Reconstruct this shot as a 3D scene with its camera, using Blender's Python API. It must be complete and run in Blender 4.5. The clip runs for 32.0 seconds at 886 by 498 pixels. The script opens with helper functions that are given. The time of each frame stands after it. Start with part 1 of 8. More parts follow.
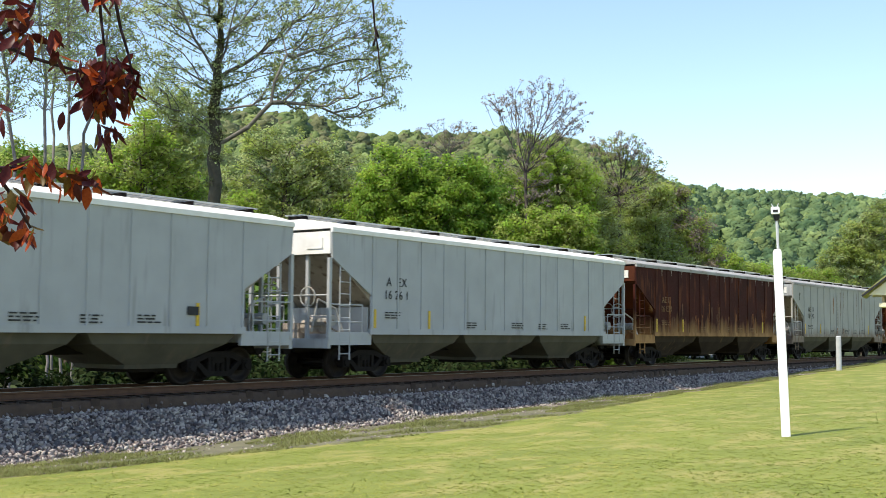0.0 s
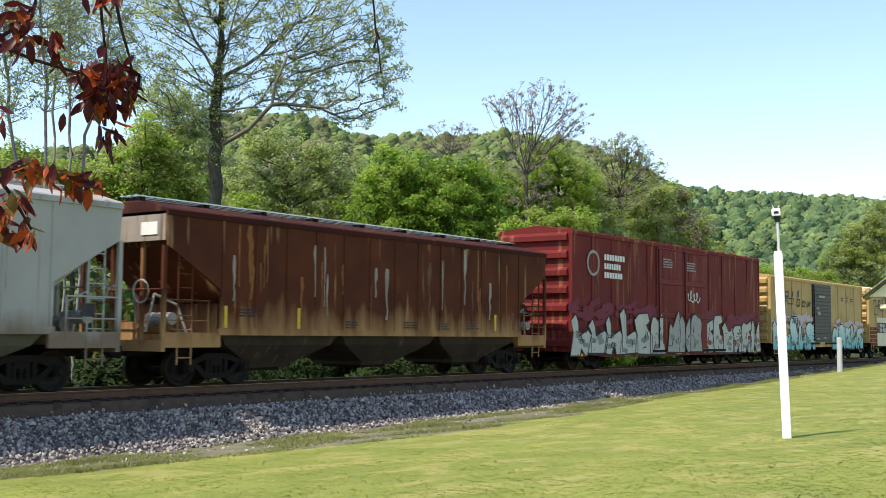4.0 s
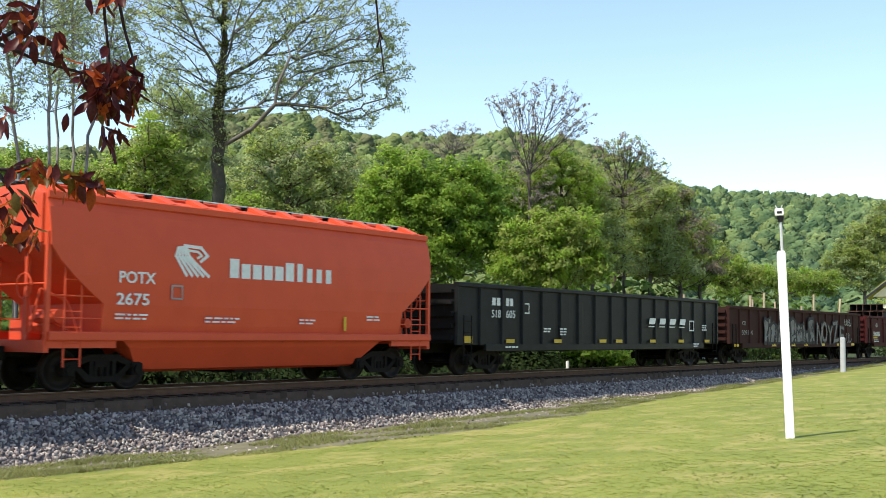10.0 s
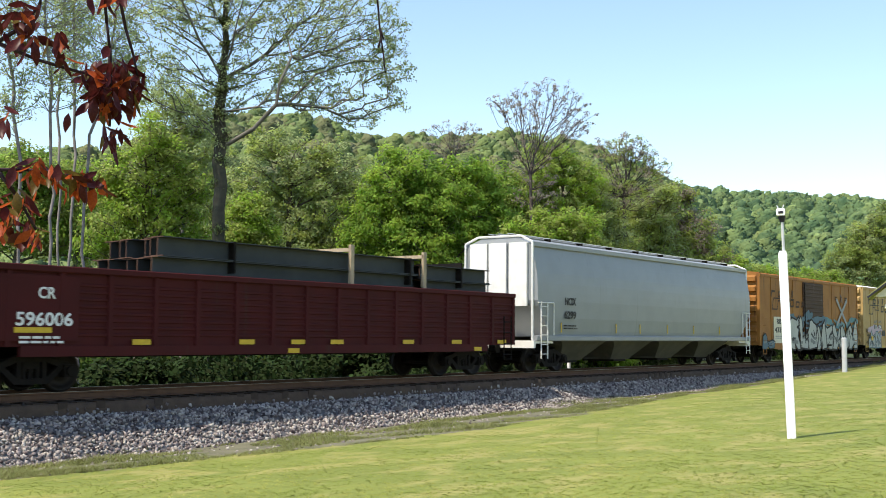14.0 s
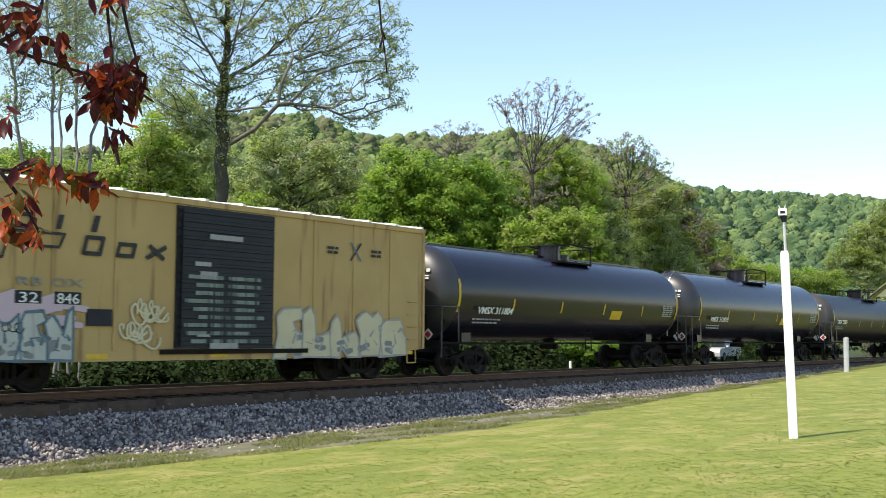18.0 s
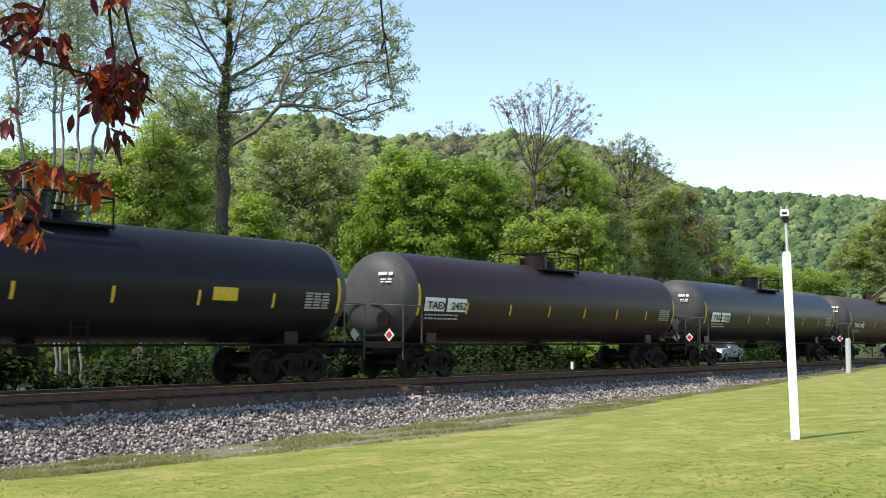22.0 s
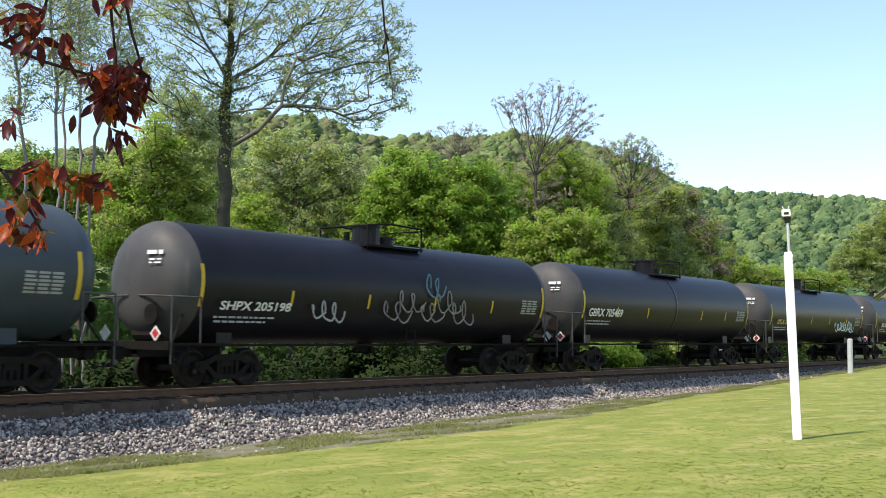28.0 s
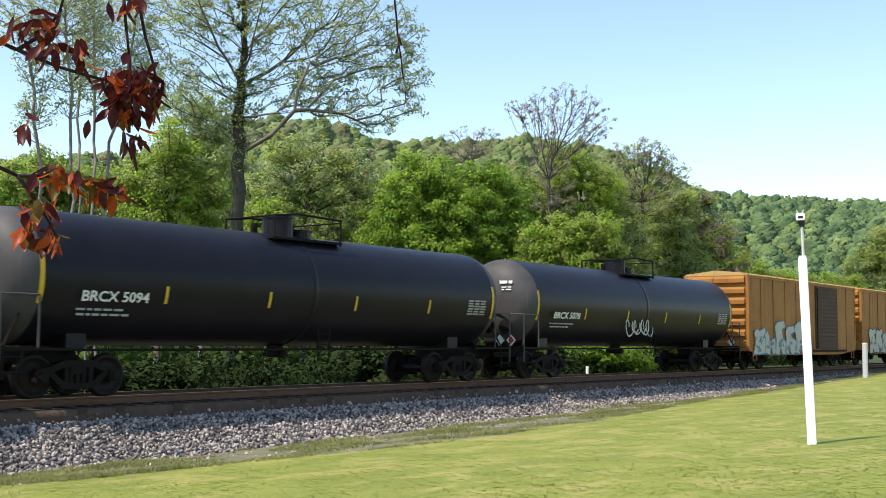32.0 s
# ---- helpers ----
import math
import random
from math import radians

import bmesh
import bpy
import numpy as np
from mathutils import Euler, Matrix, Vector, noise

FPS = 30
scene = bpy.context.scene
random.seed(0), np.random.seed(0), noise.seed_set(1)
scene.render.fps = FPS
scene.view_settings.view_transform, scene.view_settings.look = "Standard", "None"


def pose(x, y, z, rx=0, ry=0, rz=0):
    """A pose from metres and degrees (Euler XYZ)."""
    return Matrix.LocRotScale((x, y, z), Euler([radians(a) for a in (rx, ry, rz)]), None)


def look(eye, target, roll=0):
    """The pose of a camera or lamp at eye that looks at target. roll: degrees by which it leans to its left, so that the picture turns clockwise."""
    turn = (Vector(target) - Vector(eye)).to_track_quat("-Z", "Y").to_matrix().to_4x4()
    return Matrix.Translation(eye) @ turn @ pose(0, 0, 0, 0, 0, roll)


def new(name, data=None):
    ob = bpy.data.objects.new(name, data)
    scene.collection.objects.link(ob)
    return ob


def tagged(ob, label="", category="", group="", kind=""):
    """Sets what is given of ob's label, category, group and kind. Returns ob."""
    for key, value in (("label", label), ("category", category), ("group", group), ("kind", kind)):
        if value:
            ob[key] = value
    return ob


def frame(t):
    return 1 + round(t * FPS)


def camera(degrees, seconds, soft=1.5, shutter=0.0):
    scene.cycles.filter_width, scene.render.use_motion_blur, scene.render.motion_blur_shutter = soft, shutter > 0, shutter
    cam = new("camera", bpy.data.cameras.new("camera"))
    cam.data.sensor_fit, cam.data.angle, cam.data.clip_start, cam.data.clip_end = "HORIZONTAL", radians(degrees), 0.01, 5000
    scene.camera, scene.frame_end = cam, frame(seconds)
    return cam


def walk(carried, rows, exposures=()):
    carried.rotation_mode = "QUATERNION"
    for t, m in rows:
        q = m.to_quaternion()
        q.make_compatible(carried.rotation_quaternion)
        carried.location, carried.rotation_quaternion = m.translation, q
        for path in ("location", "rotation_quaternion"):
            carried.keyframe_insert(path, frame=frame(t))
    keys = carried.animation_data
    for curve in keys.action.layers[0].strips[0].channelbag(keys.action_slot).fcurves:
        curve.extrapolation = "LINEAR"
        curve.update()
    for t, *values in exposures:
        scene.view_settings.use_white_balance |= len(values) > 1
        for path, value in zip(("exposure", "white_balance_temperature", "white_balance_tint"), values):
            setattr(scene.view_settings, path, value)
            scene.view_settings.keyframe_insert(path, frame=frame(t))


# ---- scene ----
# The world: x runs along the railway, y across it and away from the camera, z = 0 on top of the rails.
EYE = Vector((0.0, 0.0, 1.30))
cam = camera(42.6, 32.0, soft=0.7, shutter=0.12)
# seconds, heading from the x axis, tilt
AIM = [
    (0, 36.148, 4.223), (0.3, 36.177, 4.229), (0.4, 36.405, 4.246), (0.5, 36.447, 4.260),
    (0.6, 36.319, 4.280), (0.7, 36.191, 4.294), (0.8, 36.134, 4.308), (1, 36.132, 4.299),
    (2, 36.137, 4.299), (3, 36.181, 4.299), (3.5, 36.181, 4.304), (5.5, 36.224, 4.299),
    (7, 36.268, 4.299), (9, 36.312, 4.299), (11, 36.355, 4.299), (13, 36.394, 4.299),
    (14.5, 36.404, 4.304), (16.5, 36.442, 4.299), (18, 36.486, 4.299), (20, 36.525, 4.327),
    (22, 36.574, 4.343), (24, 36.579, 4.386), (25.5, 36.617, 4.386), (27.5, 36.645, 4.370),
    (28.5, 36.661, 4.343), (28.85, 36.680, 4.350), (28.95, 36.739, 4.369), (29.05, 36.870, 4.413),
    (29.15, 37.054, 4.474), (29.25, 37.198, 4.522), (29.35, 37.290, 4.552), (29.45, 37.316, 4.561),
    (32, 37.316, 4.561),
]


def aimed(az, el, d=1.0, eye=EYE):
    """The point d metres from the eye at that heading and height angle."""
    a, e = radians(az), radians(el)
    return eye + d * Vector((math.cos(a) * math.cos(e), math.sin(a) * math.cos(e), math.sin(e)))


walk(cam, [(t, look(EYE, aimed(az, el, 10), 0.46)) for t, az, el in AIM], exposures=[(0.0, 0.72, 6450, 11), (32.0, 0.72, 6450, 11)])

# ---- light ----
SUN = Vector((-0.62, 0.18, 1.0)).normalized()
sun = new("sun", bpy.data.lights.new("sun", "SUN"))
sun.data.energy, sun.data.angle, sun.data.color = 4.0, radians(0.6), (1.0, 0.905, 0.74)
sun.rotation_euler = SUN.to_track_quat("Z", "Y").to_euler()
world = bpy.data.worlds.new("sky")
scene.world = world
world.use_nodes = True
wn = world.node_tree.nodes
sky = wn.new("ShaderNodeTexSky")
sky.sky_type, sky.sun_disc = "NISHITA", False
sky.sun_elevation = math.asin(SUN.z)
sky.sun_rotation = math.atan2(SUN.x, SUN.y)
sky.air_density, sky.dust_density, sky.ozone_density = 1.1, 0.35, 1.0
world.node_tree.links.new(sky.outputs[0], wn["Background"].inputs[0])
wn["Background"].inputs[1].default_value = 0.15

# ---- materials ----
def mat(name, col, col2=None, rough=0.6, metal=0.0, scale=4.0, amt=0.6, bump=0.1, bscale=60.0,
        streak=None, cut=0.6, stretch=(2.5, 2.5, 0.22), trans=0.0, island=0.0, speck=None, coat=0.0, spec=0.22, foot=None, bdist=0.02):
    """A painted, weathered or natural surface: two tones, streaks of a third, specks of a fourth, fine relief."""
    m = bpy.data.materials.new(name)
    m.use_nodes = True
    nt = m.node_tree
    N, L = nt.nodes, nt.links
    b = N["Principled BSDF"]
    b.inputs["Roughness"].default_value = rough
    b.inputs["Metallic"].default_value = metal
    b.inputs["Coat Weight"].default_value = coat
    b.inputs["Specular IOR Level"].default_value = spec
    co = N.new("ShaderNodeTexCoord").outputs["Object"]

    def noisy(s, detail=4.0, vec=None):
        n = N.new("ShaderNodeTexNoise")
        n.inputs["Scale"].default_value = s
        n.inputs["Detail"].default_value = detail
        L.new(vec or co, n.inputs["Vector"])
        return n.outputs["Fac"]

    def ramp(sock, a, z):
        r = N.new("ShaderNodeMapRange")
        r.inputs[1].default_value, r.inputs[2].default_value = a, z
        L.new(sock, r.inputs[0])
        return r.outputs[0]

    def mix(f, a, c):
        x = N.new("ShaderNodeMix")
        x.data_type = "RGBA"
        L.new(f, x.inputs[0])
        for sock, v in ((x.inputs[6], a), (x.inputs[7], c)):
            if isinstance(v, tuple):
                sock.default_value = (*v, 1)
            else:
                L.new(v, sock)
        return x.outputs[2]

    col2 = col2 or tuple(c * 0.72 for c in col)
    f = ramp(noisy(scale), 0.35, 0.35 + 0.5 / max(amt, 0.05) * 0.6)
    c = mix(f, col, col2)
    if island:
        g = N.new("ShaderNodeNewGeometry").outputs["Random Per Island"]
        hv = N.new("ShaderNodeHueSaturation")
        L.new(c, hv.inputs["Color"])
        r = N.new("ShaderNodeMapRange")
        r.inputs[3].default_value, r.inputs[4].default_value = 1 - island, 1 + island
        L.new(g, r.inputs[0])
        L.new(r.outputs[0], hv.inputs["Value"])
        r2 = N.new("ShaderNodeMapRange")
        r2.inputs[3].default_value, r2.inputs[4].default_value = 0.5 - 0.06 * island, 0.5 + 0.06 * island
        L.new(g, r2.inputs[0])
        L.new(r2.outputs[0], hv.inputs["Hue"])
        c = hv.outputs[0]
    if streak:
        mp = N.new("ShaderNodeMapping")
        mp.inputs["Scale"].default_value = stretch
        L.new(co, mp.inputs["Vector"])
        c = mix(ramp(noisy(1.6, 5.0, mp.outputs[0]), cut, cut + 0.12), c, streak)
    if foot:
        # rust or dirt that has crept up from below, in uneven tongues
        sx = N.new("ShaderNodeSeparateXYZ")
        L.new(co, sx.inputs[0])
        mp = N.new("ShaderNodeMapping")
        mp.inputs["Scale"].default_value = (1.1, 1.1, 0.25)
        L.new(co, mp.inputs["Vector"])
        ad = N.new("ShaderNodeMath")
        ad.operation = "MULTIPLY_ADD"
        L.new(noisy(2.2, 6.0, mp.outputs[0]), ad.inputs[0])
        ad.inputs[1].default_value = -foot[3]
        L.new(sx.outputs[2], ad.inputs[2])
        c = mix(ramp(ad.outputs[0], foot[2] - foot[3] * 0.5, foot[1] - foot[3] * 0.5), c, foot[0])
    if speck:
        c = mix(ramp(noisy(scale * 6, 3.0), 0.62, 0.72), c, speck)
    L.new(c, b.inputs["Base Color"])
    if bump:
        bp = N.new("ShaderNodeBump")
        bp.inputs["Strength"].default_value = bump
        bp.inputs["Distance"].default_value = bdist
        L.new(noisy(bscale, 3.0), bp.inputs["Height"])
        L.new(bp.outputs[0], b.inputs["Normal"])
    if trans:
        t = N.new("ShaderNodeBsdfTranslucent")
        L.new(c, t.inputs["Color"])
        s = N.new("ShaderNodeMixShader")
        s.inputs[0].default_value = trans
        L.new(b.outputs[0], s.inputs[1])
        L.new(t.outputs[0], s.inputs[2])
        L.new(s.outputs[0], N["Material Output"].inputs["Surface"])
    return m


RUST, RUST2, GRIME = (0.16, 0.055, 0.022), (0.07, 0.028, 0.016), (0.05, 0.042, 0.034)
M = {
    "steel": mat("dark_steel", (0.009, 0.008, 0.0075), (0.017, 0.014, 0.012), rough=0.75, metal=0.0, speck=(0.028, 0.018, 0.012), spec=0.08),
    "wheel": mat("wheel_steel", (0.015, 0.013, 0.012), (0.026, 0.02, 0.017), rough=0.55, metal=0.3, spec=0.12),
    "bright": mat("worn_steel", (0.45, 0.44, 0.43), (0.3, 0.28, 0.26), rough=0.3, metal=0.9),
    "rail": mat("rail_rust", (0.125, 0.068, 0.042), (0.08, 0.046, 0.03), rough=0.8, metal=0.1),
    "railtop": mat("rail_head", (0.30, 0.29, 0.28), (0.2, 0.19, 0.18), rough=0.35, metal=0.9),
    "tie": mat("creosoted_wood", (0.062, 0.043, 0.031), (0.04, 0.029, 0.022), rough=0.9, bump=0.5, streak=(0.075, 0.06, 0.048), stretch=(4, 0.3, 4)),
    "greyhop": mat("pale_grey_paint", (0.36, 0.37, 0.375), (0.305, 0.315, 0.315), rough=0.55, scale=1.2, streak=(0.26, 0.265, 0.26), cut=0.58),
    "greyrust": mat("dull_grey_paint_rust_runs", (0.335, 0.33, 0.305), (0.28, 0.275, 0.255), rough=0.65, scale=1.1, streak=(0.13, 0.07, 0.04), cut=0.64, stretch=(3.2, 3.2, 0.10), foot=((0.17, 0.125, 0.09), 1.2, 1.75, 1.0)),
    "rusthop": mat("rusted_brown_steel", (0.052, 0.013, 0.009), (0.020, 0.008, 0.007), rough=0.85, scale=1.0, streak=(0.12, 0.038, 0.015), cut=0.57, stretch=(1.6, 1.6, 0.3), bump=0.3, foot=((0.33, 0.19, 0.08), 1.1, 1.95, 1.7), spec=0.12),
    "rusthop2": mat("orange_rusted_steel", (0.095, 0.028, 0.012), (0.04, 0.014, 0.009), rough=0.85, scale=0.9, streak=(0.30, 0.17, 0.08), cut=0.60, stretch=(2.0, 2.0, 0.2), bump=0.3, foot=((0.32, 0.185, 0.078), 1.1, 2.0, 1.9), spec=0.12),
    # Dusty paint, its tone lowered to hold the shadow under the cars.
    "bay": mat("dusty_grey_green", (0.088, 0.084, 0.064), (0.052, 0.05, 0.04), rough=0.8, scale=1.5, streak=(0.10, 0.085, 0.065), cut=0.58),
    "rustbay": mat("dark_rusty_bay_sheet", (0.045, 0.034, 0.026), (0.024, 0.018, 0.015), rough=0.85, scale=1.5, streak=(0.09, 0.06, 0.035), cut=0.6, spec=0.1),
    "greentail": mat("thin_green_white_overspray", (0.20, 0.24, 0.21), (0.10, 0.125, 0.11), rough=0.8, scale=3, streak=(0.02, 0.022, 0.026), cut=0.5),
    "slope": mat("stained_slope_sheet", (0.30, 0.26, 0.215), (0.19, 0.155, 0.125), rough=0.75, scale=1.5, streak=(0.12, 0.085, 0.06), cut=0.55),
    "whitepaint": mat("chalky_white_paint", (0.74, 0.73, 0.69), (0.62, 0.60, 0.55), rough=0.55, scale=3),
    "yellowbox": mat("faded_yellow_paint", (0.43, 0.295, 0.115), (0.35, 0.23, 0.088), rough=0.65, scale=0.9, streak=(0.25, 0.15, 0.055), cut=0.57, bump=0.12),
    "yellowpale": mat("pale_yellow_paint", (0.42, 0.29, 0.12), (0.35, 0.235, 0.092), rough=0.65, scale=0.9, streak=(0.25, 0.155, 0.065), cut=0.57),
    "orangebox": mat("rust_stained_orange_paint", (0.31, 0.14, 0.033), (0.22, 0.09, 0.02), rough=0.65, scale=1.0, streak=(0.11, 0.05, 0.022), cut=0.60),
    "navydoor": mat("dark_blue_door_paint", (0.01, 0.012, 0.018), (0.018, 0.02, 0.024), rough=0.5, scale=2, streak=(0.04, 0.038, 0.036), cut=0.72),
    "brickred": mat("brick_red_boxcar_paint", (0.135, 0.018, 0.017), (0.09, 0.014, 0.014), rough=0.7, scale=1.0, streak=(0.22, 0.09, 0.045), cut=0.56, spec=0.12),
    "brickdoor": mat("dull_red_door_paint", (0.15, 0.018, 0.019), (0.11, 0.016, 0.016), rough=0.6, scale=1.4, spec=0.12),
    "potash": mat("orange_red_paint", (0.60, 0.082, 0.032), (0.53, 0.07, 0.028), rough=0.5, scale=1.4, streak=(0.44, 0.07, 0.03), cut=0.68, spec=0.2),
    "blackgon": mat("black_gondola_paint", (0.008, 0.0085, 0.009), (0.015, 0.015, 0.0155), rough=0.5, scale=2, streak=(0.024, 0.022, 0.02), cut=0.64, spec=0.12),
    "browngon": mat("brown_rusty_gondola_paint", (0.045, 0.017, 0.014), (0.03, 0.014, 0.012), rough=0.8, scale=1.1, streak=(0.07, 0.038, 0.028), cut=0.62, spec=0.12),
    "redgon": mat("oxide_red_gondola_paint", (0.060, 0.010, 0.010), (0.042, 0.009, 0.009), rough=0.7, scale=1.4, streak=(0.05, 0.02, 0.016), cut=0.64, spec=0.12),
    "oldroof": mat("weathered_grey_roof_paint", (0.34, 0.34, 0.325), (0.22, 0.20, 0.18), rough=0.75, scale=0.9, speck=(0.15, 0.09, 0.055)),
    "gdull": mat("dulled_white_spray", (0.24, 0.225, 0.21), (0.13, 0.118, 0.108), rough=0.8, scale=3, streak=(0.06, 0.04, 0.034), cut=0.54, spec=0.1),
    "gmagenta": mat("magenta_haze_spray", (0.15, 0.02, 0.045), (0.12, 0.018, 0.03), rough=0.7, scale=1.5),
    "rustink": mat("rusted_through_lettering", (0.22, 0.13, 0.06), (0.14, 0.07, 0.03), rough=0.8, scale=4),
    # Tree shade is put into this leaf colour, not left to the sun.
    "thicketleaf": mat("thicket_leaves_shade_toned", (0.10, 0.155, 0.03), (0.05, 0.09, 0.02), rough=0.7, scale=0.4, trans=0.4, island=0.3, bump=0, spec=0.1),
    "rustrun": mat("dark_rust_run", (0.15, 0.075, 0.04), (0.055, 0.035, 0.026), rough=0.85, scale=5, spec=0.1),
    "rustorange": mat("orange_rust_bloom", (0.24, 0.10, 0.035), (0.13, 0.05, 0.022), rough=0.85, scale=6, spec=0.1),
    "bedstone": mat("oil_stained_bed_stone", (0.055, 0.045, 0.038), (0.035, 0.029, 0.025), rough=0.95, scale=3, island=0.5),
    "dusthead": mat("dusty_grey_black_tank_head", (0.066, 0.063, 0.064), (0.04, 0.038, 0.038), rough=0.55, scale=1.4, streak=(0.09, 0.08, 0.07), cut=0.6, spec=0.2),
    "glosshead": mat("gloss_black_dusty_tank_head", (0.016, 0.016, 0.018), (0.026, 0.025, 0.026), rough=0.42, scale=1.4, spec=0.6, bump=0.02),
    "tankrail": mat("worn_grey_hand_rail", (0.075, 0.073, 0.072), (0.03, 0.028, 0.026), rough=0.55, scale=2),
    "silver": mat("silver_grey_paint", (0.25, 0.262, 0.268), (0.215, 0.228, 0.232), rough=0.38, scale=1.2, streak=(0.19, 0.20, 0.195), cut=0.64),
    # Violet-blue in the black of both these tank paints stands in for reflected sky.
    "blacktank": mat("gloss_black_tank_paint", (0.0095, 0.0085, 0.0165), (0.013, 0.012, 0.020), rough=0.24, scale=1.5, bump=0.02, spec=0.30),
    "dulltank": mat("dull_black_tank_paint", (0.0088, 0.0082, 0.0122), (0.013, 0.012, 0.0165), rough=0.36, scale=1.3, streak=(0.019, 0.0175, 0.0195), cut=0.66, bump=0.03, spec=0.15),
    "maroontank": mat("maroon_black_tank_paint", (0.020, 0.0098, 0.0112), (0.028, 0.015, 0.0155), rough=0.42, scale=1.2, streak=(0.024, 0.017, 0.015), cut=0.64, bump=0.03, spec=0.16),
    "browntank": mat("brown_faded_tank_paint", (0.042, 0.025, 0.0175), (0.06, 0.036, 0.024), rough=0.48, scale=1.0, streak=(0.013, 0.0115, 0.0105), cut=0.60, bump=0.03, spec=0.16),
    "bluetank": mat("blue_grey_tank_paint", (0.034, 0.045, 0.058), (0.05, 0.062, 0.074), rough=0.42, scale=1.2, streak=(0.05, 0.058, 0.064), cut=0.64, bump=0.03),
    "yellow": mat("reflective_yellow", (0.58, 0.39, 0.03), (0.46, 0.30, 0.03), rough=0.5, scale=8),
    "letter": mat("white_lettering", (0.72, 0.72, 0.70), (0.58, 0.58, 0.55), rough=0.6, scale=8),
    "dimletter": mat("faded_lettering", (0.30, 0.30, 0.29), (0.22, 0.22, 0.21), rough=0.6, scale=8),
    "goldletter": mat("gold_lettering", (0.55, 0.42, 0.12), (0.45, 0.34, 0.10), rough=0.6, scale=8),
    "blackletter": mat("black_lettering", (0.02, 0.02, 0.022), (0.05, 0.05, 0.05), rough=0.6, scale=8),
    "red": mat("red_placard", (0.45, 0.03, 0.04), rough=0.5),
    "gwhite": mat("chalk_white_spray", (0.43, 0.44, 0.40), (0.34, 0.35, 0.32), rough=0.75, scale=2.5, streak=(0.24, 0.22, 0.19), cut=0.62),
    "gteal": mat("teal_fading_to_white_spray", (0.50, 0.60, 0.57), (0.40, 0.54, 0.53), rough=0.7, scale=1.2, foot=((0.13, 0.42, 0.47), 0.7, 1.9, 0.8)),
    "gcream": mat("cream_spray", (0.62, 0.58, 0.46), (0.50, 0.46, 0.36), rough=0.7, scale=2),
    "gblack": mat("black_spray", (0.018, 0.018, 0.02), (0.04, 0.038, 0.036), rough=0.7),
    "gred": mat("red_spray", (0.35, 0.04, 0.03), rough=0.7),
    "gpink": mat("lilac_spray", (0.46, 0.36, 0.42), (0.52, 0.40, 0.40), rough=0.7, scale=1.5),
    "gblue": mat("blue_grey_spray", (0.10, 0.16, 0.20), rough=0.7),
    "wood": mat("weathered_timber", (0.42, 0.33, 0.22), (0.32, 0.25, 0.17), rough=0.85, scale=3, streak=(0.22, 0.17, 0.12)),
    "beam": mat("mill_steel_beams", (0.048, 0.053, 0.055), (0.07, 0.074, 0.074), rough=0.75, scale=1.5, spec=0.1),
    "beamrust": mat("rusty_cut_beam_ends", (0.11, 0.06, 0.04), (0.07, 0.04, 0.03), rough=0.85),
    "ballast": mat("ballast_stone", (0.31, 0.265, 0.245), (0.13, 0.113, 0.106), rough=0.95, scale=3, island=0.8, bump=0.4, bscale=90, spec=0.1),
    "postwhite": mat("white_post_paint", (0.88, 0.87, 0.88), (0.82, 0.81, 0.82), rough=0.5, scale=3),
    "postgrey": mat("pale_grey_pipe", (0.50, 0.51, 0.52), (0.42, 0.43, 0.44), rough=0.6, scale=3),
    "plastic": mat("black_plastic", (0.03, 0.028, 0.035), rough=0.5),
    "bark": mat("brown_grey_bark", (0.115, 0.095, 0.075), (0.07, 0.058, 0.047), rough=0.95, scale=6, bump=0.8, bscale=25),
    "palebark": mat("pale_grey_bark", (0.23, 0.205, 0.19), (0.12, 0.105, 0.095), rough=0.9, scale=3, bump=0.5, bscale=25),
    "ivybark": mat("dull_mossy_bark", (0.078, 0.072, 0.05), (0.04, 0.037, 0.027), rough=0.95, scale=4, bump=0.9, bscale=20),
    "leafbright": mat("fresh_green_leaves", (0.34, 0.47, 0.07), (0.22, 0.34, 0.05), rough=0.6, scale=0.35, trans=0.68, island=0.25, bump=0),
    "leafyellow": mat("yellow_green_leaves", (0.37, 0.435, 0.115), (0.26, 0.33, 0.085), rough=0.6, scale=0.35, trans=0.68, island=0.25, bump=0),
    "ivyleaf": mat("dull_green_ivy_leaves", (0.16, 0.18, 0.06), (0.06, 0.085, 0.025), rough=0.5, scale=1, trans=0.35, island=0.4, bump=0),
    "leafsage": mat("sage_green_young_leaves", (0.40, 0.46, 0.20), (0.30, 0.36, 0.15), rough=0.6, scale=0.35, trans=0.68, island=0.25, bump=0),
    "leafdeep": mat("deep_green_leaves", (0.24, 0.37, 0.06), (0.16, 0.27, 0.042), rough=0.6, scale=0.35, trans=0.68, island=0.25, bump=0),
    # Near-black green: the shade under the trees is painted into these leaves.
    "under": mat("undergrowth_leaves_shade_toned", (0.026, 0.043, 0.011), (0.014, 0.024, 0.007), rough=0.8, scale=0.6, trans=0.2, island=0.4, bump=0, spec=0.1),
    "bud": mat("brown_mauve_buds", (0.34, 0.29, 0.22), (0.23, 0.20, 0.16), rough=0.6, scale=0.35, trans=0.6, island=0.25, bump=0),
    "leafred": mat("copper_red_leaves", (0.085, 0.013, 0.013), (0.04, 0.008, 0.011), rough=0.4, scale=12, trans=0.45, island=0.5, bump=0),
    "redtwig": mat("dark_twig_bark", (0.035, 0.018, 0.022), rough=0.8),
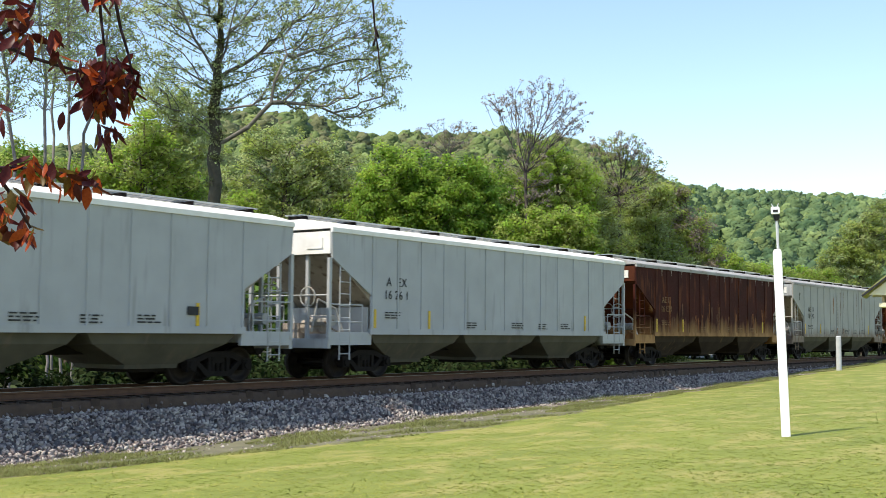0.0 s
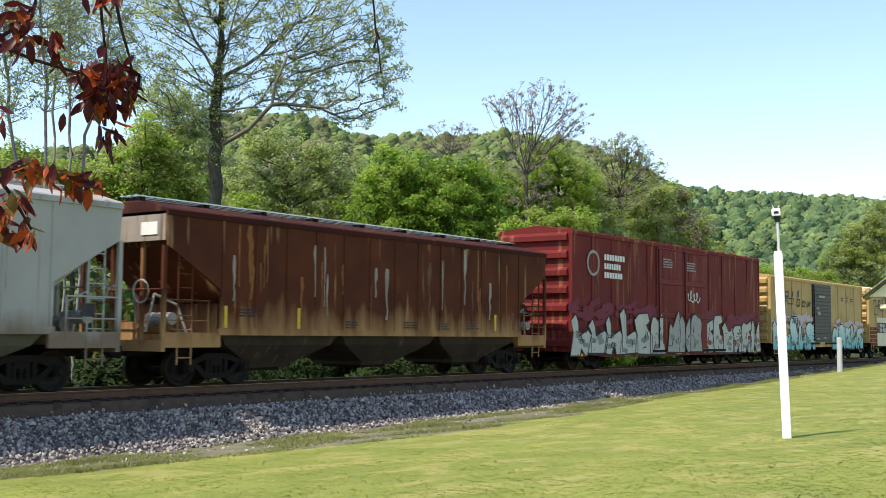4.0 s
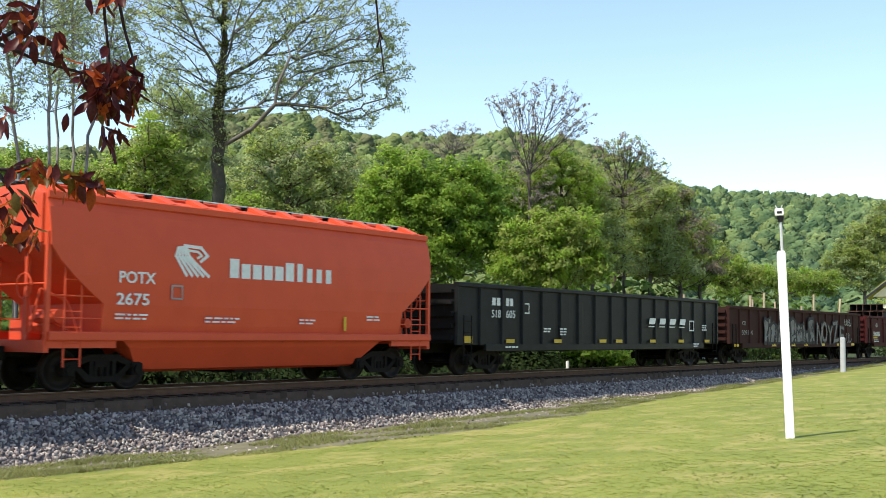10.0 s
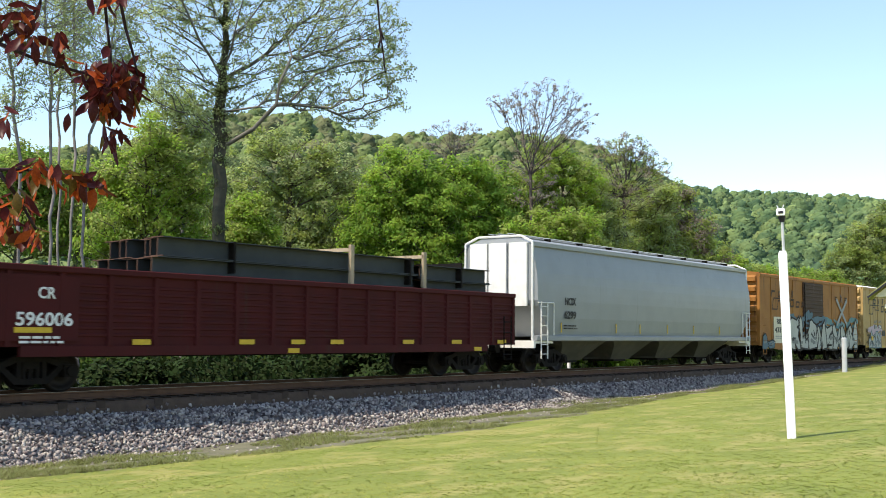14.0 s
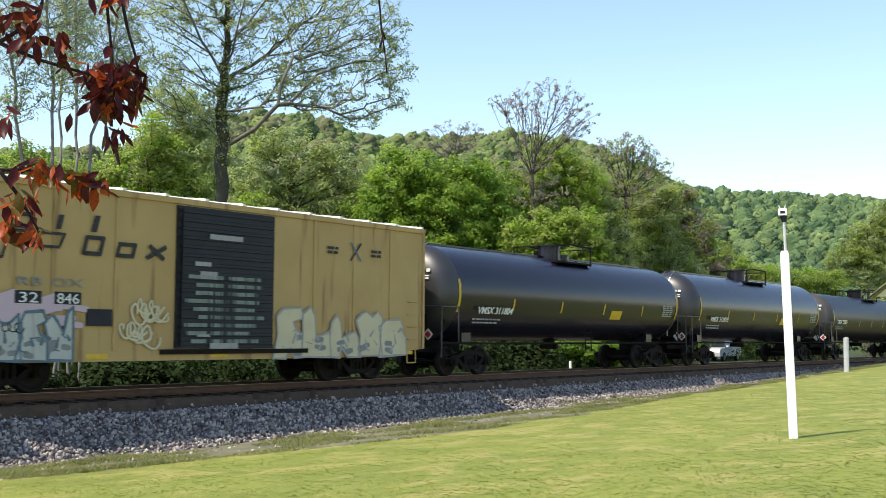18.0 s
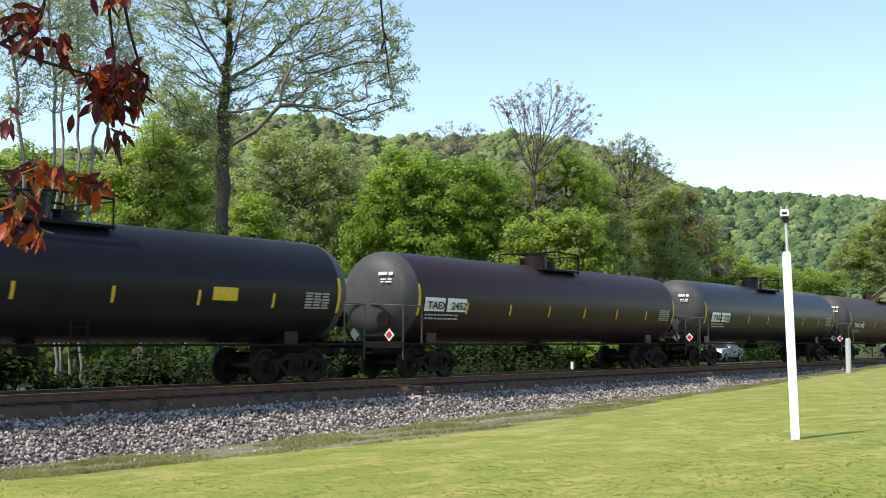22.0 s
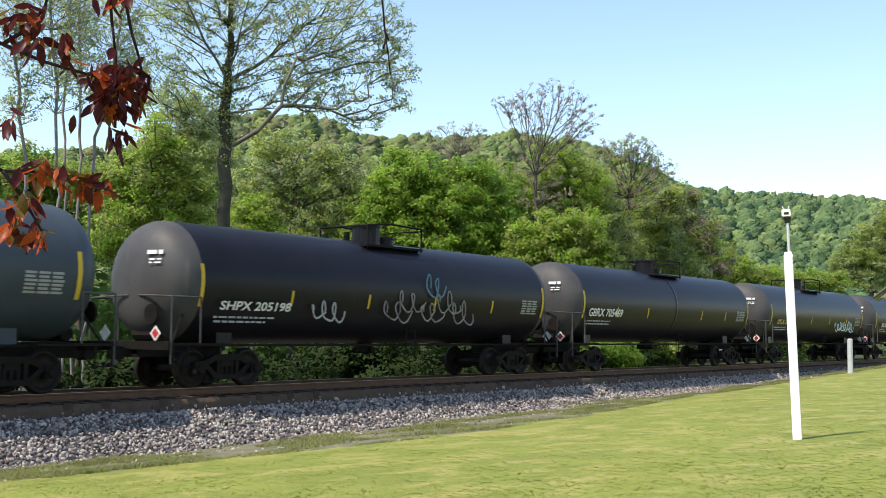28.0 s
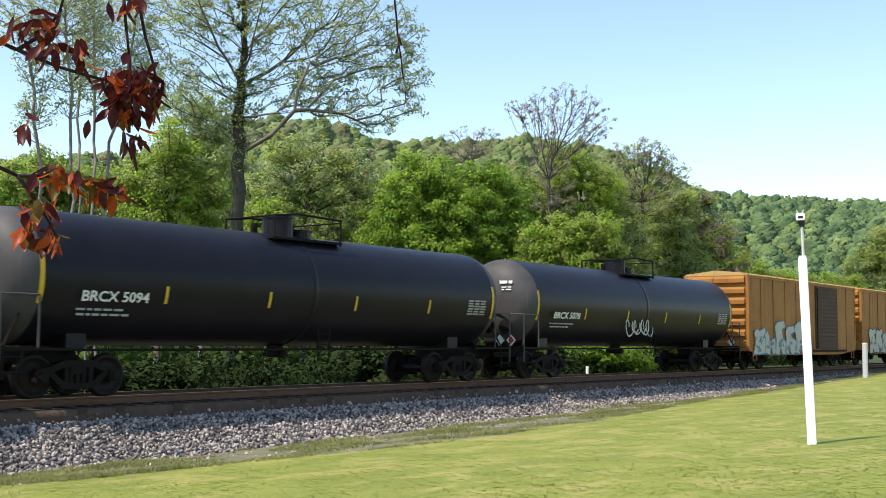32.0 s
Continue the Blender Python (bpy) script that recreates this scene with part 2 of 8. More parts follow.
    "hillwood": mat("spring_woodland_canopy", (0.17, 0.22, 0.075), (0.085, 0.125, 0.045), rough=0.8, speck=(0.07, 0.105, 0.042), scale=0.12, amt=1.0, island=0.10, bump=0.7, bscale=1.1, bdist=0.45),
    "hillwood2": mat("olive_brown_canopy", (0.165, 0.18, 0.085), (0.095, 0.108, 0.052), rough=0.8, speck=(0.085, 0.09, 0.048), scale=0.11, island=0.12, bump=0.7, bscale=1.1, bdist=0.45),
    # Blue-greyed green stands in for the haze over the far ridge.
    "hillwood3": mat("far_haze_blued_canopy", (0.14, 0.205, 0.08), (0.055, 0.105, 0.05), rough=0.8, speck=(0.05, 0.095, 0.045), scale=0.13, amt=1.0, island=0.10, bump=0.7, bscale=1.1, bdist=0.45),
    "carwhite": mat("white_car_paint", (0.75, 0.75, 0.76), rough=0.25, coat=0.5, bump=0),
    "carglass": mat("car_glass", (0.02, 0.025, 0.03), rough=0.08, bump=0),
    "roofgreen": mat("mossy_olive_roofing", (0.27, 0.27, 0.10), (0.21, 0.22, 0.085), rough=0.8, scale=2),
    "cream": mat("cream_board_paint", (0.72, 0.66, 0.50), (0.62, 0.56, 0.42), rough=0.6, scale=3),
}

TRACK_Y = 21.97     # the line's middle
SHARED = {}


# ---- mesh helpers ----
def part(name, bm, material, parent=None, label="", at=None, kind="", smooth=False):
    """Links a bmesh (or a mesh that is shared) as one object under its thing."""
    if isinstance(bm, bpy.types.Mesh):
        me = bm
    else:
        me = bpy.data.meshes.new(name)
        bm.to_mesh(me)
        bm.free()
        me.materials.append(M[material])
        if smooth:
            me.polygons.foreach_set("use_smooth", [True] * len(me.polygons))
    ob = new(name, me)
    ob.parent = parent
    if at is not None:
        ob.matrix_basis = at
    return tagged(ob, label, kind=kind)


def box(bm, x0, x1, y0, y1, z0, z1, m=None, ch=0.0):
    """A block; ch: the width of its chamfered long edges."""
    if ch:
        a = [(y0 + ch, z0), (y1 - ch, z0), (y1, z0 + ch), (y1, z1 - ch), (y1 - ch, z1), (y0 + ch, z1), (y0, z1 - ch), (y0, z0 + ch)]
        r = [[bm.verts.new((x, y, z)) for y, z in a] for x in (x0, x1)]
        n = len(a)
        for i in range(n):
            bm.faces.new((r[0][i], r[0][(i + 1) % n], r[1][(i + 1) % n], r[1][i]))
        bm.faces.new(r[1])
        bm.faces.new(r[0][::-1])
        vs = r[0] + r[1]
    else:
        vs = [bm.verts.new((x, y, z)) for x in (x0, x1) for y in (y0, y1) for z in (z0, z1)]
        for f in ((0, 1, 3, 2), (4, 6, 7, 5), (0, 4, 5, 1), (2, 3, 7, 6), (0, 2, 6, 4), (1, 5, 7, 3)):
            bm.faces.new([vs[i] for i in f])
    if m is not None:
        for v in vs:
            v.co = m @ v.co
    return bm


def rod(bm, p, q, r, r2=None, seg=6, cap=True):
    """A round bar from p to q that tapers from r to r2."""
    p, q = Vector(p), Vector(q)
    r2 = r if r2 is None else r2
    d = (q - p).normalized()
    u = d.orthogonal().normalized()
    w = d.cross(u)
    a = [[bm.verts.new(c + k * (u * math.cos(t) + w * math.sin(t))) for t in [i * math.tau / seg for i in range(seg)]] for c, k in ((p, r), (q, r2))]
    for i in range(seg):
        bm.faces.new((a[0][i], a[0][(i + 1) % seg], a[1][(i + 1) % seg], a[1][i]))
    if cap:
        bm.faces.new(a[0][::-1])
        bm.faces.new(a[1])
    return bm


def rail_run(bm, pts, r, seg=6):
    for p, q in zip(pts, pts[1:]):
        rod(bm, p, q, r, seg=seg)
    return bm


def loft(bm, rings, caps=True):
    vs = [[bm.verts.new(p) for p in ring] for ring in rings]
    n = len(vs[0])
    for a, b in zip(vs, vs[1:]):
        for i in range(n):
            bm.faces.new((a[i], a[(i + 1) % n], b[(i + 1) % n], b[i]))
    if caps:
        bm.faces.new(vs[0][::-1])
        bm.faces.new(vs[-1])
    return bm


def levels(bm, half, rows):
    """A body of four-cornered rings: rows of height, half width, how far the ends are set in."""
    return loft(bm, [[(-half + i, -w, z), (half - i, -w, z), (half - i, w, z), (-half + i, w, z)] for z, w, i in rows])


def plate(bm, outline, y0, y1):
    """An outline in x and z, made y1 - y0 thick."""
    a = [bm.verts.new((x, y0, z)) for x, z in outline]
    b = [bm.verts.new((x, y1, z)) for x, z in outline]
    n = len(a)
    for i in range(n):
        bm.faces.new((a[i], b[i], b[(i + 1) % n], a[(i + 1) % n]))
    bm.faces.new(a)
    bm.faces.new(b[::-1])
    return bm


def B():
    return bmesh.new()


LETTERS = {}


def lettering(text, x, z, size, material, parent, y=-1.56, tilt=0.0, squeeze=1.0, spacing=1.0, name="lettering", label="", heavy=0.0, lean=0.0, width=None):
    """Words on a car's near side, its lower left corner at x, z."""
    key = (text, size, squeeze, spacing, heavy, material, lean, width)
    if key not in LETTERS:
        cu = bpy.data.curves.new("text", "FONT")
        cu.body, cu.size, cu.space_character, cu.extrude, cu.offset, cu.shear = text, size, spacing, 0.003, heavy, lean
        cu.resolution_u = 3
        ob = bpy.data.objects.new("text", cu)
        scene.collection.objects.link(ob)
        bpy.context.view_layer.update()
        me = bpy.data.meshes.new_from_object(ob.evaluated_get(bpy.context.evaluated_depsgraph_get()))
        bpy.data.objects.remove(ob)
        if width:
            squeeze = width / max(max(v.co.x for v in me.vertices), 0.01)
        me.transform(Matrix.Diagonal((squeeze, 1, 1, 1)))
        me.materials.clear()
        me.materials.append(M[material])
        LETTERS[key] = me
    return part(name, LETTERS[key], None, parent, label, at=pose(x, y, z, 90 + tilt, 0, 0))


def small_print(bm, x, z, w, rows, h=0.05, gap=0.045, y=-1.56, seed=1):
    """Lines of writing too small to read, as plain bars."""
    rnd = random.Random(seed)
    for r in range(rows):
        cx, zz = x, z - r * (h + gap)
        end = x + w * rnd.uniform(0.75, 1.0)
        while cx < end:
            k = min(rnd.uniform(0.10, 0.28), end - cx)
            box(bm, cx, cx + k, y - 0.004, y, zz, zz + h)
            cx += k + 0.05
    return bm


def shared(key, make, material, smooth=False):
    """A mesh that alike parts have in common."""
    if key not in SHARED:
        bm = make()
        me = bpy.data.meshes.new(key)
        bm.to_mesh(me)
        bm.free()
        me.materials.append(M[material])
        if smooth:
            me.polygons.foreach_set("use_smooth", [True] * len(me.polygons))
        SHARED[key] = me
    return SHARED[key]


def blocks(car, x0, x1, z, h, n, material, y=-1.6, lean=0.0, fill=0.7, tall=(), name="emblem_letter"):
    """A brand's word as a row of plain blocks."""
    w = (x1 - x0) / n
    for i in range(n):
        k = 1.3 if i in tall else 1.0
        a, b = x0 + i * w, x0 + (i + fill) * w
        bm = plate(B(), [(a, z), (b, z), (b + lean * h * k, z + h * k), (a + lean * h * k, z + h * k)], y - 0.006, y)
        part(name, bm, material, car)


def outline(car, pts, r, material, y=-1.6, name="emblem_line"):
    bm = B()
    for i, ((ax, az), (bx, bz)) in enumerate(zip(pts, pts[1:])):
        d = Vector((bx - ax, 0, bz - az)).normalized()
        u = Vector((-d.z, 0, d.x)) * r
        e = d * r * 0.8
        dy = 0.004 + 0.001 * (i % 2)
        c = [Vector((ax, y - dy, az)) - e - u, Vector((bx, y - dy, bz)) + e - u, Vector((bx, y - dy, bz)) + e + u, Vector((ax, y - dy, az)) - e + u]
        bm.faces.new([bm.verts.new(v) for v in c])
    part(name, bm, material, car)


def patch(car, x0, x1, z0, z1, material, y=-1.6, name="painted_patch", label="", lift=0.0):
    return part(name, box(B(), x0, x1, y - 0.004 - lift, y + 0.02, z0, z1), material, car, label)


# ---- ground ----
SKYLINE_AZ = [-30, 0, 14.9, 19.5, 23.2, 24.8, 26.5, 28.5, 30.2, 33.0, 37.6, 40.5, 42.8, 45.4, 47.3, 52.7, 57.8, 75, 110, 140]
SKYLINE_EL = [3.0, 5.5, 6.3, 6.7, 7.0, 7.5, 8.5, 9.4, 9.85, 10.2, 10.15, 10.0, 10.8, 11.0, 10.7, 9.1, 8.5, 7.0, 4.0, 2.0]
NEAR_AZ = [-30, 14, 19, 23.0, 25.0, 27.0, 30.0, 140]
NEAR_R = [640, 640, 620, 560, 430, 400, 380, 380]


def hill(x, y):
    """Height of the wooded ridge that closes the valley."""
    r = math.hypot(x, y)
    if r < 120:
        return 0.0
    az = math.degrees(math.atan2(y, x))
    if az < -30 or az > 140:
        return 0.0
    rr = float(np.interp(az, NEAR_AZ, NEAR_R))
    top = math.tan(radians(float(np.interp(az, SKYLINE_AZ, SKYLINE_EL)))) * rr - 8.6
    u = (r - 120) / (rr - 120)
    k = 0.5 - 0.5 * math.cos(math.pi * min(u, 1.0)) if u < 1 else max(0.0, 1 - (u - 1) * 0.35)
    edge = min(1.0, (az + 30) / 12, (140 - az) / 12)
    return top * k * max(edge, 0.0)


SHOULDER = 20.2     # where the ballast begins to fall away


def toe(x):
    """Height of the ballast's foot."""
    return -1.27 + 0.0105 * max(-4.0, min(70.0, x - 12)) + 0.012 * max(0.0, min(35.0, x - 45))


def toe_y(x):
    return SHOULDER - (-0.54 - toe(x)) / 0.70


def ground_z(x, y):
    if y > 23.6:
        a = min((y - 23.6) / 4.0, 1.0)
        drop = 1.1 - 0.95 * min(max((x - 38) / 22, 0), 1)
        return -0.215 - drop * a * a * (3 - 2 * a) + hill(x, y)
    if y >= 20.64:
        return -0.215
    if y >= 20.60:
        return -0.215 - (20.64 - y) / 0.04 * 0.29
    if y >= SHOULDER:
        return -0.505 - (20.60 - y) / 0.40 * 0.035
    t, ty = toe(x), toe_y(x)
    if y >= ty:
        return -0.54 - (SHOULDER - y) * 0.70
    near = -0.30 + 0.012 * max(0.0, min(60.0, x - 5))
    return near + (t - near) * max(0.0, y) / ty


def verge_y(x):
    """Where the mown lawn ends."""
    return float(np.interp(x, (8, 13, 21, 28, 40, 60, 90), (17.4, 16.9, 15.3, 16.0, 18.2, 18.9, 19.3)))


def spread(a, b, n, grow=1.0):
    return [a + (b - a) * (i / n) ** grow for i in range(n)]


gx = [-v for v in spread(10, 2600, 26, 2.2)][::-1] + spread(-9.5, 20, 40)[1:] + spread(20, 80, 80) + spread(80, 700, 60, 1.3) + spread(700, 3200, 12, 1.4) + [3200]
gy = [-v for v in spread(2, 2600, 20, 2.4)][::-1] + spread(-1.5, 13, 20) + spread(13, 18.8, 24) + spread(18.8, 20.6, 24) + [20.60, 20.62, 20.64, 20.68] + spread(20.72, 24, 14) + spread(24, 34, 20) + spread(34, 700, 60, 1.3) + spread(700, 3200, 12, 1.4) + [3200]
gx, gy = sorted(set(round(v, 3) for v in gx)), sorted(set(round(v, 3) for v in gy))


def bumpy(x, y):
    if y > 17 or y < -20:
        return ground_z(x, y)
    return ground_z(x, y) + 0.05 * noise.noise((x * 0.22, y * 0.3, 0)) * min(1, max(0, (17 - y)) / 4)


verts = [(x, y, bumpy(x, y)) for y in gy for x in gx]
nx = len(gx)
faces = [(j * nx + i, j * nx + i + 1, (j + 1) * nx + i + 1, (j + 1) * nx + i) for j in range(len(gy) - 1) for i in range(nx - 1)]
me = bpy.data.meshes.new("ground")
me.from_pydata(verts, [], faces)
M["lawn"] = mat("mown_lawn", (0.20, 0.225, 0.046), (0.15, 0.18, 0.038), rough=0.9, scale=0.55, amt=0.8, streak=(0.27, 0.255, 0.08), cut=0.50, stretch=(0.5, 0.7, 1.0), speck=(0.155, 0.18, 0.038), bump=0.3, bscale=28)
M["gravel"] = mat("ballast_bed", (0.11, 0.105, 0.105), (0.07, 0.068, 0.07), rough=0.95, scale=5, bump=0.9, bscale=18, speck=(0.18, 0.17, 0.165))
# The shade beneath the trees is darkened into this ground colour itself.
M["forestfloor"] = mat("forest_floor_shade_toned", (0.05, 0.07, 0.02), (0.032, 0.037, 0.018), rough=0.95, scale=0.6, bump=0.5, bscale=8)
M["verge"] = mat("straw_and_grass_verge", (0.165, 0.158, 0.10), (0.085, 0.085, 0.055), rough=0.95, scale=1.4, speck=(0.21, 0.19, 0.13), bump=0.8, bscale=14)
M["railbed"] = mat("oil_stained_track_bed", (0.088, 0.06, 0.042), (0.055, 0.039, 0.029), rough=0.95, scale=4, bump=0.9, bscale=18)
for k in ("lawn", "gravel", "forestfloor", "verge", "railbed"):
    me.materials.append(M[k])
idx = []
for j in range(len(gy) - 1):
    yy = (gy[j] + gy[j + 1]) / 2
    for i in range(nx - 1):
        xx = (gx[i] + gx[i + 1]) / 2
        if 20.60 < yy < 23.5:
            k = 4
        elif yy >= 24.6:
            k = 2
        elif yy > toe_y(xx) - 0.1:
            k = 1
        else:
            k = 3 if yy > verge_y(xx) + 0.25 * math.sin(xx * 1.3) and -60 < xx < 110 else 0
        idx.append(k)
me.polygons.foreach_set("material_index", idx)
me.polygons.foreach_set("use_smooth", [True] * len(me.polygons))
ground = tagged(new("ground", me), "sunlit mown lawn, railway bed and wooded valley floor", "ground", kind="structure")


# ---- the railway ----
def railway():
    tr = tagged(new("railway_track"), "single railway track with dark wooden ties and worn rails", "railway track", kind="structure")
    tr.location = (0, TRACK_Y, 0)
    for s in (-1, 1):
        c = s * 0.755
        prof = [(-0.07, -0.17), (0.07, -0.17), (0.065, -0.155), (0.012, -0.135), (0.010, -0.045), (0.036, -0.035), (0.036, -0.006), (0.026, 0.0), (-0.026, 0.0), (-0.036, -0.006), (-0.036, -0.035), (-0.010, -0.045), (-0.012, -0.135), (-0.065, -0.155)]
        bm = B()
        loft(bm, [[(x, c + a, b) for a, b in prof] for x in (-400, -50, 20, 120, 500)])
        rl = part("rail", bm, "rail", tr)
        part("running_surface", box(B(), -400, 500, c - 0.03, c + 0.03, -0.004, 0.0025), "railtop", rl, "polished rail head")
    rnd = random.Random(4)

    def tie():
        bm = B()
        box(bm, -0.115, 0.115, -1.335, 1.3, -0.42, -0.185, ch=0.0)
        for s in (-1, 1):
            box(bm, -0.09, 0.09, s * 0.755 - 0.17, s * 0.755 + 0.17, -0.186, -0.168)
        return bm
    meshes = [shared("tie%d" % k, tie, "tie") for k in range(1)]
    for i in range(190):
        x = -14 + i * 0.51
        part("tie", meshes[0], None, tr, at=pose(x + rnd.uniform(-0.03, 0.03), rnd.uniform(-0.02, 0.03), rnd.uniform(-0.008, 0.005), 0, 0, rnd.uniform(-1, 1)))
    bm = B()
    for i in range(760):
        x = 83 + i * 0.51 if i < 560 else -14.5 - (i - 560) * 0.51
        box(bm, x - 0.115, x + 0.115, -1.3, 1.3, -0.42, -0.185)
    part("far_ties", bm, "tie", tr, kind="stuff")


def blobs(name, pts, sizes, material, label, category, seed=0, squash=0.7):
    """Many small angular stones in one mesh."""
    rs = np.random.RandomState(seed)
    n = len(pts)
    base = np.array([(1, 0, 0), (0, 1, 0), (-1, 0, 0), (0, -1, 0), (0, 0, 1), (0, 0, -1)], float)
    tri = np.array([(0, 1, 4), (1, 2, 4), (2, 3, 4), (3, 0, 4), (1, 0, 5), (2, 1, 5), (3, 2, 5), (0, 3, 5)])
    v = base[None] * (1 + rs.uniform(-0.35, 0.35, (n, 6, 3)))
    v[:, :, 2] *= squash
    q = rs.normal(size=(n, 4))
    q /= np.linalg.norm(q, axis=1)[:, None]
    w, x, y, z = q.T
    R = np.stack([1 - 2 * (y * y + z * z), 2 * (x * y - z * w), 2 * (x * z + y * w), 2 * (x * y + z * w), 1 - 2 * (x * x + z * z), 2 * (y * z - x * w), 2 * (x * z - y * w), 2 * (y * z + x * w), 1 - 2 * (x * x + y * y)], 1).reshape(n, 3, 3)
    v = np.einsum("nij,nkj->nki", R, v) * np.asarray(sizes)[:, None, None] + np.asarray(pts)[:, None, :]
    return soup(name, v.reshape(-1, 3), (tri[None] + 6 * np.arange(n)[:, None, None]).reshape(-1, 3), material, label, category)


def soup(name, v, f, material, label="", category="", parent=None, kind="stuff"):
    """One mesh from arrays of corners and of triangles or quads."""
    me = bpy.data.meshes.new(name)
    k = f.shape[1]
    me.vertices.add(len(v))
    me.vertices.foreach_set("co", np.asarray(v, np.float32).ravel())
    me.loops.add(len(f) * k)
    me.loops.foreach_set("vertex_index", np.asarray(f, np.int32).ravel())
    me.polygons.add(len(f))
    me.polygons.foreach_set("loop_start", np.arange(0, len(f) * k, k, dtype=np.int32))
    me.update(calc_edges=True)
    me.materials.append(M[material])
    ob = new(name, me)
    ob.parent = parent
    return tagged(ob, label, category, kind=kind)


def ballast():
    rs = np.random.RandomState(5)
    n = 34000
    x = 6 + 76 * rs.uniform(size=n) ** 1.6
    ty = np.array([toe_y(v) for v in x])
    edge = ty - 0.05 - 0.35 * np.abs(np.sin(x * 0.31 + 0.6)) * rs.uniform(0, 1, n) ** 2
    y = edge + (20.62 - edge) * rs.uniform(size=n)
    z = np.array([ground_z(a, b) for a, b in zip(x, y)]) + rs.uniform(-0.03, 0.035, len(x))
    blobs("ballast_stones", np.stack([x, y, z], 1), rs.uniform(0.03, 0.068, len(x)) * rs.uniform(0.8, 1.2, len(x)), "ballast", "grey crushed-stone ballast beside the ties", "ballast", 6)
    n = 1500
    x = 7 + 50 * rs.uniform(size=n) ** 1.3
    ty = np.array([toe_y(v) for v in x])
    y = ty - (ty - np.array([verge_y(v) for v in x])) * rs.uniform(size=n) ** 1.8
    z = np.array([ground_z(a, b) for a, b in zip(x, y)])
    blobs("strewn_stones", np.stack([x, y, z], 1), rs.uniform(0.02, 0.055, n), "ballast", "stray ballast stones in the rough verge grass", "stones", 8)
    n = 9000
    x = 4 + 60 * rs.uniform(size=n)
    y = rs.uniform(20.75, 23.4, n)
    blobs("bed_stones", np.stack([x, y, np.full(n, -0.245) + rs.uniform(-0.02, 0.03, n)], 1), rs.uniform(0.03, 0.055, n), "bedstone", "dark ballast stones between the ties", "ballast", 7)


railway()
ballast()


# ---- rolling stock ----
SPEED, SLOW, MID = 14.951, -0.00465, 12.0     # metres a second, its slow loss, the moment at which car places are given

CARS, WHEELSETS = [], []


def make_wheelset():
    bm = B()
    rod(bm, (0, -1.0, 0), (0, 1.0, 0), 0.085, seg=10)
    for s in (-1, 1):
        prof = [(0.66, 0.10), (0.66, 0.16), (0.70, 0.20), (0.705, 0.38), (0.665, 0.40), (0.655, 0.485), (0.69, 0.49), (0.715, 0.462), (0.80, 0.455), (0.80, 0.39), (0.75, 0.37), (0.745, 0.20), (0.79, 0.15), (0.79, 0.10)]
        n = 24
        rings = [[(r * math.cos(a), s * y, r * math.sin(a)) for a in [i * math.tau / n for i in range(n)]] for y, r in prof]
        loft(bm, rings, caps=False)
    bmesh.ops.recalc_face_normals(bm, faces=bm.faces)
    return bm


def make_side_frame():
    """A cast truck side: arch bar with two windows, a spring nest and bearing boxes."""
    bm = B()
    y0, y1 = -0.075, 0.075
    top = [(-1.05, 0.50), (-1.02, 0.62), (-0.72, 0.66), (-0.38, 0.80), (0.38, 0.80), (0.72, 0.66), (1.02, 0.62), (1.05, 0.50)]
    plate(bm, top[:4] + top[4:] + [(0.72, 0.52), (0.36, 0.66), (-0.36, 0.66), (-0.72, 0.52)], y0, y1)
    plate(bm, [(-0.80, 0.56), (-0.40, 0.20), (0.40, 0.20), (0.80, 0.56), (0.66, 0.58), (0.32, 0.32), (-0.32, 0.32), (-0.66, 0.58)], y0, y1)
    for s in (-1, 1):
        box(bm, s * 0.30 - 0.05, s * 0.30 + 0.05, y0, y1, 0.31, 0.68)
        box(bm, s * 0.90 - 0.15, s * 0.90 + 0.15, -0.12, 0.08, 0.33, 0.60)
        rod(bm, (s * 0.90, -0.17, 0.46), (s * 0.90, -0.10, 0.46), 0.105, seg=10)
    for x in (-0.16, 0.0, 0.16):
        rod(bm, (x, 0, 0.32), (x, 0, 0.56), 0.06, seg=8)
    bmesh.ops.recalc_face_normals(bm, faces=bm.faces)
    return bm


def make_bolster():
    bm = B()
    box(bm, -0.2, 0.2, -1.05, 1.05, 0.52, 0.72)
    rod(bm, (0, 0, 0.72), (0, 0, 0.86), 0.28, seg=12)
    box(bm, -0.75, -0.65, -0.75, 0.75, 0.30, 0.42)
    box(bm, 0.65, 0.75, -0.75, 0.75, 0.30, 0.42)
    return bm


def truck(car, x):
    t = part("truck", shared("bolster", make_bolster, "steel"), None, car, "dark cast steel truck", at=pose(x, 0, 0))
    for s in (-1, 1):
        part("side_frame", shared("side_frame", make_side_frame, "steel"), None, t, at=pose(0, s * 1.0, 0, 0, 0, 0 if s < 0 else 180))
        w = part("wheelset", shared("wheelset", make_wheelset, "wheel", True), None, t, at=pose(s * 0.90, 0, 0.462))
        WHEELSETS.append((w, s * 0.90))


def make_coupler():
    bm = B()
    box(bm, -0.55, 0.10, -0.10, 0.10, 0.74, 0.94)
    plate(bm, [(0.08, 0.68), (0.30, 0.70), (0.38, 0.78), (0.38, 0.94), (0.28, 1.0), (0.08, 0.98)], -0.14, 0.14)
    rail_run(bm, [(-0.1, -0.25, 0.85), (0.12, -0.28, 0.62), (0.35, -0.26, 0.50), (0.42, -0.2, 0.62)], 0.022)
    return bm


def ends(car, half):
    for s in (-1, 1):
        part("coupler", shared("coupler", make_coupler, "steel"), None, car, at=pose(s * half, 0, 0, 0, 0, 0 if s > 0 else 180))


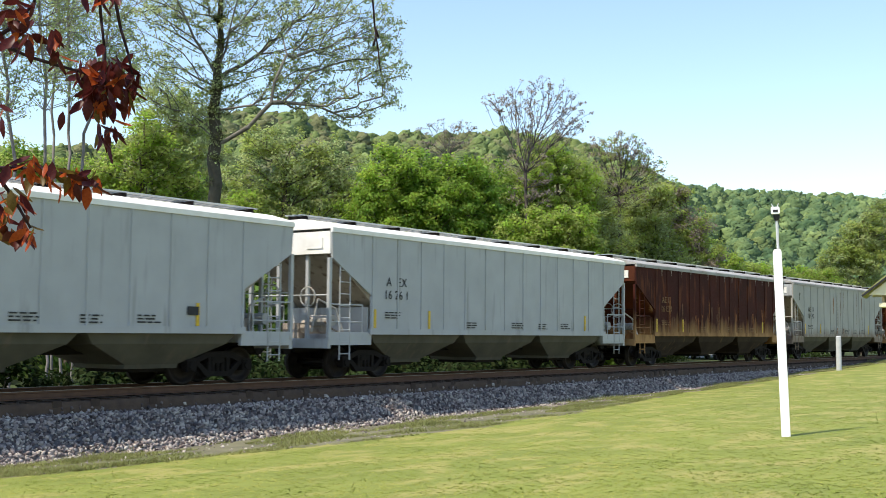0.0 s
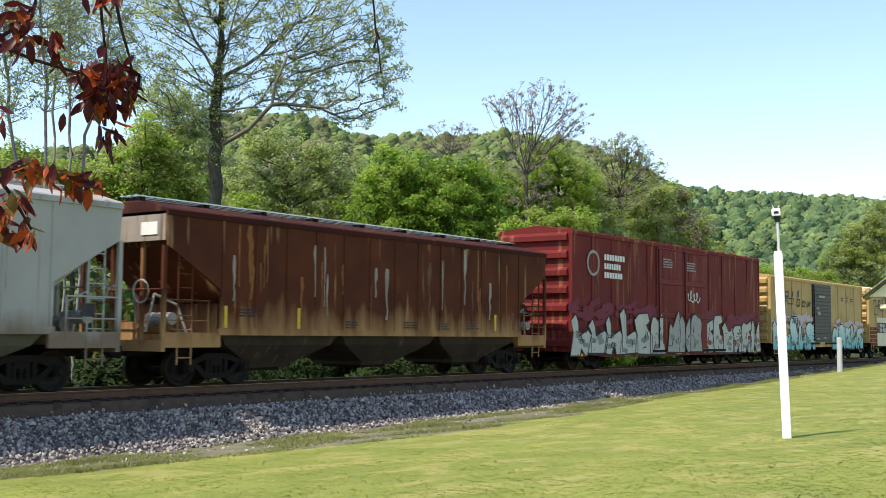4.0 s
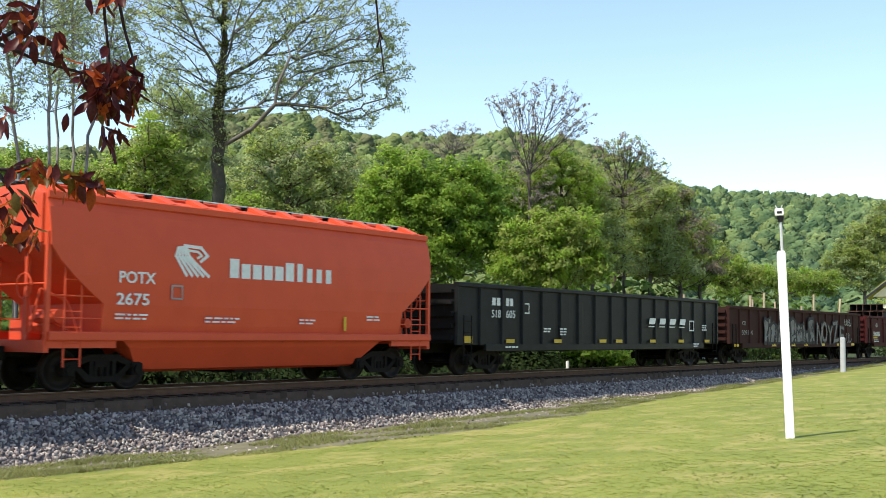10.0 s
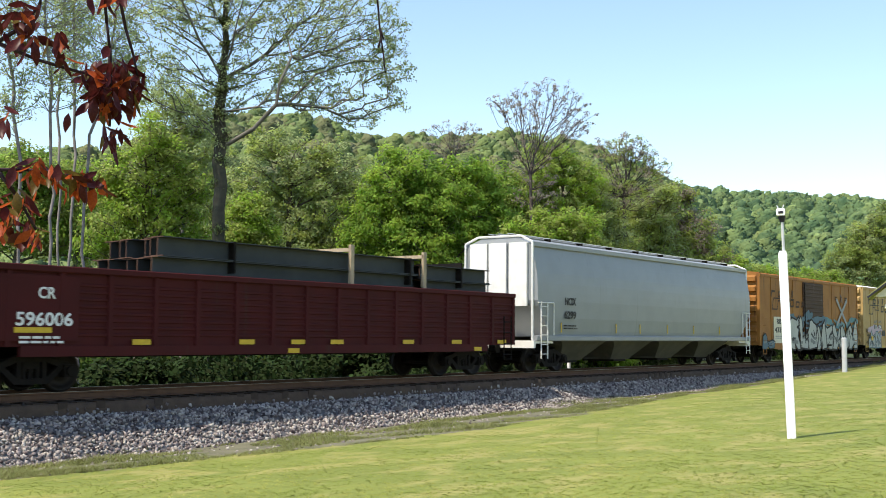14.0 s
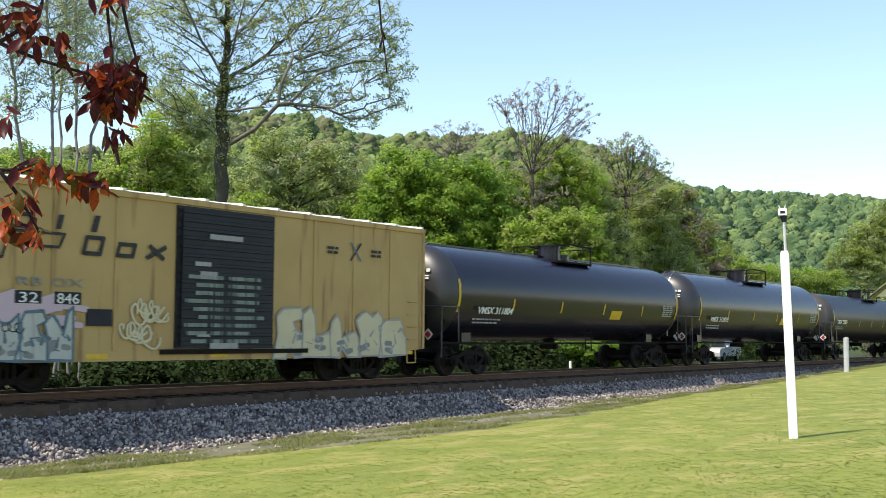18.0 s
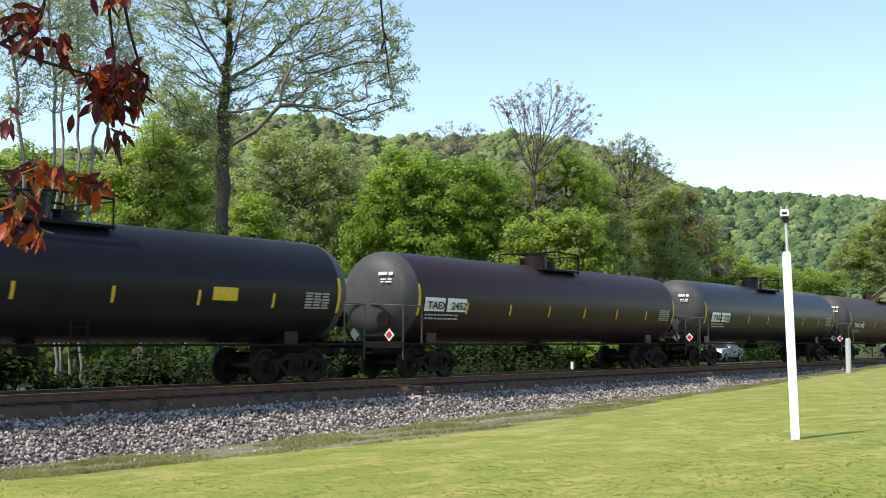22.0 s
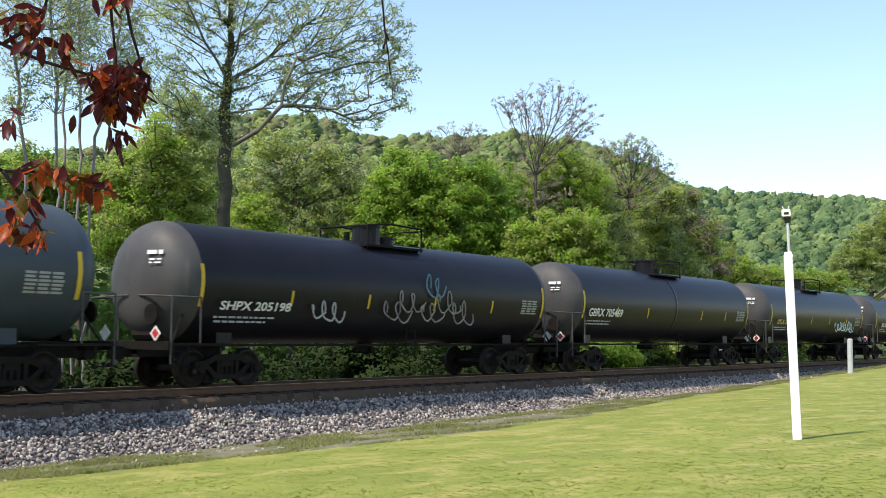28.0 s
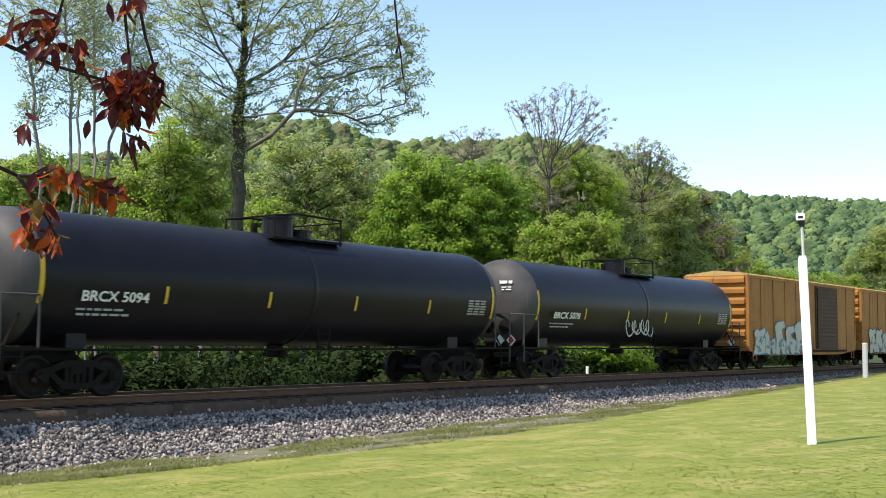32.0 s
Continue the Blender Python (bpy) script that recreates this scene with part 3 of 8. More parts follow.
def ladder(bm, x, z0, z1, y, w=0.42, n=6, along="x", r=0.016):
    """Rungs between two stiles; along the side (x) or across the end (y)."""
    for i in range(2):
        a = (x + i * w, y, z0) if along == "x" else (x, y + i * w, z0)
        rod(bm, a, (a[0], a[1], z1), r * 1.4, seg=5)
    for i in range(n):
        z = z0 + (z1 - z0) * (i + 0.5) / n
        a = (x, y, z)
        b = (x + w, y, z) if along == "x" else (x, y + w, z)
        rod(bm, a, b, r, seg=5)
    return bm


def stripes(car, xs, z0, z1, y=-1.56, w=0.10):
    for x in xs:
        part("reflector", box(B(), x - w / 2, x + w / 2, y - 0.004, y + 0.01, z0, z1), "yellow", car, "yellow reflective stripe")


def flat_marks(car, xs, z, w=0.55, h=0.10, y=-1.56):
    for x in xs:
        part("reflector", box(B(), x, x + w, y - 0.004, y + 0.01, z, z + h), "yellow", car, "yellow reflective strip")


def graffiti(car, x0, x1, z0, z1, n, fill, seed, y=-1.6, line="gblack", wild=0.5, splash=None, pen=0.034):
    """Interlocked spiky sprayed letters: a filled shape each, a dark contour, strokes inside, a halo behind."""
    rnd = random.Random(seed)
    lay = [0]

    def stroke(bm, p, q, r, dy, r2=None):
        (ax, az), (bx, bz) = p, q
        r2 = r if r2 is None else r2
        a = math.atan2(bz - az, bx - ax)
        lay[0] += 1
        k = 5
        pts = [(bx + r2 * math.cos(a - math.pi / 2 + i * math.pi / k), bz + r2 * math.sin(a - math.pi / 2 + i * math.pi / k)) for i in range(k + 1)]
        pts += [(ax + r * math.cos(a + math.pi / 2 + i * math.pi / k), az + r * math.sin(a + math.pi / 2 + i * math.pi / k)) for i in range(k + 1)]
        bm.faces.new([bm.verts.new((u, y - dy - lay[0] * 0.00004, max(v, z0 - 0.1))) for u, v in pts])

    h = z1 - z0
    if splash:
        bm = B()
        for i in range(n * 8):
            u, v = rnd.uniform(x0, x1), z1 + 0.05 - abs(rnd.gauss(0, 0.22)) * h
            stroke(bm, (u - 0.25, v), (u + 0.3, v + rnd.uniform(-0.15, 0.2)), rnd.uniform(0.05, 0.14), 0.0)
        part("sprayed_haze", bm, splash, car)
    w = (x1 - x0) / n
    for i in range(n):
        l, r = x0 + w * i - 0.06 * w, x0 + w * (i + 1) + 0.06 * w
        j = lambda k=1.0: rnd.uniform(-0.09, 0.09) * w * (0.4 + wild) * k
        t1, t2 = z1 - rnd.uniform(0, 0.30) * h, z1 - rnd.uniform(0, 0.34) * h
        kind = rnd.randrange(5)
        cx = (l + r) / 2 + j()
        dip = z0 + h * rnd.uniform(0.42, 0.68)
        out = [(l + j(), z0 + abs(j(0.6))), (l + 0.05 * w + j(), z0 + 0.45 * h), (l + 0.02 * w + j(), t1 - 0.12 * h), (l + 0.22 * w, t1 + 0.02 * h)]
        if kind == 0:
            out += [(l + 0.40 * w, t1 - 0.10 * h), (cx, dip), (r - 0.34 * w, t2 - 0.08 * h), (r - 0.14 * w, t2 + 0.04 * h)]
        elif kind == 1:
            out += [(cx, t1 - 0.05 * h), (r - 0.10 * w, t1 + 0.06 * h), (r - 0.04 * w, t1 - 0.20 * h), (r - 0.30 * w, t1 - 0.26 * h), (r - 0.12 * w, dip)]
        elif kind == 2:
            out += [(l + 0.38 * w, t1 - 0.14 * h), (l + 0.42 * w, z0 + 0.40 * h), (r - 0.16 * w, z0 + 0.52 * h)]
        elif kind == 3:
            out += [(cx - 0.1 * w, t1 + 0.06 * h), (cx + 0.15 * w, t1 - 0.04 * h), (r - 0.22 * w, t2), (r - 0.02 * w, t2 - 0.16 * h)]
        else:
            out += [(r - 0.26 * w, t1 + 0.05 * h), (r - 0.12 * w, t1 - 0.14 * h), (cx + 0.1 * w, t1 - 0.22 * h), (cx + 0.22 * w, dip + 0.05 * h)]
        out += [(r - 0.02 * w + j(), z0 + 0.42 * h), (r + j(), z0 + abs(j(0.6)))]
        if rnd.random() < 0.55:
            out += [(cx + 0.16 * w, z0 + 0.02), (cx + j(), z0 + h * rnd.uniform(0.14, 0.26)), (cx - 0.14 * w, z0 + 0.01)]
        bf, bo = B(), B()
        dy = 0.004 + i * 0.0035
        bf.faces.new([bf.verts.new((u, y - dy, v)) for u, v in out])
        part("sprayed_letter", bf, fill, car)
        for p, q in zip(out, out[1:] + out[:1]):
            stroke(bo, p, q, pen * rnd.uniform(0.6, 1.0), dy + 0.002, pen * rnd.uniform(0.4, 1.2))
        for k in range(4):
            u, v = rnd.uniform(l + 0.25 * w, r - 0.25 * w), z0 + h * rnd.uniform(0.12, 0.55)
            if k < 2:
                stroke(bo, (u, v), (u + j(1.5), v + h * rnd.uniform(0.06, 0.22)), pen * 1.2, dy + 0.002, pen * 0.5)
            else:
                stroke(bo, (u, v), (u + rnd.uniform(-0.3, 0.3) * w, v + h * rnd.uniform(-0.05, 0.1)), pen * 0.5, dy + 0.002, pen * 0.35)
        part("sprayed_outline", bo, line, car)
        bs = B()
        for k in range(3):
            u, v = rnd.uniform(l + 0.22 * w, r - 0.22 * w), z0 + h * rnd.uniform(0.10, 0.42)
            stroke(bs, (u - 0.1 * w, v), (u + 0.1 * w, v + rnd.uniform(-0.05, 0.05)), 0.07 * h * rnd.uniform(0.5, 1), dy + 0.001, 0.05 * h)
        part("sprayed_shading", bs, "gshade", car)


def tag_scrawl(car, x, z, w, h, seed, material="gwhite", y=-1.6, r=0.022):
    """A quick looping tag in thin lines."""
    rnd = random.Random(seed)
    k = max(2, int(w / h * 1.6 + 0.5))
    amp = [rnd.uniform(0.5, 1.0) for i in range(k + 1)]
    fat = rnd.uniform(0.28, 0.42)
    pts = []
    n = 12 * k
    for i in range(n + 1):
        u = i / n
        ph = math.tau * k * u
        a = amp[int(u * k)]
        pts.append((x + w * u + fat * h * a * math.cos(ph), y - 0.01 - i * 0.0001, z + h * (0.5 + 0.5 * a * math.sin(ph) + 0.06 * math.sin(2.3 * ph + seed))))
    rings = []
    for i, (px, py, pz) in enumerate(pts):
        a, b = pts[max(i - 1, 0)], pts[min(i + 1, n)]
        d = Vector((b[0] - a[0], 0, b[2] - a[2])).normalized()
        rings.append([(px - d.z * u, py - v, pz + d.x * u) for u, v in ((r, 0), (0, 0.008), (-r, 0))])
    part("sprayed_tag", loft(B(), rings), material, car)


def rust_run(car, x, z0, z1, w, material="rustrun", y=-1.545, seed=1):
    """A narrow stain that has run down a wall, widest where it starts."""
    rnd = random.Random(seed)
    n = 7
    left, right = [], []
    for i in range(n):
        u = i / (n - 1)
        k = w * (0.5 + 0.5 * math.sin(math.pi * min(u * 1.6 + 0.15, 1.0))) * rnd.uniform(0.6, 1.1)
        c = x + rnd.uniform(-0.2, 0.2) * w
        left.append((c - k / 2, z1 + (z0 - z1) * u))
        right.append((c + k / 2, z1 + (z0 - z1) * u))
    bm = B()
    bm.faces.new([bm.verts.new((a, y, b)) for a, b in left + right[::-1]])
    part("rust_run", bm, material, car)


def car_root(name, x0, x1, label, category):
    car = new(name)
    tagged(car, label, category, group="cars of the freight train")
    CARS.append((car, (x0 + x1) / 2))
    car.matrix_basis = pose((x0 + x1) / 2, TRACK_Y, 0)
    return car, (x1 - x0) / 2


def running_board(car, half, z, w=0.32, n=9):
    bm = B()
    for k in (-1, 0, 1):
        box(bm, -half, half, k * w / 2 - 0.06, k * w / 2 + 0.06, z, z + 0.035)
    part("running_board", bm, "bright", car, "grey steel grating walk")
    for i in range(n):
        x = -half + 0.2 + (2 * half - 0.4) * i / (n - 1)
        part("walk_bracket", box(B(), x - 0.03, x + 0.03, -w * 0.7, w * 0.7, z - 0.16, z), "steel", car)


def hopper_end(car, half, s, paint, z_top, slope):
    """Platform, corner posts, ladder and brake gear at one end of a hopper."""
    X = s * half
    bm = B()
    box(bm, min(X, X - s * 1.5), max(X, X - s * 1.5), -1.5, 1.5, 1.02, 1.10)
    box(bm, X - 0.06, X + 0.06, -1.5, 1.5, 0.86, 1.12)
    for sy in (-1, 1):
        box(bm, min(X, X - s * 1.75), max(X, X - s * 1.75), sy * 1.46 - 0.05, sy * 1.46 + 0.05, 0.95, 1.30)
    part("end_platform", bm, paint, car)
    part("bulkhead", box(B(), X - s * 1.66 - 0.03, X - s * 1.66 + 0.03, -1.44, 1.44, 1.08, 2.0), paint, car)
    for sy in (-1, 1):
        part("corner_post", box(B(), X - 0.05, X + 0.05, sy * 1.48 - 0.045, sy * 1.48 + 0.045, 1.1, z_top - 0.8), paint, car)
        bm = B()
        ladder(bm, X - s * 0.62 - 0.21, 0.55, z_top - 0.95, sy * 1.50, n=8)
        part("side_ladder", bm, paint, car)
        bm = B()
        rail_run(bm, [(X, sy * 1.5, 2.05), (X - s * 1.35, sy * 1.5, 2.05), (X - s * 1.35, sy * 1.5, 1.12)], 0.02)
        rail_run(bm, [(X, sy * 1.5, 1.58), (X - s * 1.35, sy * 1.5, 1.58)], 0.016)
        part("hand_rail", bm, paint, car)
    bm = B()
    for yy in (-0.55, 0.55):
        box(bm, X - s * 0.15 - 0.04, X - s * 0.15 + 0.04, yy - 0.05, yy + 0.05, 1.1, z_top - 0.5)
    rail_run(bm, [(X - s * 0.1, -1.45, 2.3), (X - s * 0.1, 1.45, 2.3)], 0.02)
    part("end_stanchion", bm, paint, car)
    bm = B()
    rod(bm, (X - s * 0.75, -0.7, 1.45), (X - s * 0.75, 0.1, 1.45), 0.2, seg=10)
    box(bm, X - s * 0.9 - 0.2, X - s * 0.9 + 0.2, 0.3, 0.9, 1.1, 1.55)
    rod(bm, (X - s * 1.0, -1.2, 1.2), (X - s * 0.4, -0.4, 1.7), 0.03)
    part("brake_gear", bm, slope, car)
    bm = rod(B(), (X - s * 0.55, -1.15, 1.62), (X - s * 0.55, -0.35, 1.62), 0.15, seg=12)
    gear = paint if paint == "potash" else "oldroof"
    part("air_reservoir", bm, gear, car)
    part("brake_wheel", rail_run(B(), [(X + s * 0.06, -0.75 + 0.27 * math.cos(i * math.tau / 12), 2.25 + 0.27 * math.sin(i * math.tau / 12)) for i in range(13)], 0.022, seg=5), gear, car)
    part("brake_pipe", rail_run(B(), [(X - s * 1.1, -1.1, 1.15), (X - s * 0.9, -0.9, 1.95), (X - s * 0.3, -0.8, 2.2), (X - s * 0.1, -0.75, 1.3)], 0.03, seg=6), gear, car)


def aex_hopper(x0, x1, paint, label, mark="", number="", slope="slope", ink="blackletter", roof="whitepaint", posts=True, panel="whitepaint", bay="bay"):
    """Three-bay covered hopper with slab sides."""
    car, half = car_root("covered_hopper", x0, x1, label, "hopper car")
    rows = [(1.37, 1.50, 1.70), (2.33, 1.54, 1.70), (3.30, 1.54, 0.06), (4.05, 1.54, 0.0)]
    part("side_wall", plate(B(), [(-half + i, z) for z, w, i in rows] + [(half - i, z) for z, w, i in rows[::-1]], -1.54, -1.48), paint, car)
    part("side_wall", plate(B(), [(-half + i, z) for z, w, i in rows] + [(half - i, z) for z, w, i in rows[::-1]], 1.48, 1.54), paint, car)
    bm = B()
    inner = [(1.30, 1.47, 2.9), (3.35, 1.47, 0.14), (4.02, 1.47, 0.10)]
    levels(bm, half, inner)
    part("slope_sheet", bm, slope, car, "stained inward-sloping end sheet")
    for s in (-1, 1):
        part("end_panel", box(B(), s * (half - 0.05) - 0.03, s * (half - 0.05) + 0.03, -1.47, 1.47, 3.42, 4.03), panel, car)
        part("end_plate", box(B(), s * (half - 0.01) - 0.012, s * (half - 0.01) + 0.012, -1.2, -0.62, 3.56, 3.86), "whitepaint", car, "white stencil plate")
    part("top_chord", box(box(B(), -half, half, -1.58, -1.50, 4.0, 4.12), -half, half, 1.50, 1.58, 4.0, 4.12), roof, car)
    bm = B()
    levels(bm, half, [(4.10, 1.56, 0.0), (4.16, 1.50, 0.0), (4.36, 0.75, 0.02), (4.40, 0.40, 0.04)])
    part("roof", bm, roof, car)
    for i in range(4):
        x = (-0.72 + 0.48 * i) * half
        part("hatch", box(B(), x - 0.17 * half, x + 0.17 * half, 0.28, 0.72, 4.36, 4.45, ch=0.03), roof, car)
    running_board(car, half - 0.1, 4.52, w=0.5)
    part("side_sill", box(box(B(), -half + 1.65, half - 1.65, -1.57, -1.47, 1.24, 1.40), -half + 1.65, half - 1.65, 1.47, 1.57, 1.24, 1.40), paint, car)
    if posts:
        n = 13
        for i in range(n):
            x = -half + 1.75 + (2 * half - 3.5) * i / (n - 1)
            part("side_post", box(B(), x - 0.035, x + 0.035, -1.565, -1.53, 1.4, 4.0), paint, car)
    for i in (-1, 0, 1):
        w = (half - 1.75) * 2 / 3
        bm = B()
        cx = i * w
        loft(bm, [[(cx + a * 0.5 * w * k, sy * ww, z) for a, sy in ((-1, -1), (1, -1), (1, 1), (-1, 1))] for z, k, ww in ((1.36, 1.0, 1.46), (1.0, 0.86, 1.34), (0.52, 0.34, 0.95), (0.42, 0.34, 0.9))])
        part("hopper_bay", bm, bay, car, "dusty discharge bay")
        part("outlet_gate", box(B(), cx - 0.55, cx + 0.55, -0.75, 0.75, 0.34, 0.42), "steel", car)
    part("centre_sill", box(B(), -half, half, -0.25, 0.25, 0.75, 1.05), "steel", car)
    for s in (-1, 1):
        hopper_end(car, half, s, paint, 4.1, slope)
        truck(car, s * (half - 2.05))
    ends(car, half)
    if mark:
        gap = mark if " " in mark else mark
        lettering(gap, -half + 2.35, 2.62, 0.36, ink, car, squeeze=0.95, spacing=1.15)
        lettering(number, -half + 2.25, 2.25, 0.36, ink, car, squeeze=0.95, spacing=1.1)
    for x, z, w, seed in ((-half + 2.3, 1.85, 0.8, int(x0) % 97), (-2.2, 1.60, 0.6, 5), (0.4, 1.62, 0.8, 3), (2.1, 1.60, 0.6, 6), (3.6, 1.62, 0.7, 4)):
        part("stencilled_data", small_print(B(), x, z, w, 3, h=0.035, gap=0.04, seed=seed), ink, car)
    stripes(car, [-half + 1.85, -half + 4.4, half - 3.2], 1.42, 1.95)
    return car, half


def round_hopper(x0, x1, paint, label, z_eave=4.18, bays=2, name="covered_hopper", ribs=True, end_paint=None, slope=None, full_ends=False, flat=0.42):
    """Covered hopper with bulging sides and a trough of hatches along its roof."""
    car, half = car_root(name, x0, x1, label, "hopper car")
    end_paint, slope = end_paint or paint, slope or paint
    prof = [(1.25, 1.46), (1.45, 1.50), (1.9, 1.56), (2.6, 1.60), (3.3, 1.58), (3.9, 1.47), (z_eave - 0.06, 1.38), (z_eave, 1.34)]
    ins = (lambda z: max(0.04, 1.0 * (2.45 - z) / 1.2)) if full_ends else (lambda z: 1.35 if z < 1.9 else max(0.0, 1.35 * (1 - (z - 1.9) / 1.2) ** 1.3) if z < 3.1 else 0.0)
    zs = [1.25, 1.45, 1.9, 2.1, 2.3, 2.5, 2.8, 3.1, 3.45, 3.9, z_eave]
    wid = lambda z: float(np.interp(z, [p[0] for p in prof], [p[1] for p in prof]))
    bm = B()
    levels(bm, half, [(z, wid(z), ins(z)) for z in zs])
    part("shell", bm, paint, car)
    part("eave_beam", box(box(B(), -half, half, -1.44, -1.34, z_eave - 0.10, z_eave + 0.07, ch=0.02), -half, half, 1.34, 1.44, z_eave - 0.10, z_eave + 0.07, ch=0.02), paint, car)
    bm = B()
    levels(bm, half, [(z_eave, 1.34, 0.02), (z_eave + 0.22, 0.75, 0.05), (z_eave + 0.26, 0.3, 0.06)])
    part("roof", bm, paint, car)
    if ribs:
        n = 13
        for i in range(n):
            x = -half + 0.35 + (2 * half - 0.7) * i / (n - 1)
            bm = B()
            loft(bm, [[(x + a * 0.16, y, z) for a in (-1, 1)] + [(x + a * 0.16, y + 0.04, z - 0.10) for a in (1, -1)] for y, z in ((-1.28, z_eave + 0.10), (-0.72, z_eave + 0.34))])
            part("roof_bracket", bm, paint, car)
    running_board(car, half - 0.05, z_eave + 0.36, w=0.8)
    part("trough_hatch", box(B(), -half + 0.4, half - 0.4, -0.3, 0.3, z_eave + 0.25, z_eave + 0.38, ch=0.04), paint, car)
    part("side_sill", box(box(B(), -half, half, -1.60, -1.44, 1.10, 1.30, ch=0.03), -half, half, 1.44, 1.60, 1.10, 1.30, ch=0.03), paint, car)
    span = (half - 1.8) * 2
    for i in range(bays):
        w = span / bays
        cx = -span / 2 + w * (i + 0.5)
        bm = B()
        loft(bm, [[(cx + a * 0.5 * w * k, sy * ww, z) for a, sy in ((-1, -1), (1, -1), (1, 1), (-1, 1))] for z, k, ww in ((1.26, 1.0, 1.42), (0.95, 0.5 + flat / 2, 1.2 + 0.1 * (flat > 0.5)), (0.45, flat, 0.75 + 0.2 * (flat > 0.5)), (0.38, flat, 0.7))])
        part("hopper_bay", bm, slope, car)
        part("outlet_gate", box(B(), cx - 0.5, cx + 0.5, -0.7, 0.7, 0.30, 0.38), "steel", car)
    part("centre_sill", box(B(), -half, half, -0.25, 0.25, 0.75, 1.05), "steel", car)
    for s in (-1, 1):
        X = s * half
        if full_ends:
            for yy in (-1.2, -0.35, 0.45):
                part("end_panel", box(B(), X - 0.06, X + 0.03, yy, yy + 0.72, 2.3, z_eave + 0.05, ch=0.02), end_paint, car)
            bm = B()
            rail_run(bm, [(X, -1.40, 1.0), (X, -1.40, z_eave + 0.05), (X - s * 0.05, -0.9, z_eave + 0.28), (X - s * 0.05, 0.9, z_eave + 0.28), (X, 1.40, z_eave + 0.05), (X, 1.40, 1.0)], 0.045)
            part("end_frame", bm, end_paint, car)
            for sy in (-1, 1):
                bm = B()
                ladder(bm, X - s * 0.42 - 0.21, 0.5, 2.45, sy * 1.63, n=6)
                part("side_ladder", bm, end_paint, car)
                part("grab_iron", rail_run(B(), [(X - s * 0.05, sy * 1.6, 2.42), (X - s * 1.05, sy * 1.63, 2.42), (X - s * 1.05, sy * 1.63, 1.3)], 0.02), end_paint, car)
            part("end_platform", box(box(B(), min(X, X - s * 1.2), max(X, X - s * 1.2), -1.5, 1.5, 1.02, 1.10), X - 0.06, X + 0.06, -1.5, 1.5, 0.86, 1.12), end_paint, car)
        else:
            part("end_panel", box(B(), X - 0.05, X + 0.03, -1.3, 1.3, 3.15, z_eave + 0.02, ch=0.02), end_paint, car)
            small = small_print(B(), -1.2, 3.9, 0.8, 5, h=0.06, gap=0.05, seed=5)
            small.transform(Matrix.Translation((X - 0.055, 0, 0)) @ Matrix.Rotation(-math.pi / 2, 4, "Z") @ Matrix.Translation((0, 1.56, 0)))
            if s < 0:
                part("end_data", small, "letter", car)
            else:
                small.free()
        if not full_ends:
            hopper_end(car, half, s, end_paint, z_eave, slope)
        truck(car, s * (half - 1.75))
    ends(car, half)
    return car, half


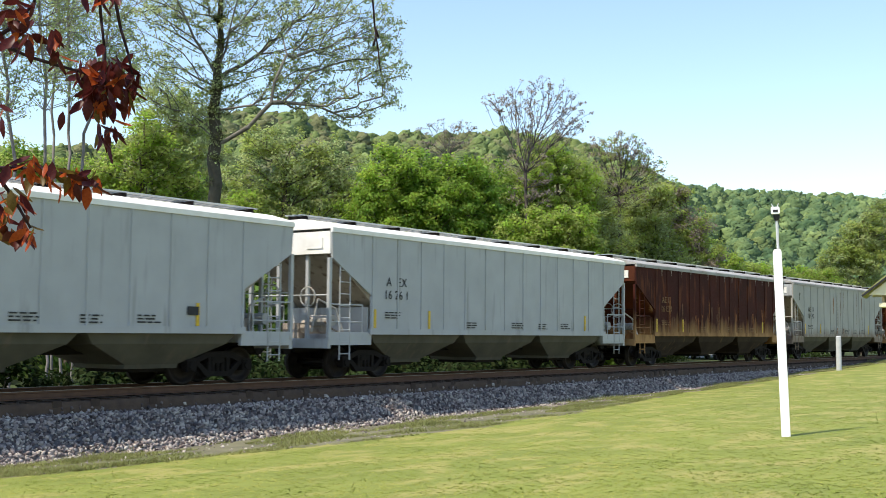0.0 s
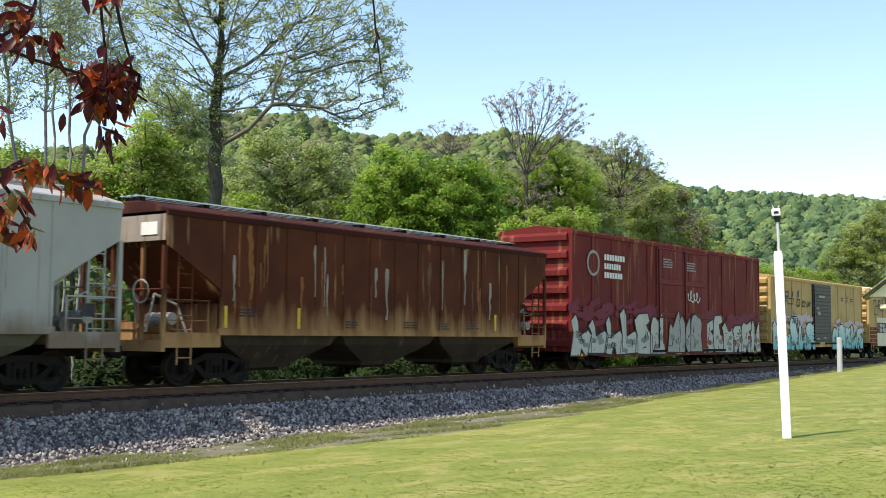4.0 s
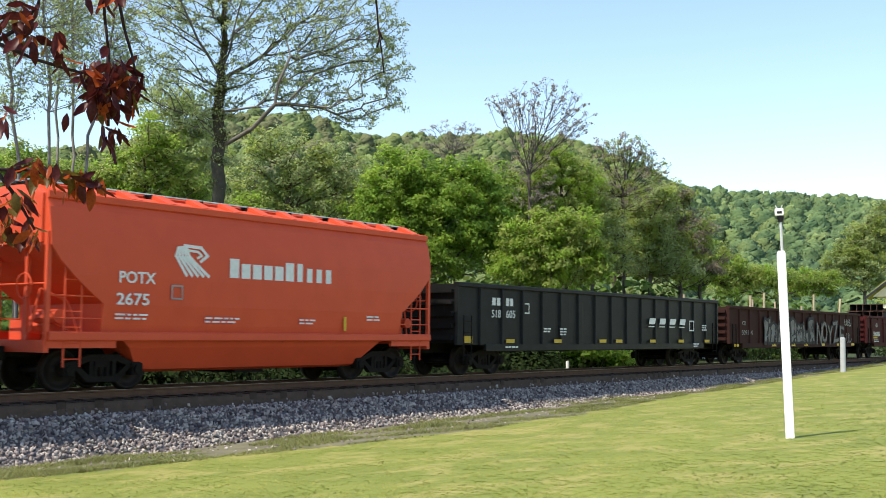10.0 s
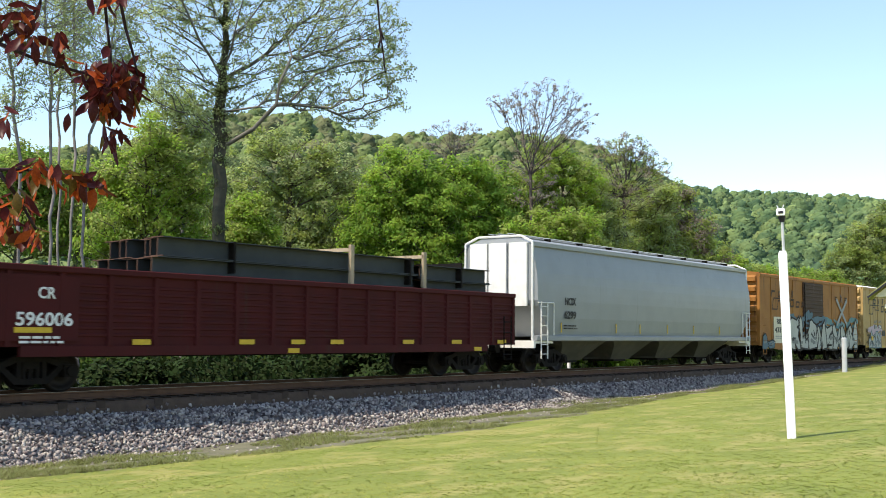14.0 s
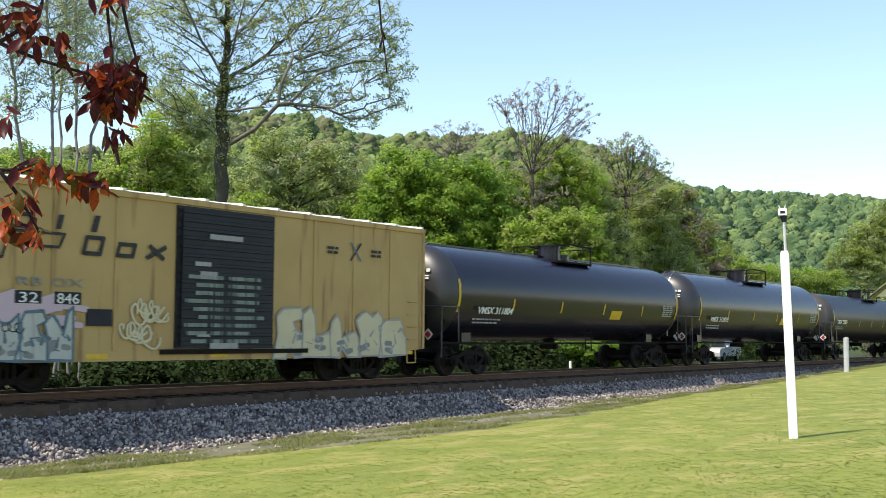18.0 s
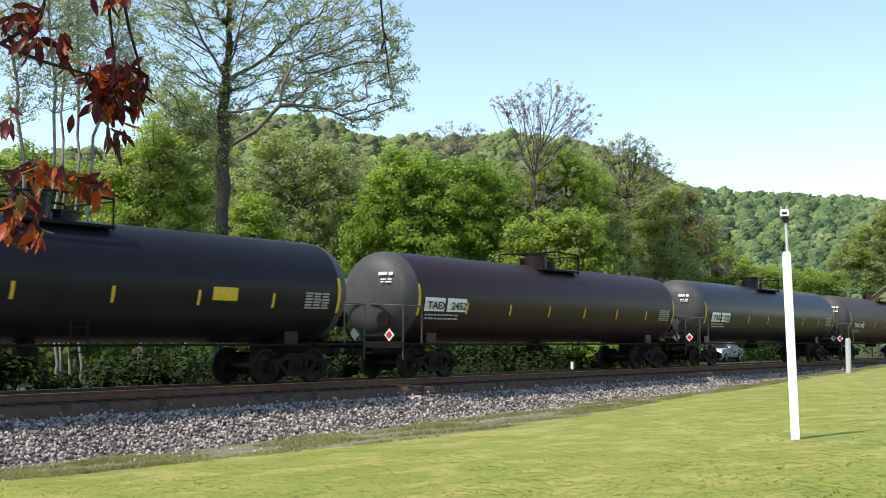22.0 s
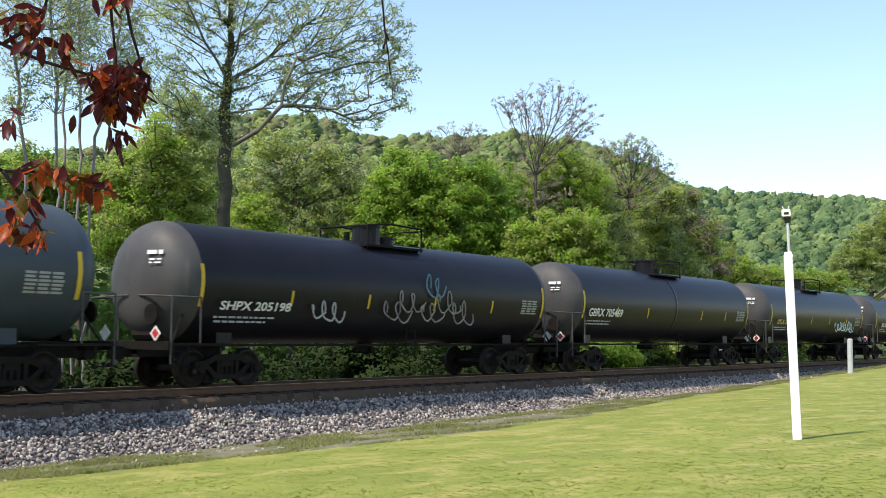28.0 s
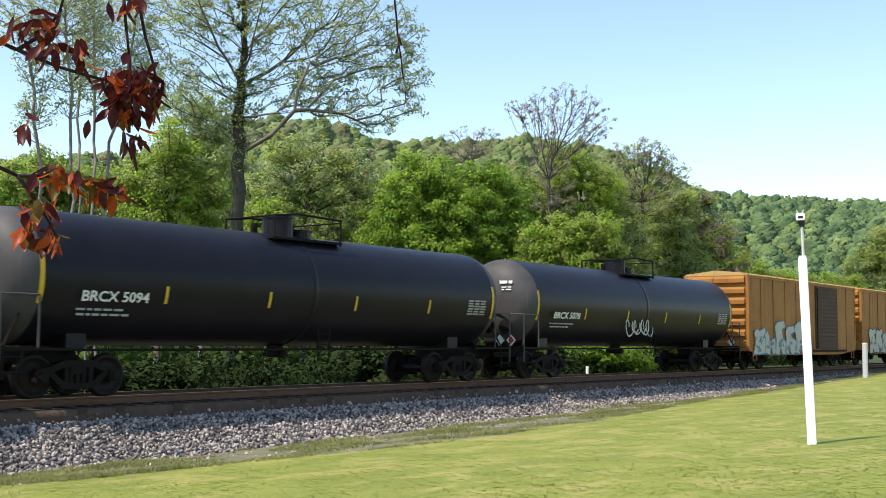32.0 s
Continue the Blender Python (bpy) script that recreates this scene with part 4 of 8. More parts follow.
def boxcar(x0, x1, paint, label, door=(6.35, 9.5), door_paint="navydoor", z0=0.78, z1=4.36, doors=1, posts=11, roof="whitepaint", name="boxcar", panels=False):
    """Steel boxcar: ribbed sides, corrugated ends, sliding doors, panelled roof."""
    car, half = car_root(name, x0, x1, label, "boxcar")
    zs = z0 + 0.22
    part("side_wall", box(B(), -half, half, -1.56, -1.50, zs, z1), paint, car)
    part("side_wall", box(B(), -half, half, 1.50, 1.56, zs, z1), paint, car)
    part("floor", box(B(), -half + 0.05, half - 0.05, -1.50, 1.50, 1.0, 1.15), "steel", car)
    d0, d1 = -half + door[0], -half + door[1]
    part("side_sill", plate(B(), [(-half, zs), (-half, zs + 0.02), (half, zs + 0.02), (half, zs), (half - 2.6, z0), (-half + 2.6, z0)], -1.575, -1.50), paint, car)
    part("side_sill", plate(B(), [(-half, zs), (-half, zs + 0.02), (half, zs + 0.02), (half, zs), (half - 2.6, z0), (-half + 2.6, z0)], 1.50, 1.575), paint, car)
    part("top_plate", box(box(B(), -half, half, -1.61, -1.50, z1 - 0.10, z1 + 0.03), -half, half, 1.50, 1.61, z1 - 0.10, z1 + 0.03), paint, car)
    xs = [-half + (2 * half) * i / (posts - 1) for i in range(posts)]
    for x in xs:
        if d0 - 0.1 < x < d1 + 0.1:
            continue
        x = min(max(x, -half + 0.05), half - 0.05)
        part("side_post", box(B(), x - 0.055, x + 0.055, -1.59, -1.55, zs, z1 - 0.1, ch=0.012), paint, car)
    w = (d1 - d0) / doors
    for k in range(doors):
        a, b = d0 + k * w, d0 + (k + 1) * w
        dr = part("door", box(B(), a + 0.02, b - 0.02, -1.615, -1.555, zs + 0.05, z1 - 0.14), door_paint, car, "sliding steel door")
        for i in range(0 if panels else 16):
            z = zs + 0.18 + (z1 - zs - 0.42) * i / 15
            part("door_rib", box(B(), a + 0.06, b - 0.06, -1.64, -1.61, z - 0.055, z + 0.03, ch=0.012), door_paint, dr)
        for u, v in ((0.06, 0.30), (0.36, 0.62), (0.68, 0.95)) if panels else ():
            za, zb = zs + (z1 - zs) * u, zs + (z1 - zs) * v
            part("door_panel", box(B(), a + w * 0.22, b - w * 0.22, -1.63, -1.61, za, zb, ch=0.01), paint, dr)
            part("door_rail", box(B(), a + 0.05, b - 0.05, -1.66, -1.61, zb + 0.02, zb + 0.09, ch=0.015), door_paint, dr)
        part("lock_bar", rod(B(), (a + 0.12, -1.66, zs + 0.1), (a + 0.12, -1.66, z1 - 0.2), 0.025), "steel", dr)
    part("door_track", box(B(), d0 - 0.4, d1 + (d1 - d0) * 0.4, -1.63, -1.57, zs - 0.08, zs + 0.03), "steel", car)
    bm = B()
    levels(bm, half, [(z1 + 0.02, 1.58, 0.0), (z1 + 0.07, 1.5, 0.0), (z1 + 0.20, 0.2, 0.0)])
    part("roof", bm, roof, car)
    for i in range(14):
        x = -half + 0.1 + (2 * half - 0.2) * i / 13
        bm = B()
        loft(bm, [[(x - 0.05, y, z), (x + 0.05, y, z), (x + 0.05, y, z + 0.05), (x - 0.05, y, z + 0.05)] for y, z in ((-1.56, z1 + 0.05), (0, z1 + 0.21), (1.56, z1 + 0.05))])
        part("roof_seam", bm, roof, car)
    for s in (-1, 1):
        X = s * half
        part("end_wall", box(B(), min(X, X - s * 0.05), max(X, X - s * 0.05), -1.5, 1.5, zs, z1 + 0.02), paint, car)
        n = 7
        for i in range(n):
            z = zs + 0.30 + (z1 - zs - 0.52) * i / (n - 1)
            bm = B()
            loft(bm, [[(X, y, z - 0.15), (X + s * 0.13, y, z - 0.11), (X + s * 0.13, y, z + 0.07), (X, y, z + 0.19)] for y in (-1.42, 1.42)])
            bmesh.ops.recalc_face_normals(bm, faces=bm.faces)
            part("end_rib", bm, paint, car)
        for sy in (-1, 1):
            for k in range(4):
                part("grab_iron", shared("grab_iron_" + paint, lambda: rod(B(), (-0.21, 0, 0), (0.21, 0, 0), 0.016, seg=5), paint), None, car, at=pose(X - s * 0.62, sy * 1.62, 1.15 + 0.36 * k))
            bm = rail_run(B(), [(X - s * 0.62 - 0.2, sy * 1.58, zs + 0.02), (X - s * 0.62 - 0.2, sy * 1.6, 0.48), (X - s * 0.62 + 0.2, sy * 1.6, 0.48), (X - s * 0.62 + 0.2, sy * 1.58, zs + 0.02)], 0.02, seg=5)
            part("sill_step", bm, paint, car)
        bm = B()
        rod(bm, (X + s * 0.12, 0.5, 2.2), (X + s * 0.18, 0.5, 2.2), 0.28, seg=14)
        part("brake_wheel", bm, "steel", car)
        truck(car, s * (half - 2.35))
    part("centre_sill", box(B(), -half - 0.1, half + 0.1, -0.25, 0.25, 0.72, 1.02), "steel", car)
    ends(car, half + 0.1)
    return car, half


def gondola(x0, x1, paint, label, z0=0.78, z1=2.85, posts=17, corrugated=0, name="gondola"):
    """Open gondola: thin walls all round a floor, posts outside, ribbed ends."""
    car, half = car_root(name, x0, x1, label, "gondola car")
    for s in (-1, 1):
        part("side_wall", box(B(), -half, half, min(s * 1.50, s * 1.44), max(s * 1.50, s * 1.44), z0 + 0.2, z1), paint, car)
        part("top_chord", box(B(), -half, half, s * 1.5 - 0.10, s * 1.5 + 0.08, z1 - 0.06, z1 + 0.08, ch=0.02), paint, car)
        part("side_sill", box(B(), -half + 1.6, half - 1.6, s * 1.5 - 0.06, s * 1.5 + 0.05, z0, z0 + 0.22), paint, car)
    part("floor", box(B(), -half, half, -1.44, 1.44, 1.05, 1.15), "steel", car)
    for i in range(posts):
        x = -half + 0.06 + (2 * half - 0.12) * i / (posts - 1)
        bm = B()
        loft(bm, [[(x - 0.08, -1.50, z), (x - 0.05, -1.57, z), (x + 0.05, -1.57, z), (x + 0.08, -1.50, z)] for z in (z0 + 0.2, z1 - 0.06)])
        part("side_post", bm, paint, car)
    for i in range(corrugated):
        z = z0 + 0.45 + (z1 - z0 - 0.75) * i / max(corrugated - 1, 1)
        part("wall_rib", box(B(), -half + 1.4, half - 0.1, -1.53, -1.49, z - 0.035, z + 0.035, ch=0.015), paint, car)
    for s in (-1, 1):
        X = s * half
        part("end_wall", box(B(), min(X, X - s * 0.05), max(X, X - s * 0.05), -1.44, 1.44, z0 + 0.25, z1 + 0.02), paint, car)
        for i in range(5):
            z = z0 + 0.42 + (z1 - z0 - 0.6) * i / 4
            part("end_rib", box(B(), X - 0.01 if s > 0 else X - 0.13, X + 0.13 if s > 0 else X + 0.01, -1.42, 1.42, z - 0.07, z + 0.07, ch=0.03), paint, car)
        bm = B()
        ladder(bm, X - s * 0.5 - 0.2, 0.5, 1.9, -1.6, n=4)
        part("side_ladder", bm, "steel", car)
        truck(car, s * (half - 2.2))
    part("centre_sill", box(B(), -half - 0.1, half + 0.1, -0.25, 0.25, 0.72, 1.02), "steel", car)
    ends(car, half + 0.15)
    return car, half


def tank_point(R, zc, x, a):
    """A point on the shell, a radians up from its side."""
    return (x, -R * math.cos(a), zc + R * math.sin(a))


def tankcar(x0, x1, paint, label, mark, R=1.48, zc=2.60, ink="letter", marks=6, topwalk=False, head_paint=None, seams=0, mark_off=0.7, mark_w=2.0, boxed=False, z_mark=2.03, head_label=True, size=0.32, sign=None):
    """Tank car; x0 and x1 are the ends of its straight barrel."""
    car, half = car_root("tank_car", x0, x1, label, "tank car")
    n = 40
    hd = 0.82

    def ring(x, r):
        return [(x, r * math.cos(a), zc + r * math.sin(a)) for a in [i * math.tau / n for i in range(n)]]

    bm = B()
    xs = [-half + 2 * half * i / 12 for i in range(13)]
    loft(bm, [ring(x, R) for x in xs], caps=False)
    part("shell", bm, paint, car, smooth=True)
    for s in (-1, 1):
        bm = B()
        loft(bm, [ring(s * (half + hd * math.sin(a)), max(R * math.cos(a) ** 0.62, 0.02)) for a in [k / 9 * math.pi / 2 for k in range(10)]], caps=False)
        bmesh.ops.recalc_face_normals(bm, faces=bm.faces)
        part("head", bm, head_paint or {"bluetank": paint, "blacktank": "glosshead"}.get(paint, "dusthead"), car, smooth=True)
    for k in range(seams):
        x = -half + 2 * half * (k + 1) / (seams + 1)
        bm = B()
        loft(bm, [ring(x - 0.09, R + 0.001), ring(x - 0.07, R + 0.014), ring(x + 0.07, R + 0.014), ring(x + 0.09, R + 0.001)], caps=False)
        part("girth_band", bm, paint, car, smooth=True)
    # fittings on top
    bm = B()
    zt = zc + R
    rod(bm, (0, 0, zt - 0.1), (0, 0, zt + 0.44), 0.42, seg=18)
    rod(bm, (0, 0, zt + 0.44), (0, 0, zt + 0.50), 0.46, seg=18)
    part("valve_housing", bm, paint, car)
    bm = B()
    rod(bm, (0.85, 0, zt - 0.1), (0.85, 0, zt + 0.14), 0.3, seg=16)
    rod(bm, (0.85, 0, zt + 0.14), (0.85, 0, zt + 0.19), 0.34, seg=16)
    part("manway", bm, paint, car)
    bm = B()
    rod(bm, (-0.75, 0.1, zt - 0.1), (-0.75, 0.1, zt + 0.26), 0.09, seg=8)
    part("safety_valve", bm, "steel", car)
    for y0, y1 in ((-0.95, -0.5), (0.5, 0.95)):
        part("platform", box(B(), -1.05, 1.55, y0, y1, zt - 0.20, zt - 0.14), "steel", car)
    bm = B()
    for sy in (-1, 1):
        rail_run(bm, [(-1.0, sy * 0.92, zt - 0.25), (-1.0, sy * 0.92, zt + 0.40), (-0.1, sy * 0.92, zt + 0.50), (1.5, sy * 0.92, zt + 0.46), (1.5, sy * 0.92, zt - 0.25)], 0.03)
    rail_run(bm, [(1.5, -0.92, zt + 0.40), (1.5, 0.92, zt + 0.40)], 0.022)
    rail_run(bm, [(-1.0, -0.92, zt + 0.40), (-1.0, 0.92, zt + 0.40)], 0.022)
    part("safety_rail", bm, "steel", car)
    if topwalk:
        bm = B()
        box(bm, -half + 0.2, half - 0.4, 0.02, 0.34, zt + 0.03, zt + 0.09)
        for i in range(9):
            x = -half + 0.6 + (2 * half - 1.4) * i / 8
            box(bm, x - 0.03, x + 0.03, 0.0, 0.36, zt - 0.05, zt + 0.04)
        part("top_walk", bm, paint, car)
        bm = B()
        ladder(bm, -half - hd - 0.05, 1.3, zc + 0.6, -0.3, w=0.42, n=6, along="y")
        rail_run(bm, [(-half - hd - 0.05, -0.3, zc + 0.6), (-half - 0.55, -0.3, zt - 0.25), (-half - 0.1, -0.3, zt + 0.05)], 0.022)
        rail_run(bm, [(-half - hd - 0.05, 0.12, zc + 0.6), (-half - 0.55, 0.12, zt - 0.25), (-half - 0.1, 0.12, zt + 0.05)], 0.022)
        part("end_ladder", bm, "bright", car)
    # side ladder from the ground up to the platform
    bm = B()
    ladder(bm, 0.05, 0.75, 1.55, -1.52, n=3)
    part("step", bm, "steel", car)
    # underframe
    for s in (-1, 1):
        e = s * (half + hd + 0.10)
        bm = B()
        box(bm, min(e, e - s * 2.6), max(e, e - s * 2.6), -0.3, 0.3, 0.74, 1.08)
        box(bm, e - 0.07, e + 0.07, -1.5, 1.5, 0.92, 1.12)
        part("stub_sill", bm, "steel", car)
        bm = B()
        X = e - s * 2.2
        loft(bm, [[(X - 0.25, y, 1.0), (X + 0.25, y, 1.0), (X + 0.25, y, zc - math.sqrt(max(R * R - y * y, 0.01)) + 0.04), (X - 0.25, y, zc - math.sqrt(max(R * R - y * y, 0.01)) + 0.04)] for y in (-0.85, -0.6, -0.3, 0, 0.3, 0.6, 0.85)])
        part("saddle", bm, paint, car)
        for sy in (-1, 1):
            part("end_platform", box(B(), min(e, e - s * 1.9), max(e, e - s * 1.9), sy * 1.38 - 0.14, sy * 1.38 + 0.14, 1.02, 1.07), "steel", car)
        for sy in (-1, 1):
            bm = B()
            rail_run(bm, [(e, sy * 1.5, 0.6), (e, sy * 1.5, 2.15), (e - s * 0.1, sy * 0.2, 2.2)], 0.024)
            rail_run(bm, [(e, sy * 1.5, 2.15), (e - s * 0.85, sy * 1.52, 2.15), (e - s * 0.85, sy * 1.52, 1.07)], 0.024)
            part("hand_rail", bm, "tankrail", car)
        bm = B()
        ladder(bm, e - s * 0.28 - 0.2, 0.42, 1.05, -1.5, n=2)
        part("sill_step", bm, "steel", car)
        bm = B()
        rod(bm, (e - s * 0.5, -0.5, 1.28), (e - s * 0.5, 0.35, 1.28), 0.17, seg=10)
        rod(bm, (e - s * 0.1, -0.7, 1.75), (e - s * 0.04, -0.7, 1.75), 0.24, seg=14)
        rod(bm, (e - s * 0.2, -1.3, 1.1), (e - s * 0.75, -1.1, 1.95), 0.03)
        part("brake_gear", bm, "steel", car)
        bm = box(B(), -0.13, 0.13, -0.004, 0.004, -0.13, 0.13, m=pose(e + s * 0.085, -1.05, 1.30, 0, 45, 90))
        part("placard", bm, "letter", car, "white diamond hazard placard")
        bm = box(B(), -0.085, 0.085, -0.006, 0.006, -0.085, 0.085, m=pose(e + s * 0.09, -1.05, 1.30, 0, 45, 90))
        part("placard_face", bm, "red", car)
        truck(car, e - s * 2.15)
    part("under_pipe", rail_run(B(), [(-half, -1.15, 1.02), (half, -1.15, 1.02)], 0.03), "steel", car)
    part("bottom_outlet", rod(rod(B(), (0, 0, zc - R - 0.25), (0, 0, zc - R + 0.1), 0.22, seg=12), (0, -0.35, zc - R - 0.2), (0, 0.35, zc - R - 0.2), 0.1, seg=8), "steel", car)
    ends(car, half + hd + 0.25)

    # stripes that follow the shell
    def shell_patch(xa, xb, a0, a1, material, name, lift=0.008, lab=""):
        bm = B()
        k = 6
        rows = [[tank_point(R + lift, zc, x, a0 + (a1 - a0) * i / k) for i in range(k + 1)] for x in (xa, xb)]
        vs = [[bm.verts.new(p) for p in r] for r in rows]
        for i in range(k):
            bm.faces.new((vs[0][i], vs[1][i], vs[1][i + 1], vs[0][i + 1]))
        return part(name, bm, material, car, lab)

    for s in (-1, 1):
        shell_patch(s * half - 0.055, s * half + 0.055, -0.42, 0.27, "yellow", "reflector", lab="yellow reflective stripe")
    for i in range(marks):
        x = -half + 2 * half * (i + 1) / (marks + 1)
        shell_patch(x - 0.042, x + 0.042, -0.36, -0.09, "yellow", "reflector", lab="yellow reflective stripe")
    for k in range(6):
        for x in (half - 1.3, half - 0.98, half - 0.66):
            shell_patch(x, x + (0.29, 0.24, 0.27)[k % 3], -0.35 + 0.055 * k, -0.315 + 0.055 * k, "dimletter", "data_line")
    # lettering
    a = math.asin((z_mark - zc) / R)
    xm = -half + mark_off
    da = 0.28 / R
    if boxed:
        shell_patch(xm - 0.07, xm + mark_w * 0.47, a - 0.05, a + da + 0.05, "letter", "white_plate", 0.006)
        shell_patch(xm + mark_w * 0.53, xm + mark_w + 0.07, a - 0.05, a + da + 0.05, "letter", "white_plate", 0.006)
    if mark:
        y = -R * math.cos(a + da / 2) - 0.012
        lettering(mark, xm, zc + R * math.sin(a), size, "blackletter" if boxed else ink, car, y=y + 0.28 / 2 * math.sin(a + da / 2) - 0.006, tilt=-math.degrees(a + da / 2), width=mark_w, heavy=0.006)
    if sign:
        shell_patch(sign[0], sign[1], math.asin((sign[2] - zc) / R), math.asin((sign[3] - zc) / R), "yellow", "notice", lab="yellow notice")
    bm = B()
    small_print(bm, xm, zc + R * math.sin(a) - 0.20, mark_w * 0.9, 2, h=0.05, gap=0.06, y=-R * math.cos(a - 0.12) - 0.012, seed=int(x0) % 89)
    part("stencilled_data", bm, "dimletter", car)
    if head_label:
        # the number stencilled high on the leading head
        py, pz = -0.72, 0.52
        r = math.hypot(py, pz)
        dome = lambda q: hd * math.sin(math.acos(min(1.0, (q / R) ** (1 / 0.62))))
        rise = (dome(r + 0.01) - dome(r - 0.01)) / 0.02
        n = Vector((-1.0, -rise * py / r, -rise * pz / r)).normalized()
        u = Vector((0, 0, 1)).cross(n).normalized()
        v = n.cross(u)
        c = Vector((-half - dome(r), py, zc + pz)) + n * 0.035
        put = Matrix.Translation(c) @ Matrix((u, -n, v)).transposed().to_4x4()
        for k, (z, w, h, rows) in enumerate(((0.08, 0.56, 0.10, 1), (-0.06, 0.40, 0.035, 2))):
            bm = small_print(B(), -w / 2, z, w, rows, h=h, y=0, seed=8 + k)
            bm.transform(put)
            part("end_data", bm, "letter", car)
    return car, half, shell_patch


# ---- the train, car by car ----
def sprayed_word(car, text, x, z, size, width, fill, line="gblack", y=-1.6, lean=0.0):
    rnd = random.Random(len(text) + int(size * 10))
    n = len(text)
    for i, ch in enumerate(text):
        k = rnd.uniform(0.9, 1.12)
        w = width / n * k
        xx, zz = x + width / n * i, z + rnd.uniform(-0.08, 0.05)
        for grow, mt, dy in ((0.075, line, 0.004 + i * 0.0012), (0.012, fill, 0.016 + i * 0.0012)):
            ob = lettering(ch, xx, zz, size * k, mt, car, y=y - dy, heavy=grow, width=w * (0.93 if mt == line else 0.90), name="sprayed_letter" if mt == fill else "sprayed_outline", lean=lean)
            ob.matrix_basis = ob.matrix_basis @ pose(0, 0, 0, 0, 0, (-5, 4, -3, 6, -4)[i % 5])


def yellow_brand(car, ink="blackletter", x=-6.75, z=3.42):
    """The faded brand of the yellow boxcars as plain blocks and a bent outline."""
    for u, dz, w, h, hollow in ((0.0, 0, 0.40, 0.24, False), (1.0, 0, 0.42, 0.24, True), (2.02, 0, 0.13, 0.30, False), (2.9, 0, 0.14, 0.36, False), (2.72, -0.46, 0.42, 0.34, True), (3.58, -0.46, 0.42, 0.25, True), (4.42, -0.46, 0.42, 0.25, False)):
        a, zz = x + u, z + dz
        k = 0.25 * h
        if hollow:
            outline(car, [(a, zz), (a + w, zz), (a + w + k, zz + h), (a + k, zz + h), (a, zz)], 0.045, ink, name="emblem_letter")
        elif w > 0.3 and dz:
            outline(car, [(a, zz), (a + w + k, zz + h)], 0.05, ink, name="emblem_letter")
            outline(car, [(a + w, zz), (a + k, zz + h)], 0.05, ink, y=-1.606, name="emblem_letter")
        elif w > 0.3:
            outline(car, [(a, zz), (a + k, zz + h), (a + w + k, zz + h)], 0.05, ink, name="emblem_letter")
        else:
            part("emblem_letter", plate(B(), [(a, zz), (a + w, zz), (a + w + k, zz + h), (a + k, zz + h)], -1.606, -1.6), ink, car)
    x += 0.2
    outline(car, [(x - 0.1, z - 0.65), (x + 0.12, z - 0.10), (x + 2.05, z - 0.10), (x + 1.92, z - 0.38), (x + 1.15, z - 0.38), (x + 1.1, z - 0.22), (x + 0.75, z - 0.22), (x + 0.62, z - 0.65), (x - 0.1, z - 0.65)], 0.03, ink)
    outline(car, [(4.55, 3.30), (4.95, 3.76)], 0.03, ink)
    outline(car, [(4.95, 3.30), (4.55, 3.76)], 0.03, "gblue", y=-1.605)
    for a in (3.6, 5.4):
        small = small_print(B(), a, 3.55, 0.55, 2, h=0.07, gap=0.05, y=-1.6)
        part("stencilled_data", small, ink, car)


def door_notices(car, material="dimletter", seed=1):
    rnd = random.Random(seed)
    for x, z, w, h in ((-0.5, 3.5, 1.0, 0.12), (-1.0, 2.85, 0.5, 0.10), (-0.8, 2.55, 0.5, 0.18), (-0.9, 1.2, 0.4, 0.07), (0.2, 1.25, 0.5, 0.06), (-0.4, 0.92, 0.8, 0.13)):
        patch(car, x + rnd.uniform(-0.1, 0.1), x + w, z, z + h, material, y=-1.648, name="notice")


def sill_marks(car, half, z=0.80, y=-1.58):
    flat_marks(car, [-half + 0.55, -half + 4.0, -0.4, half - 4.2, half - 1.1], z, y=y)


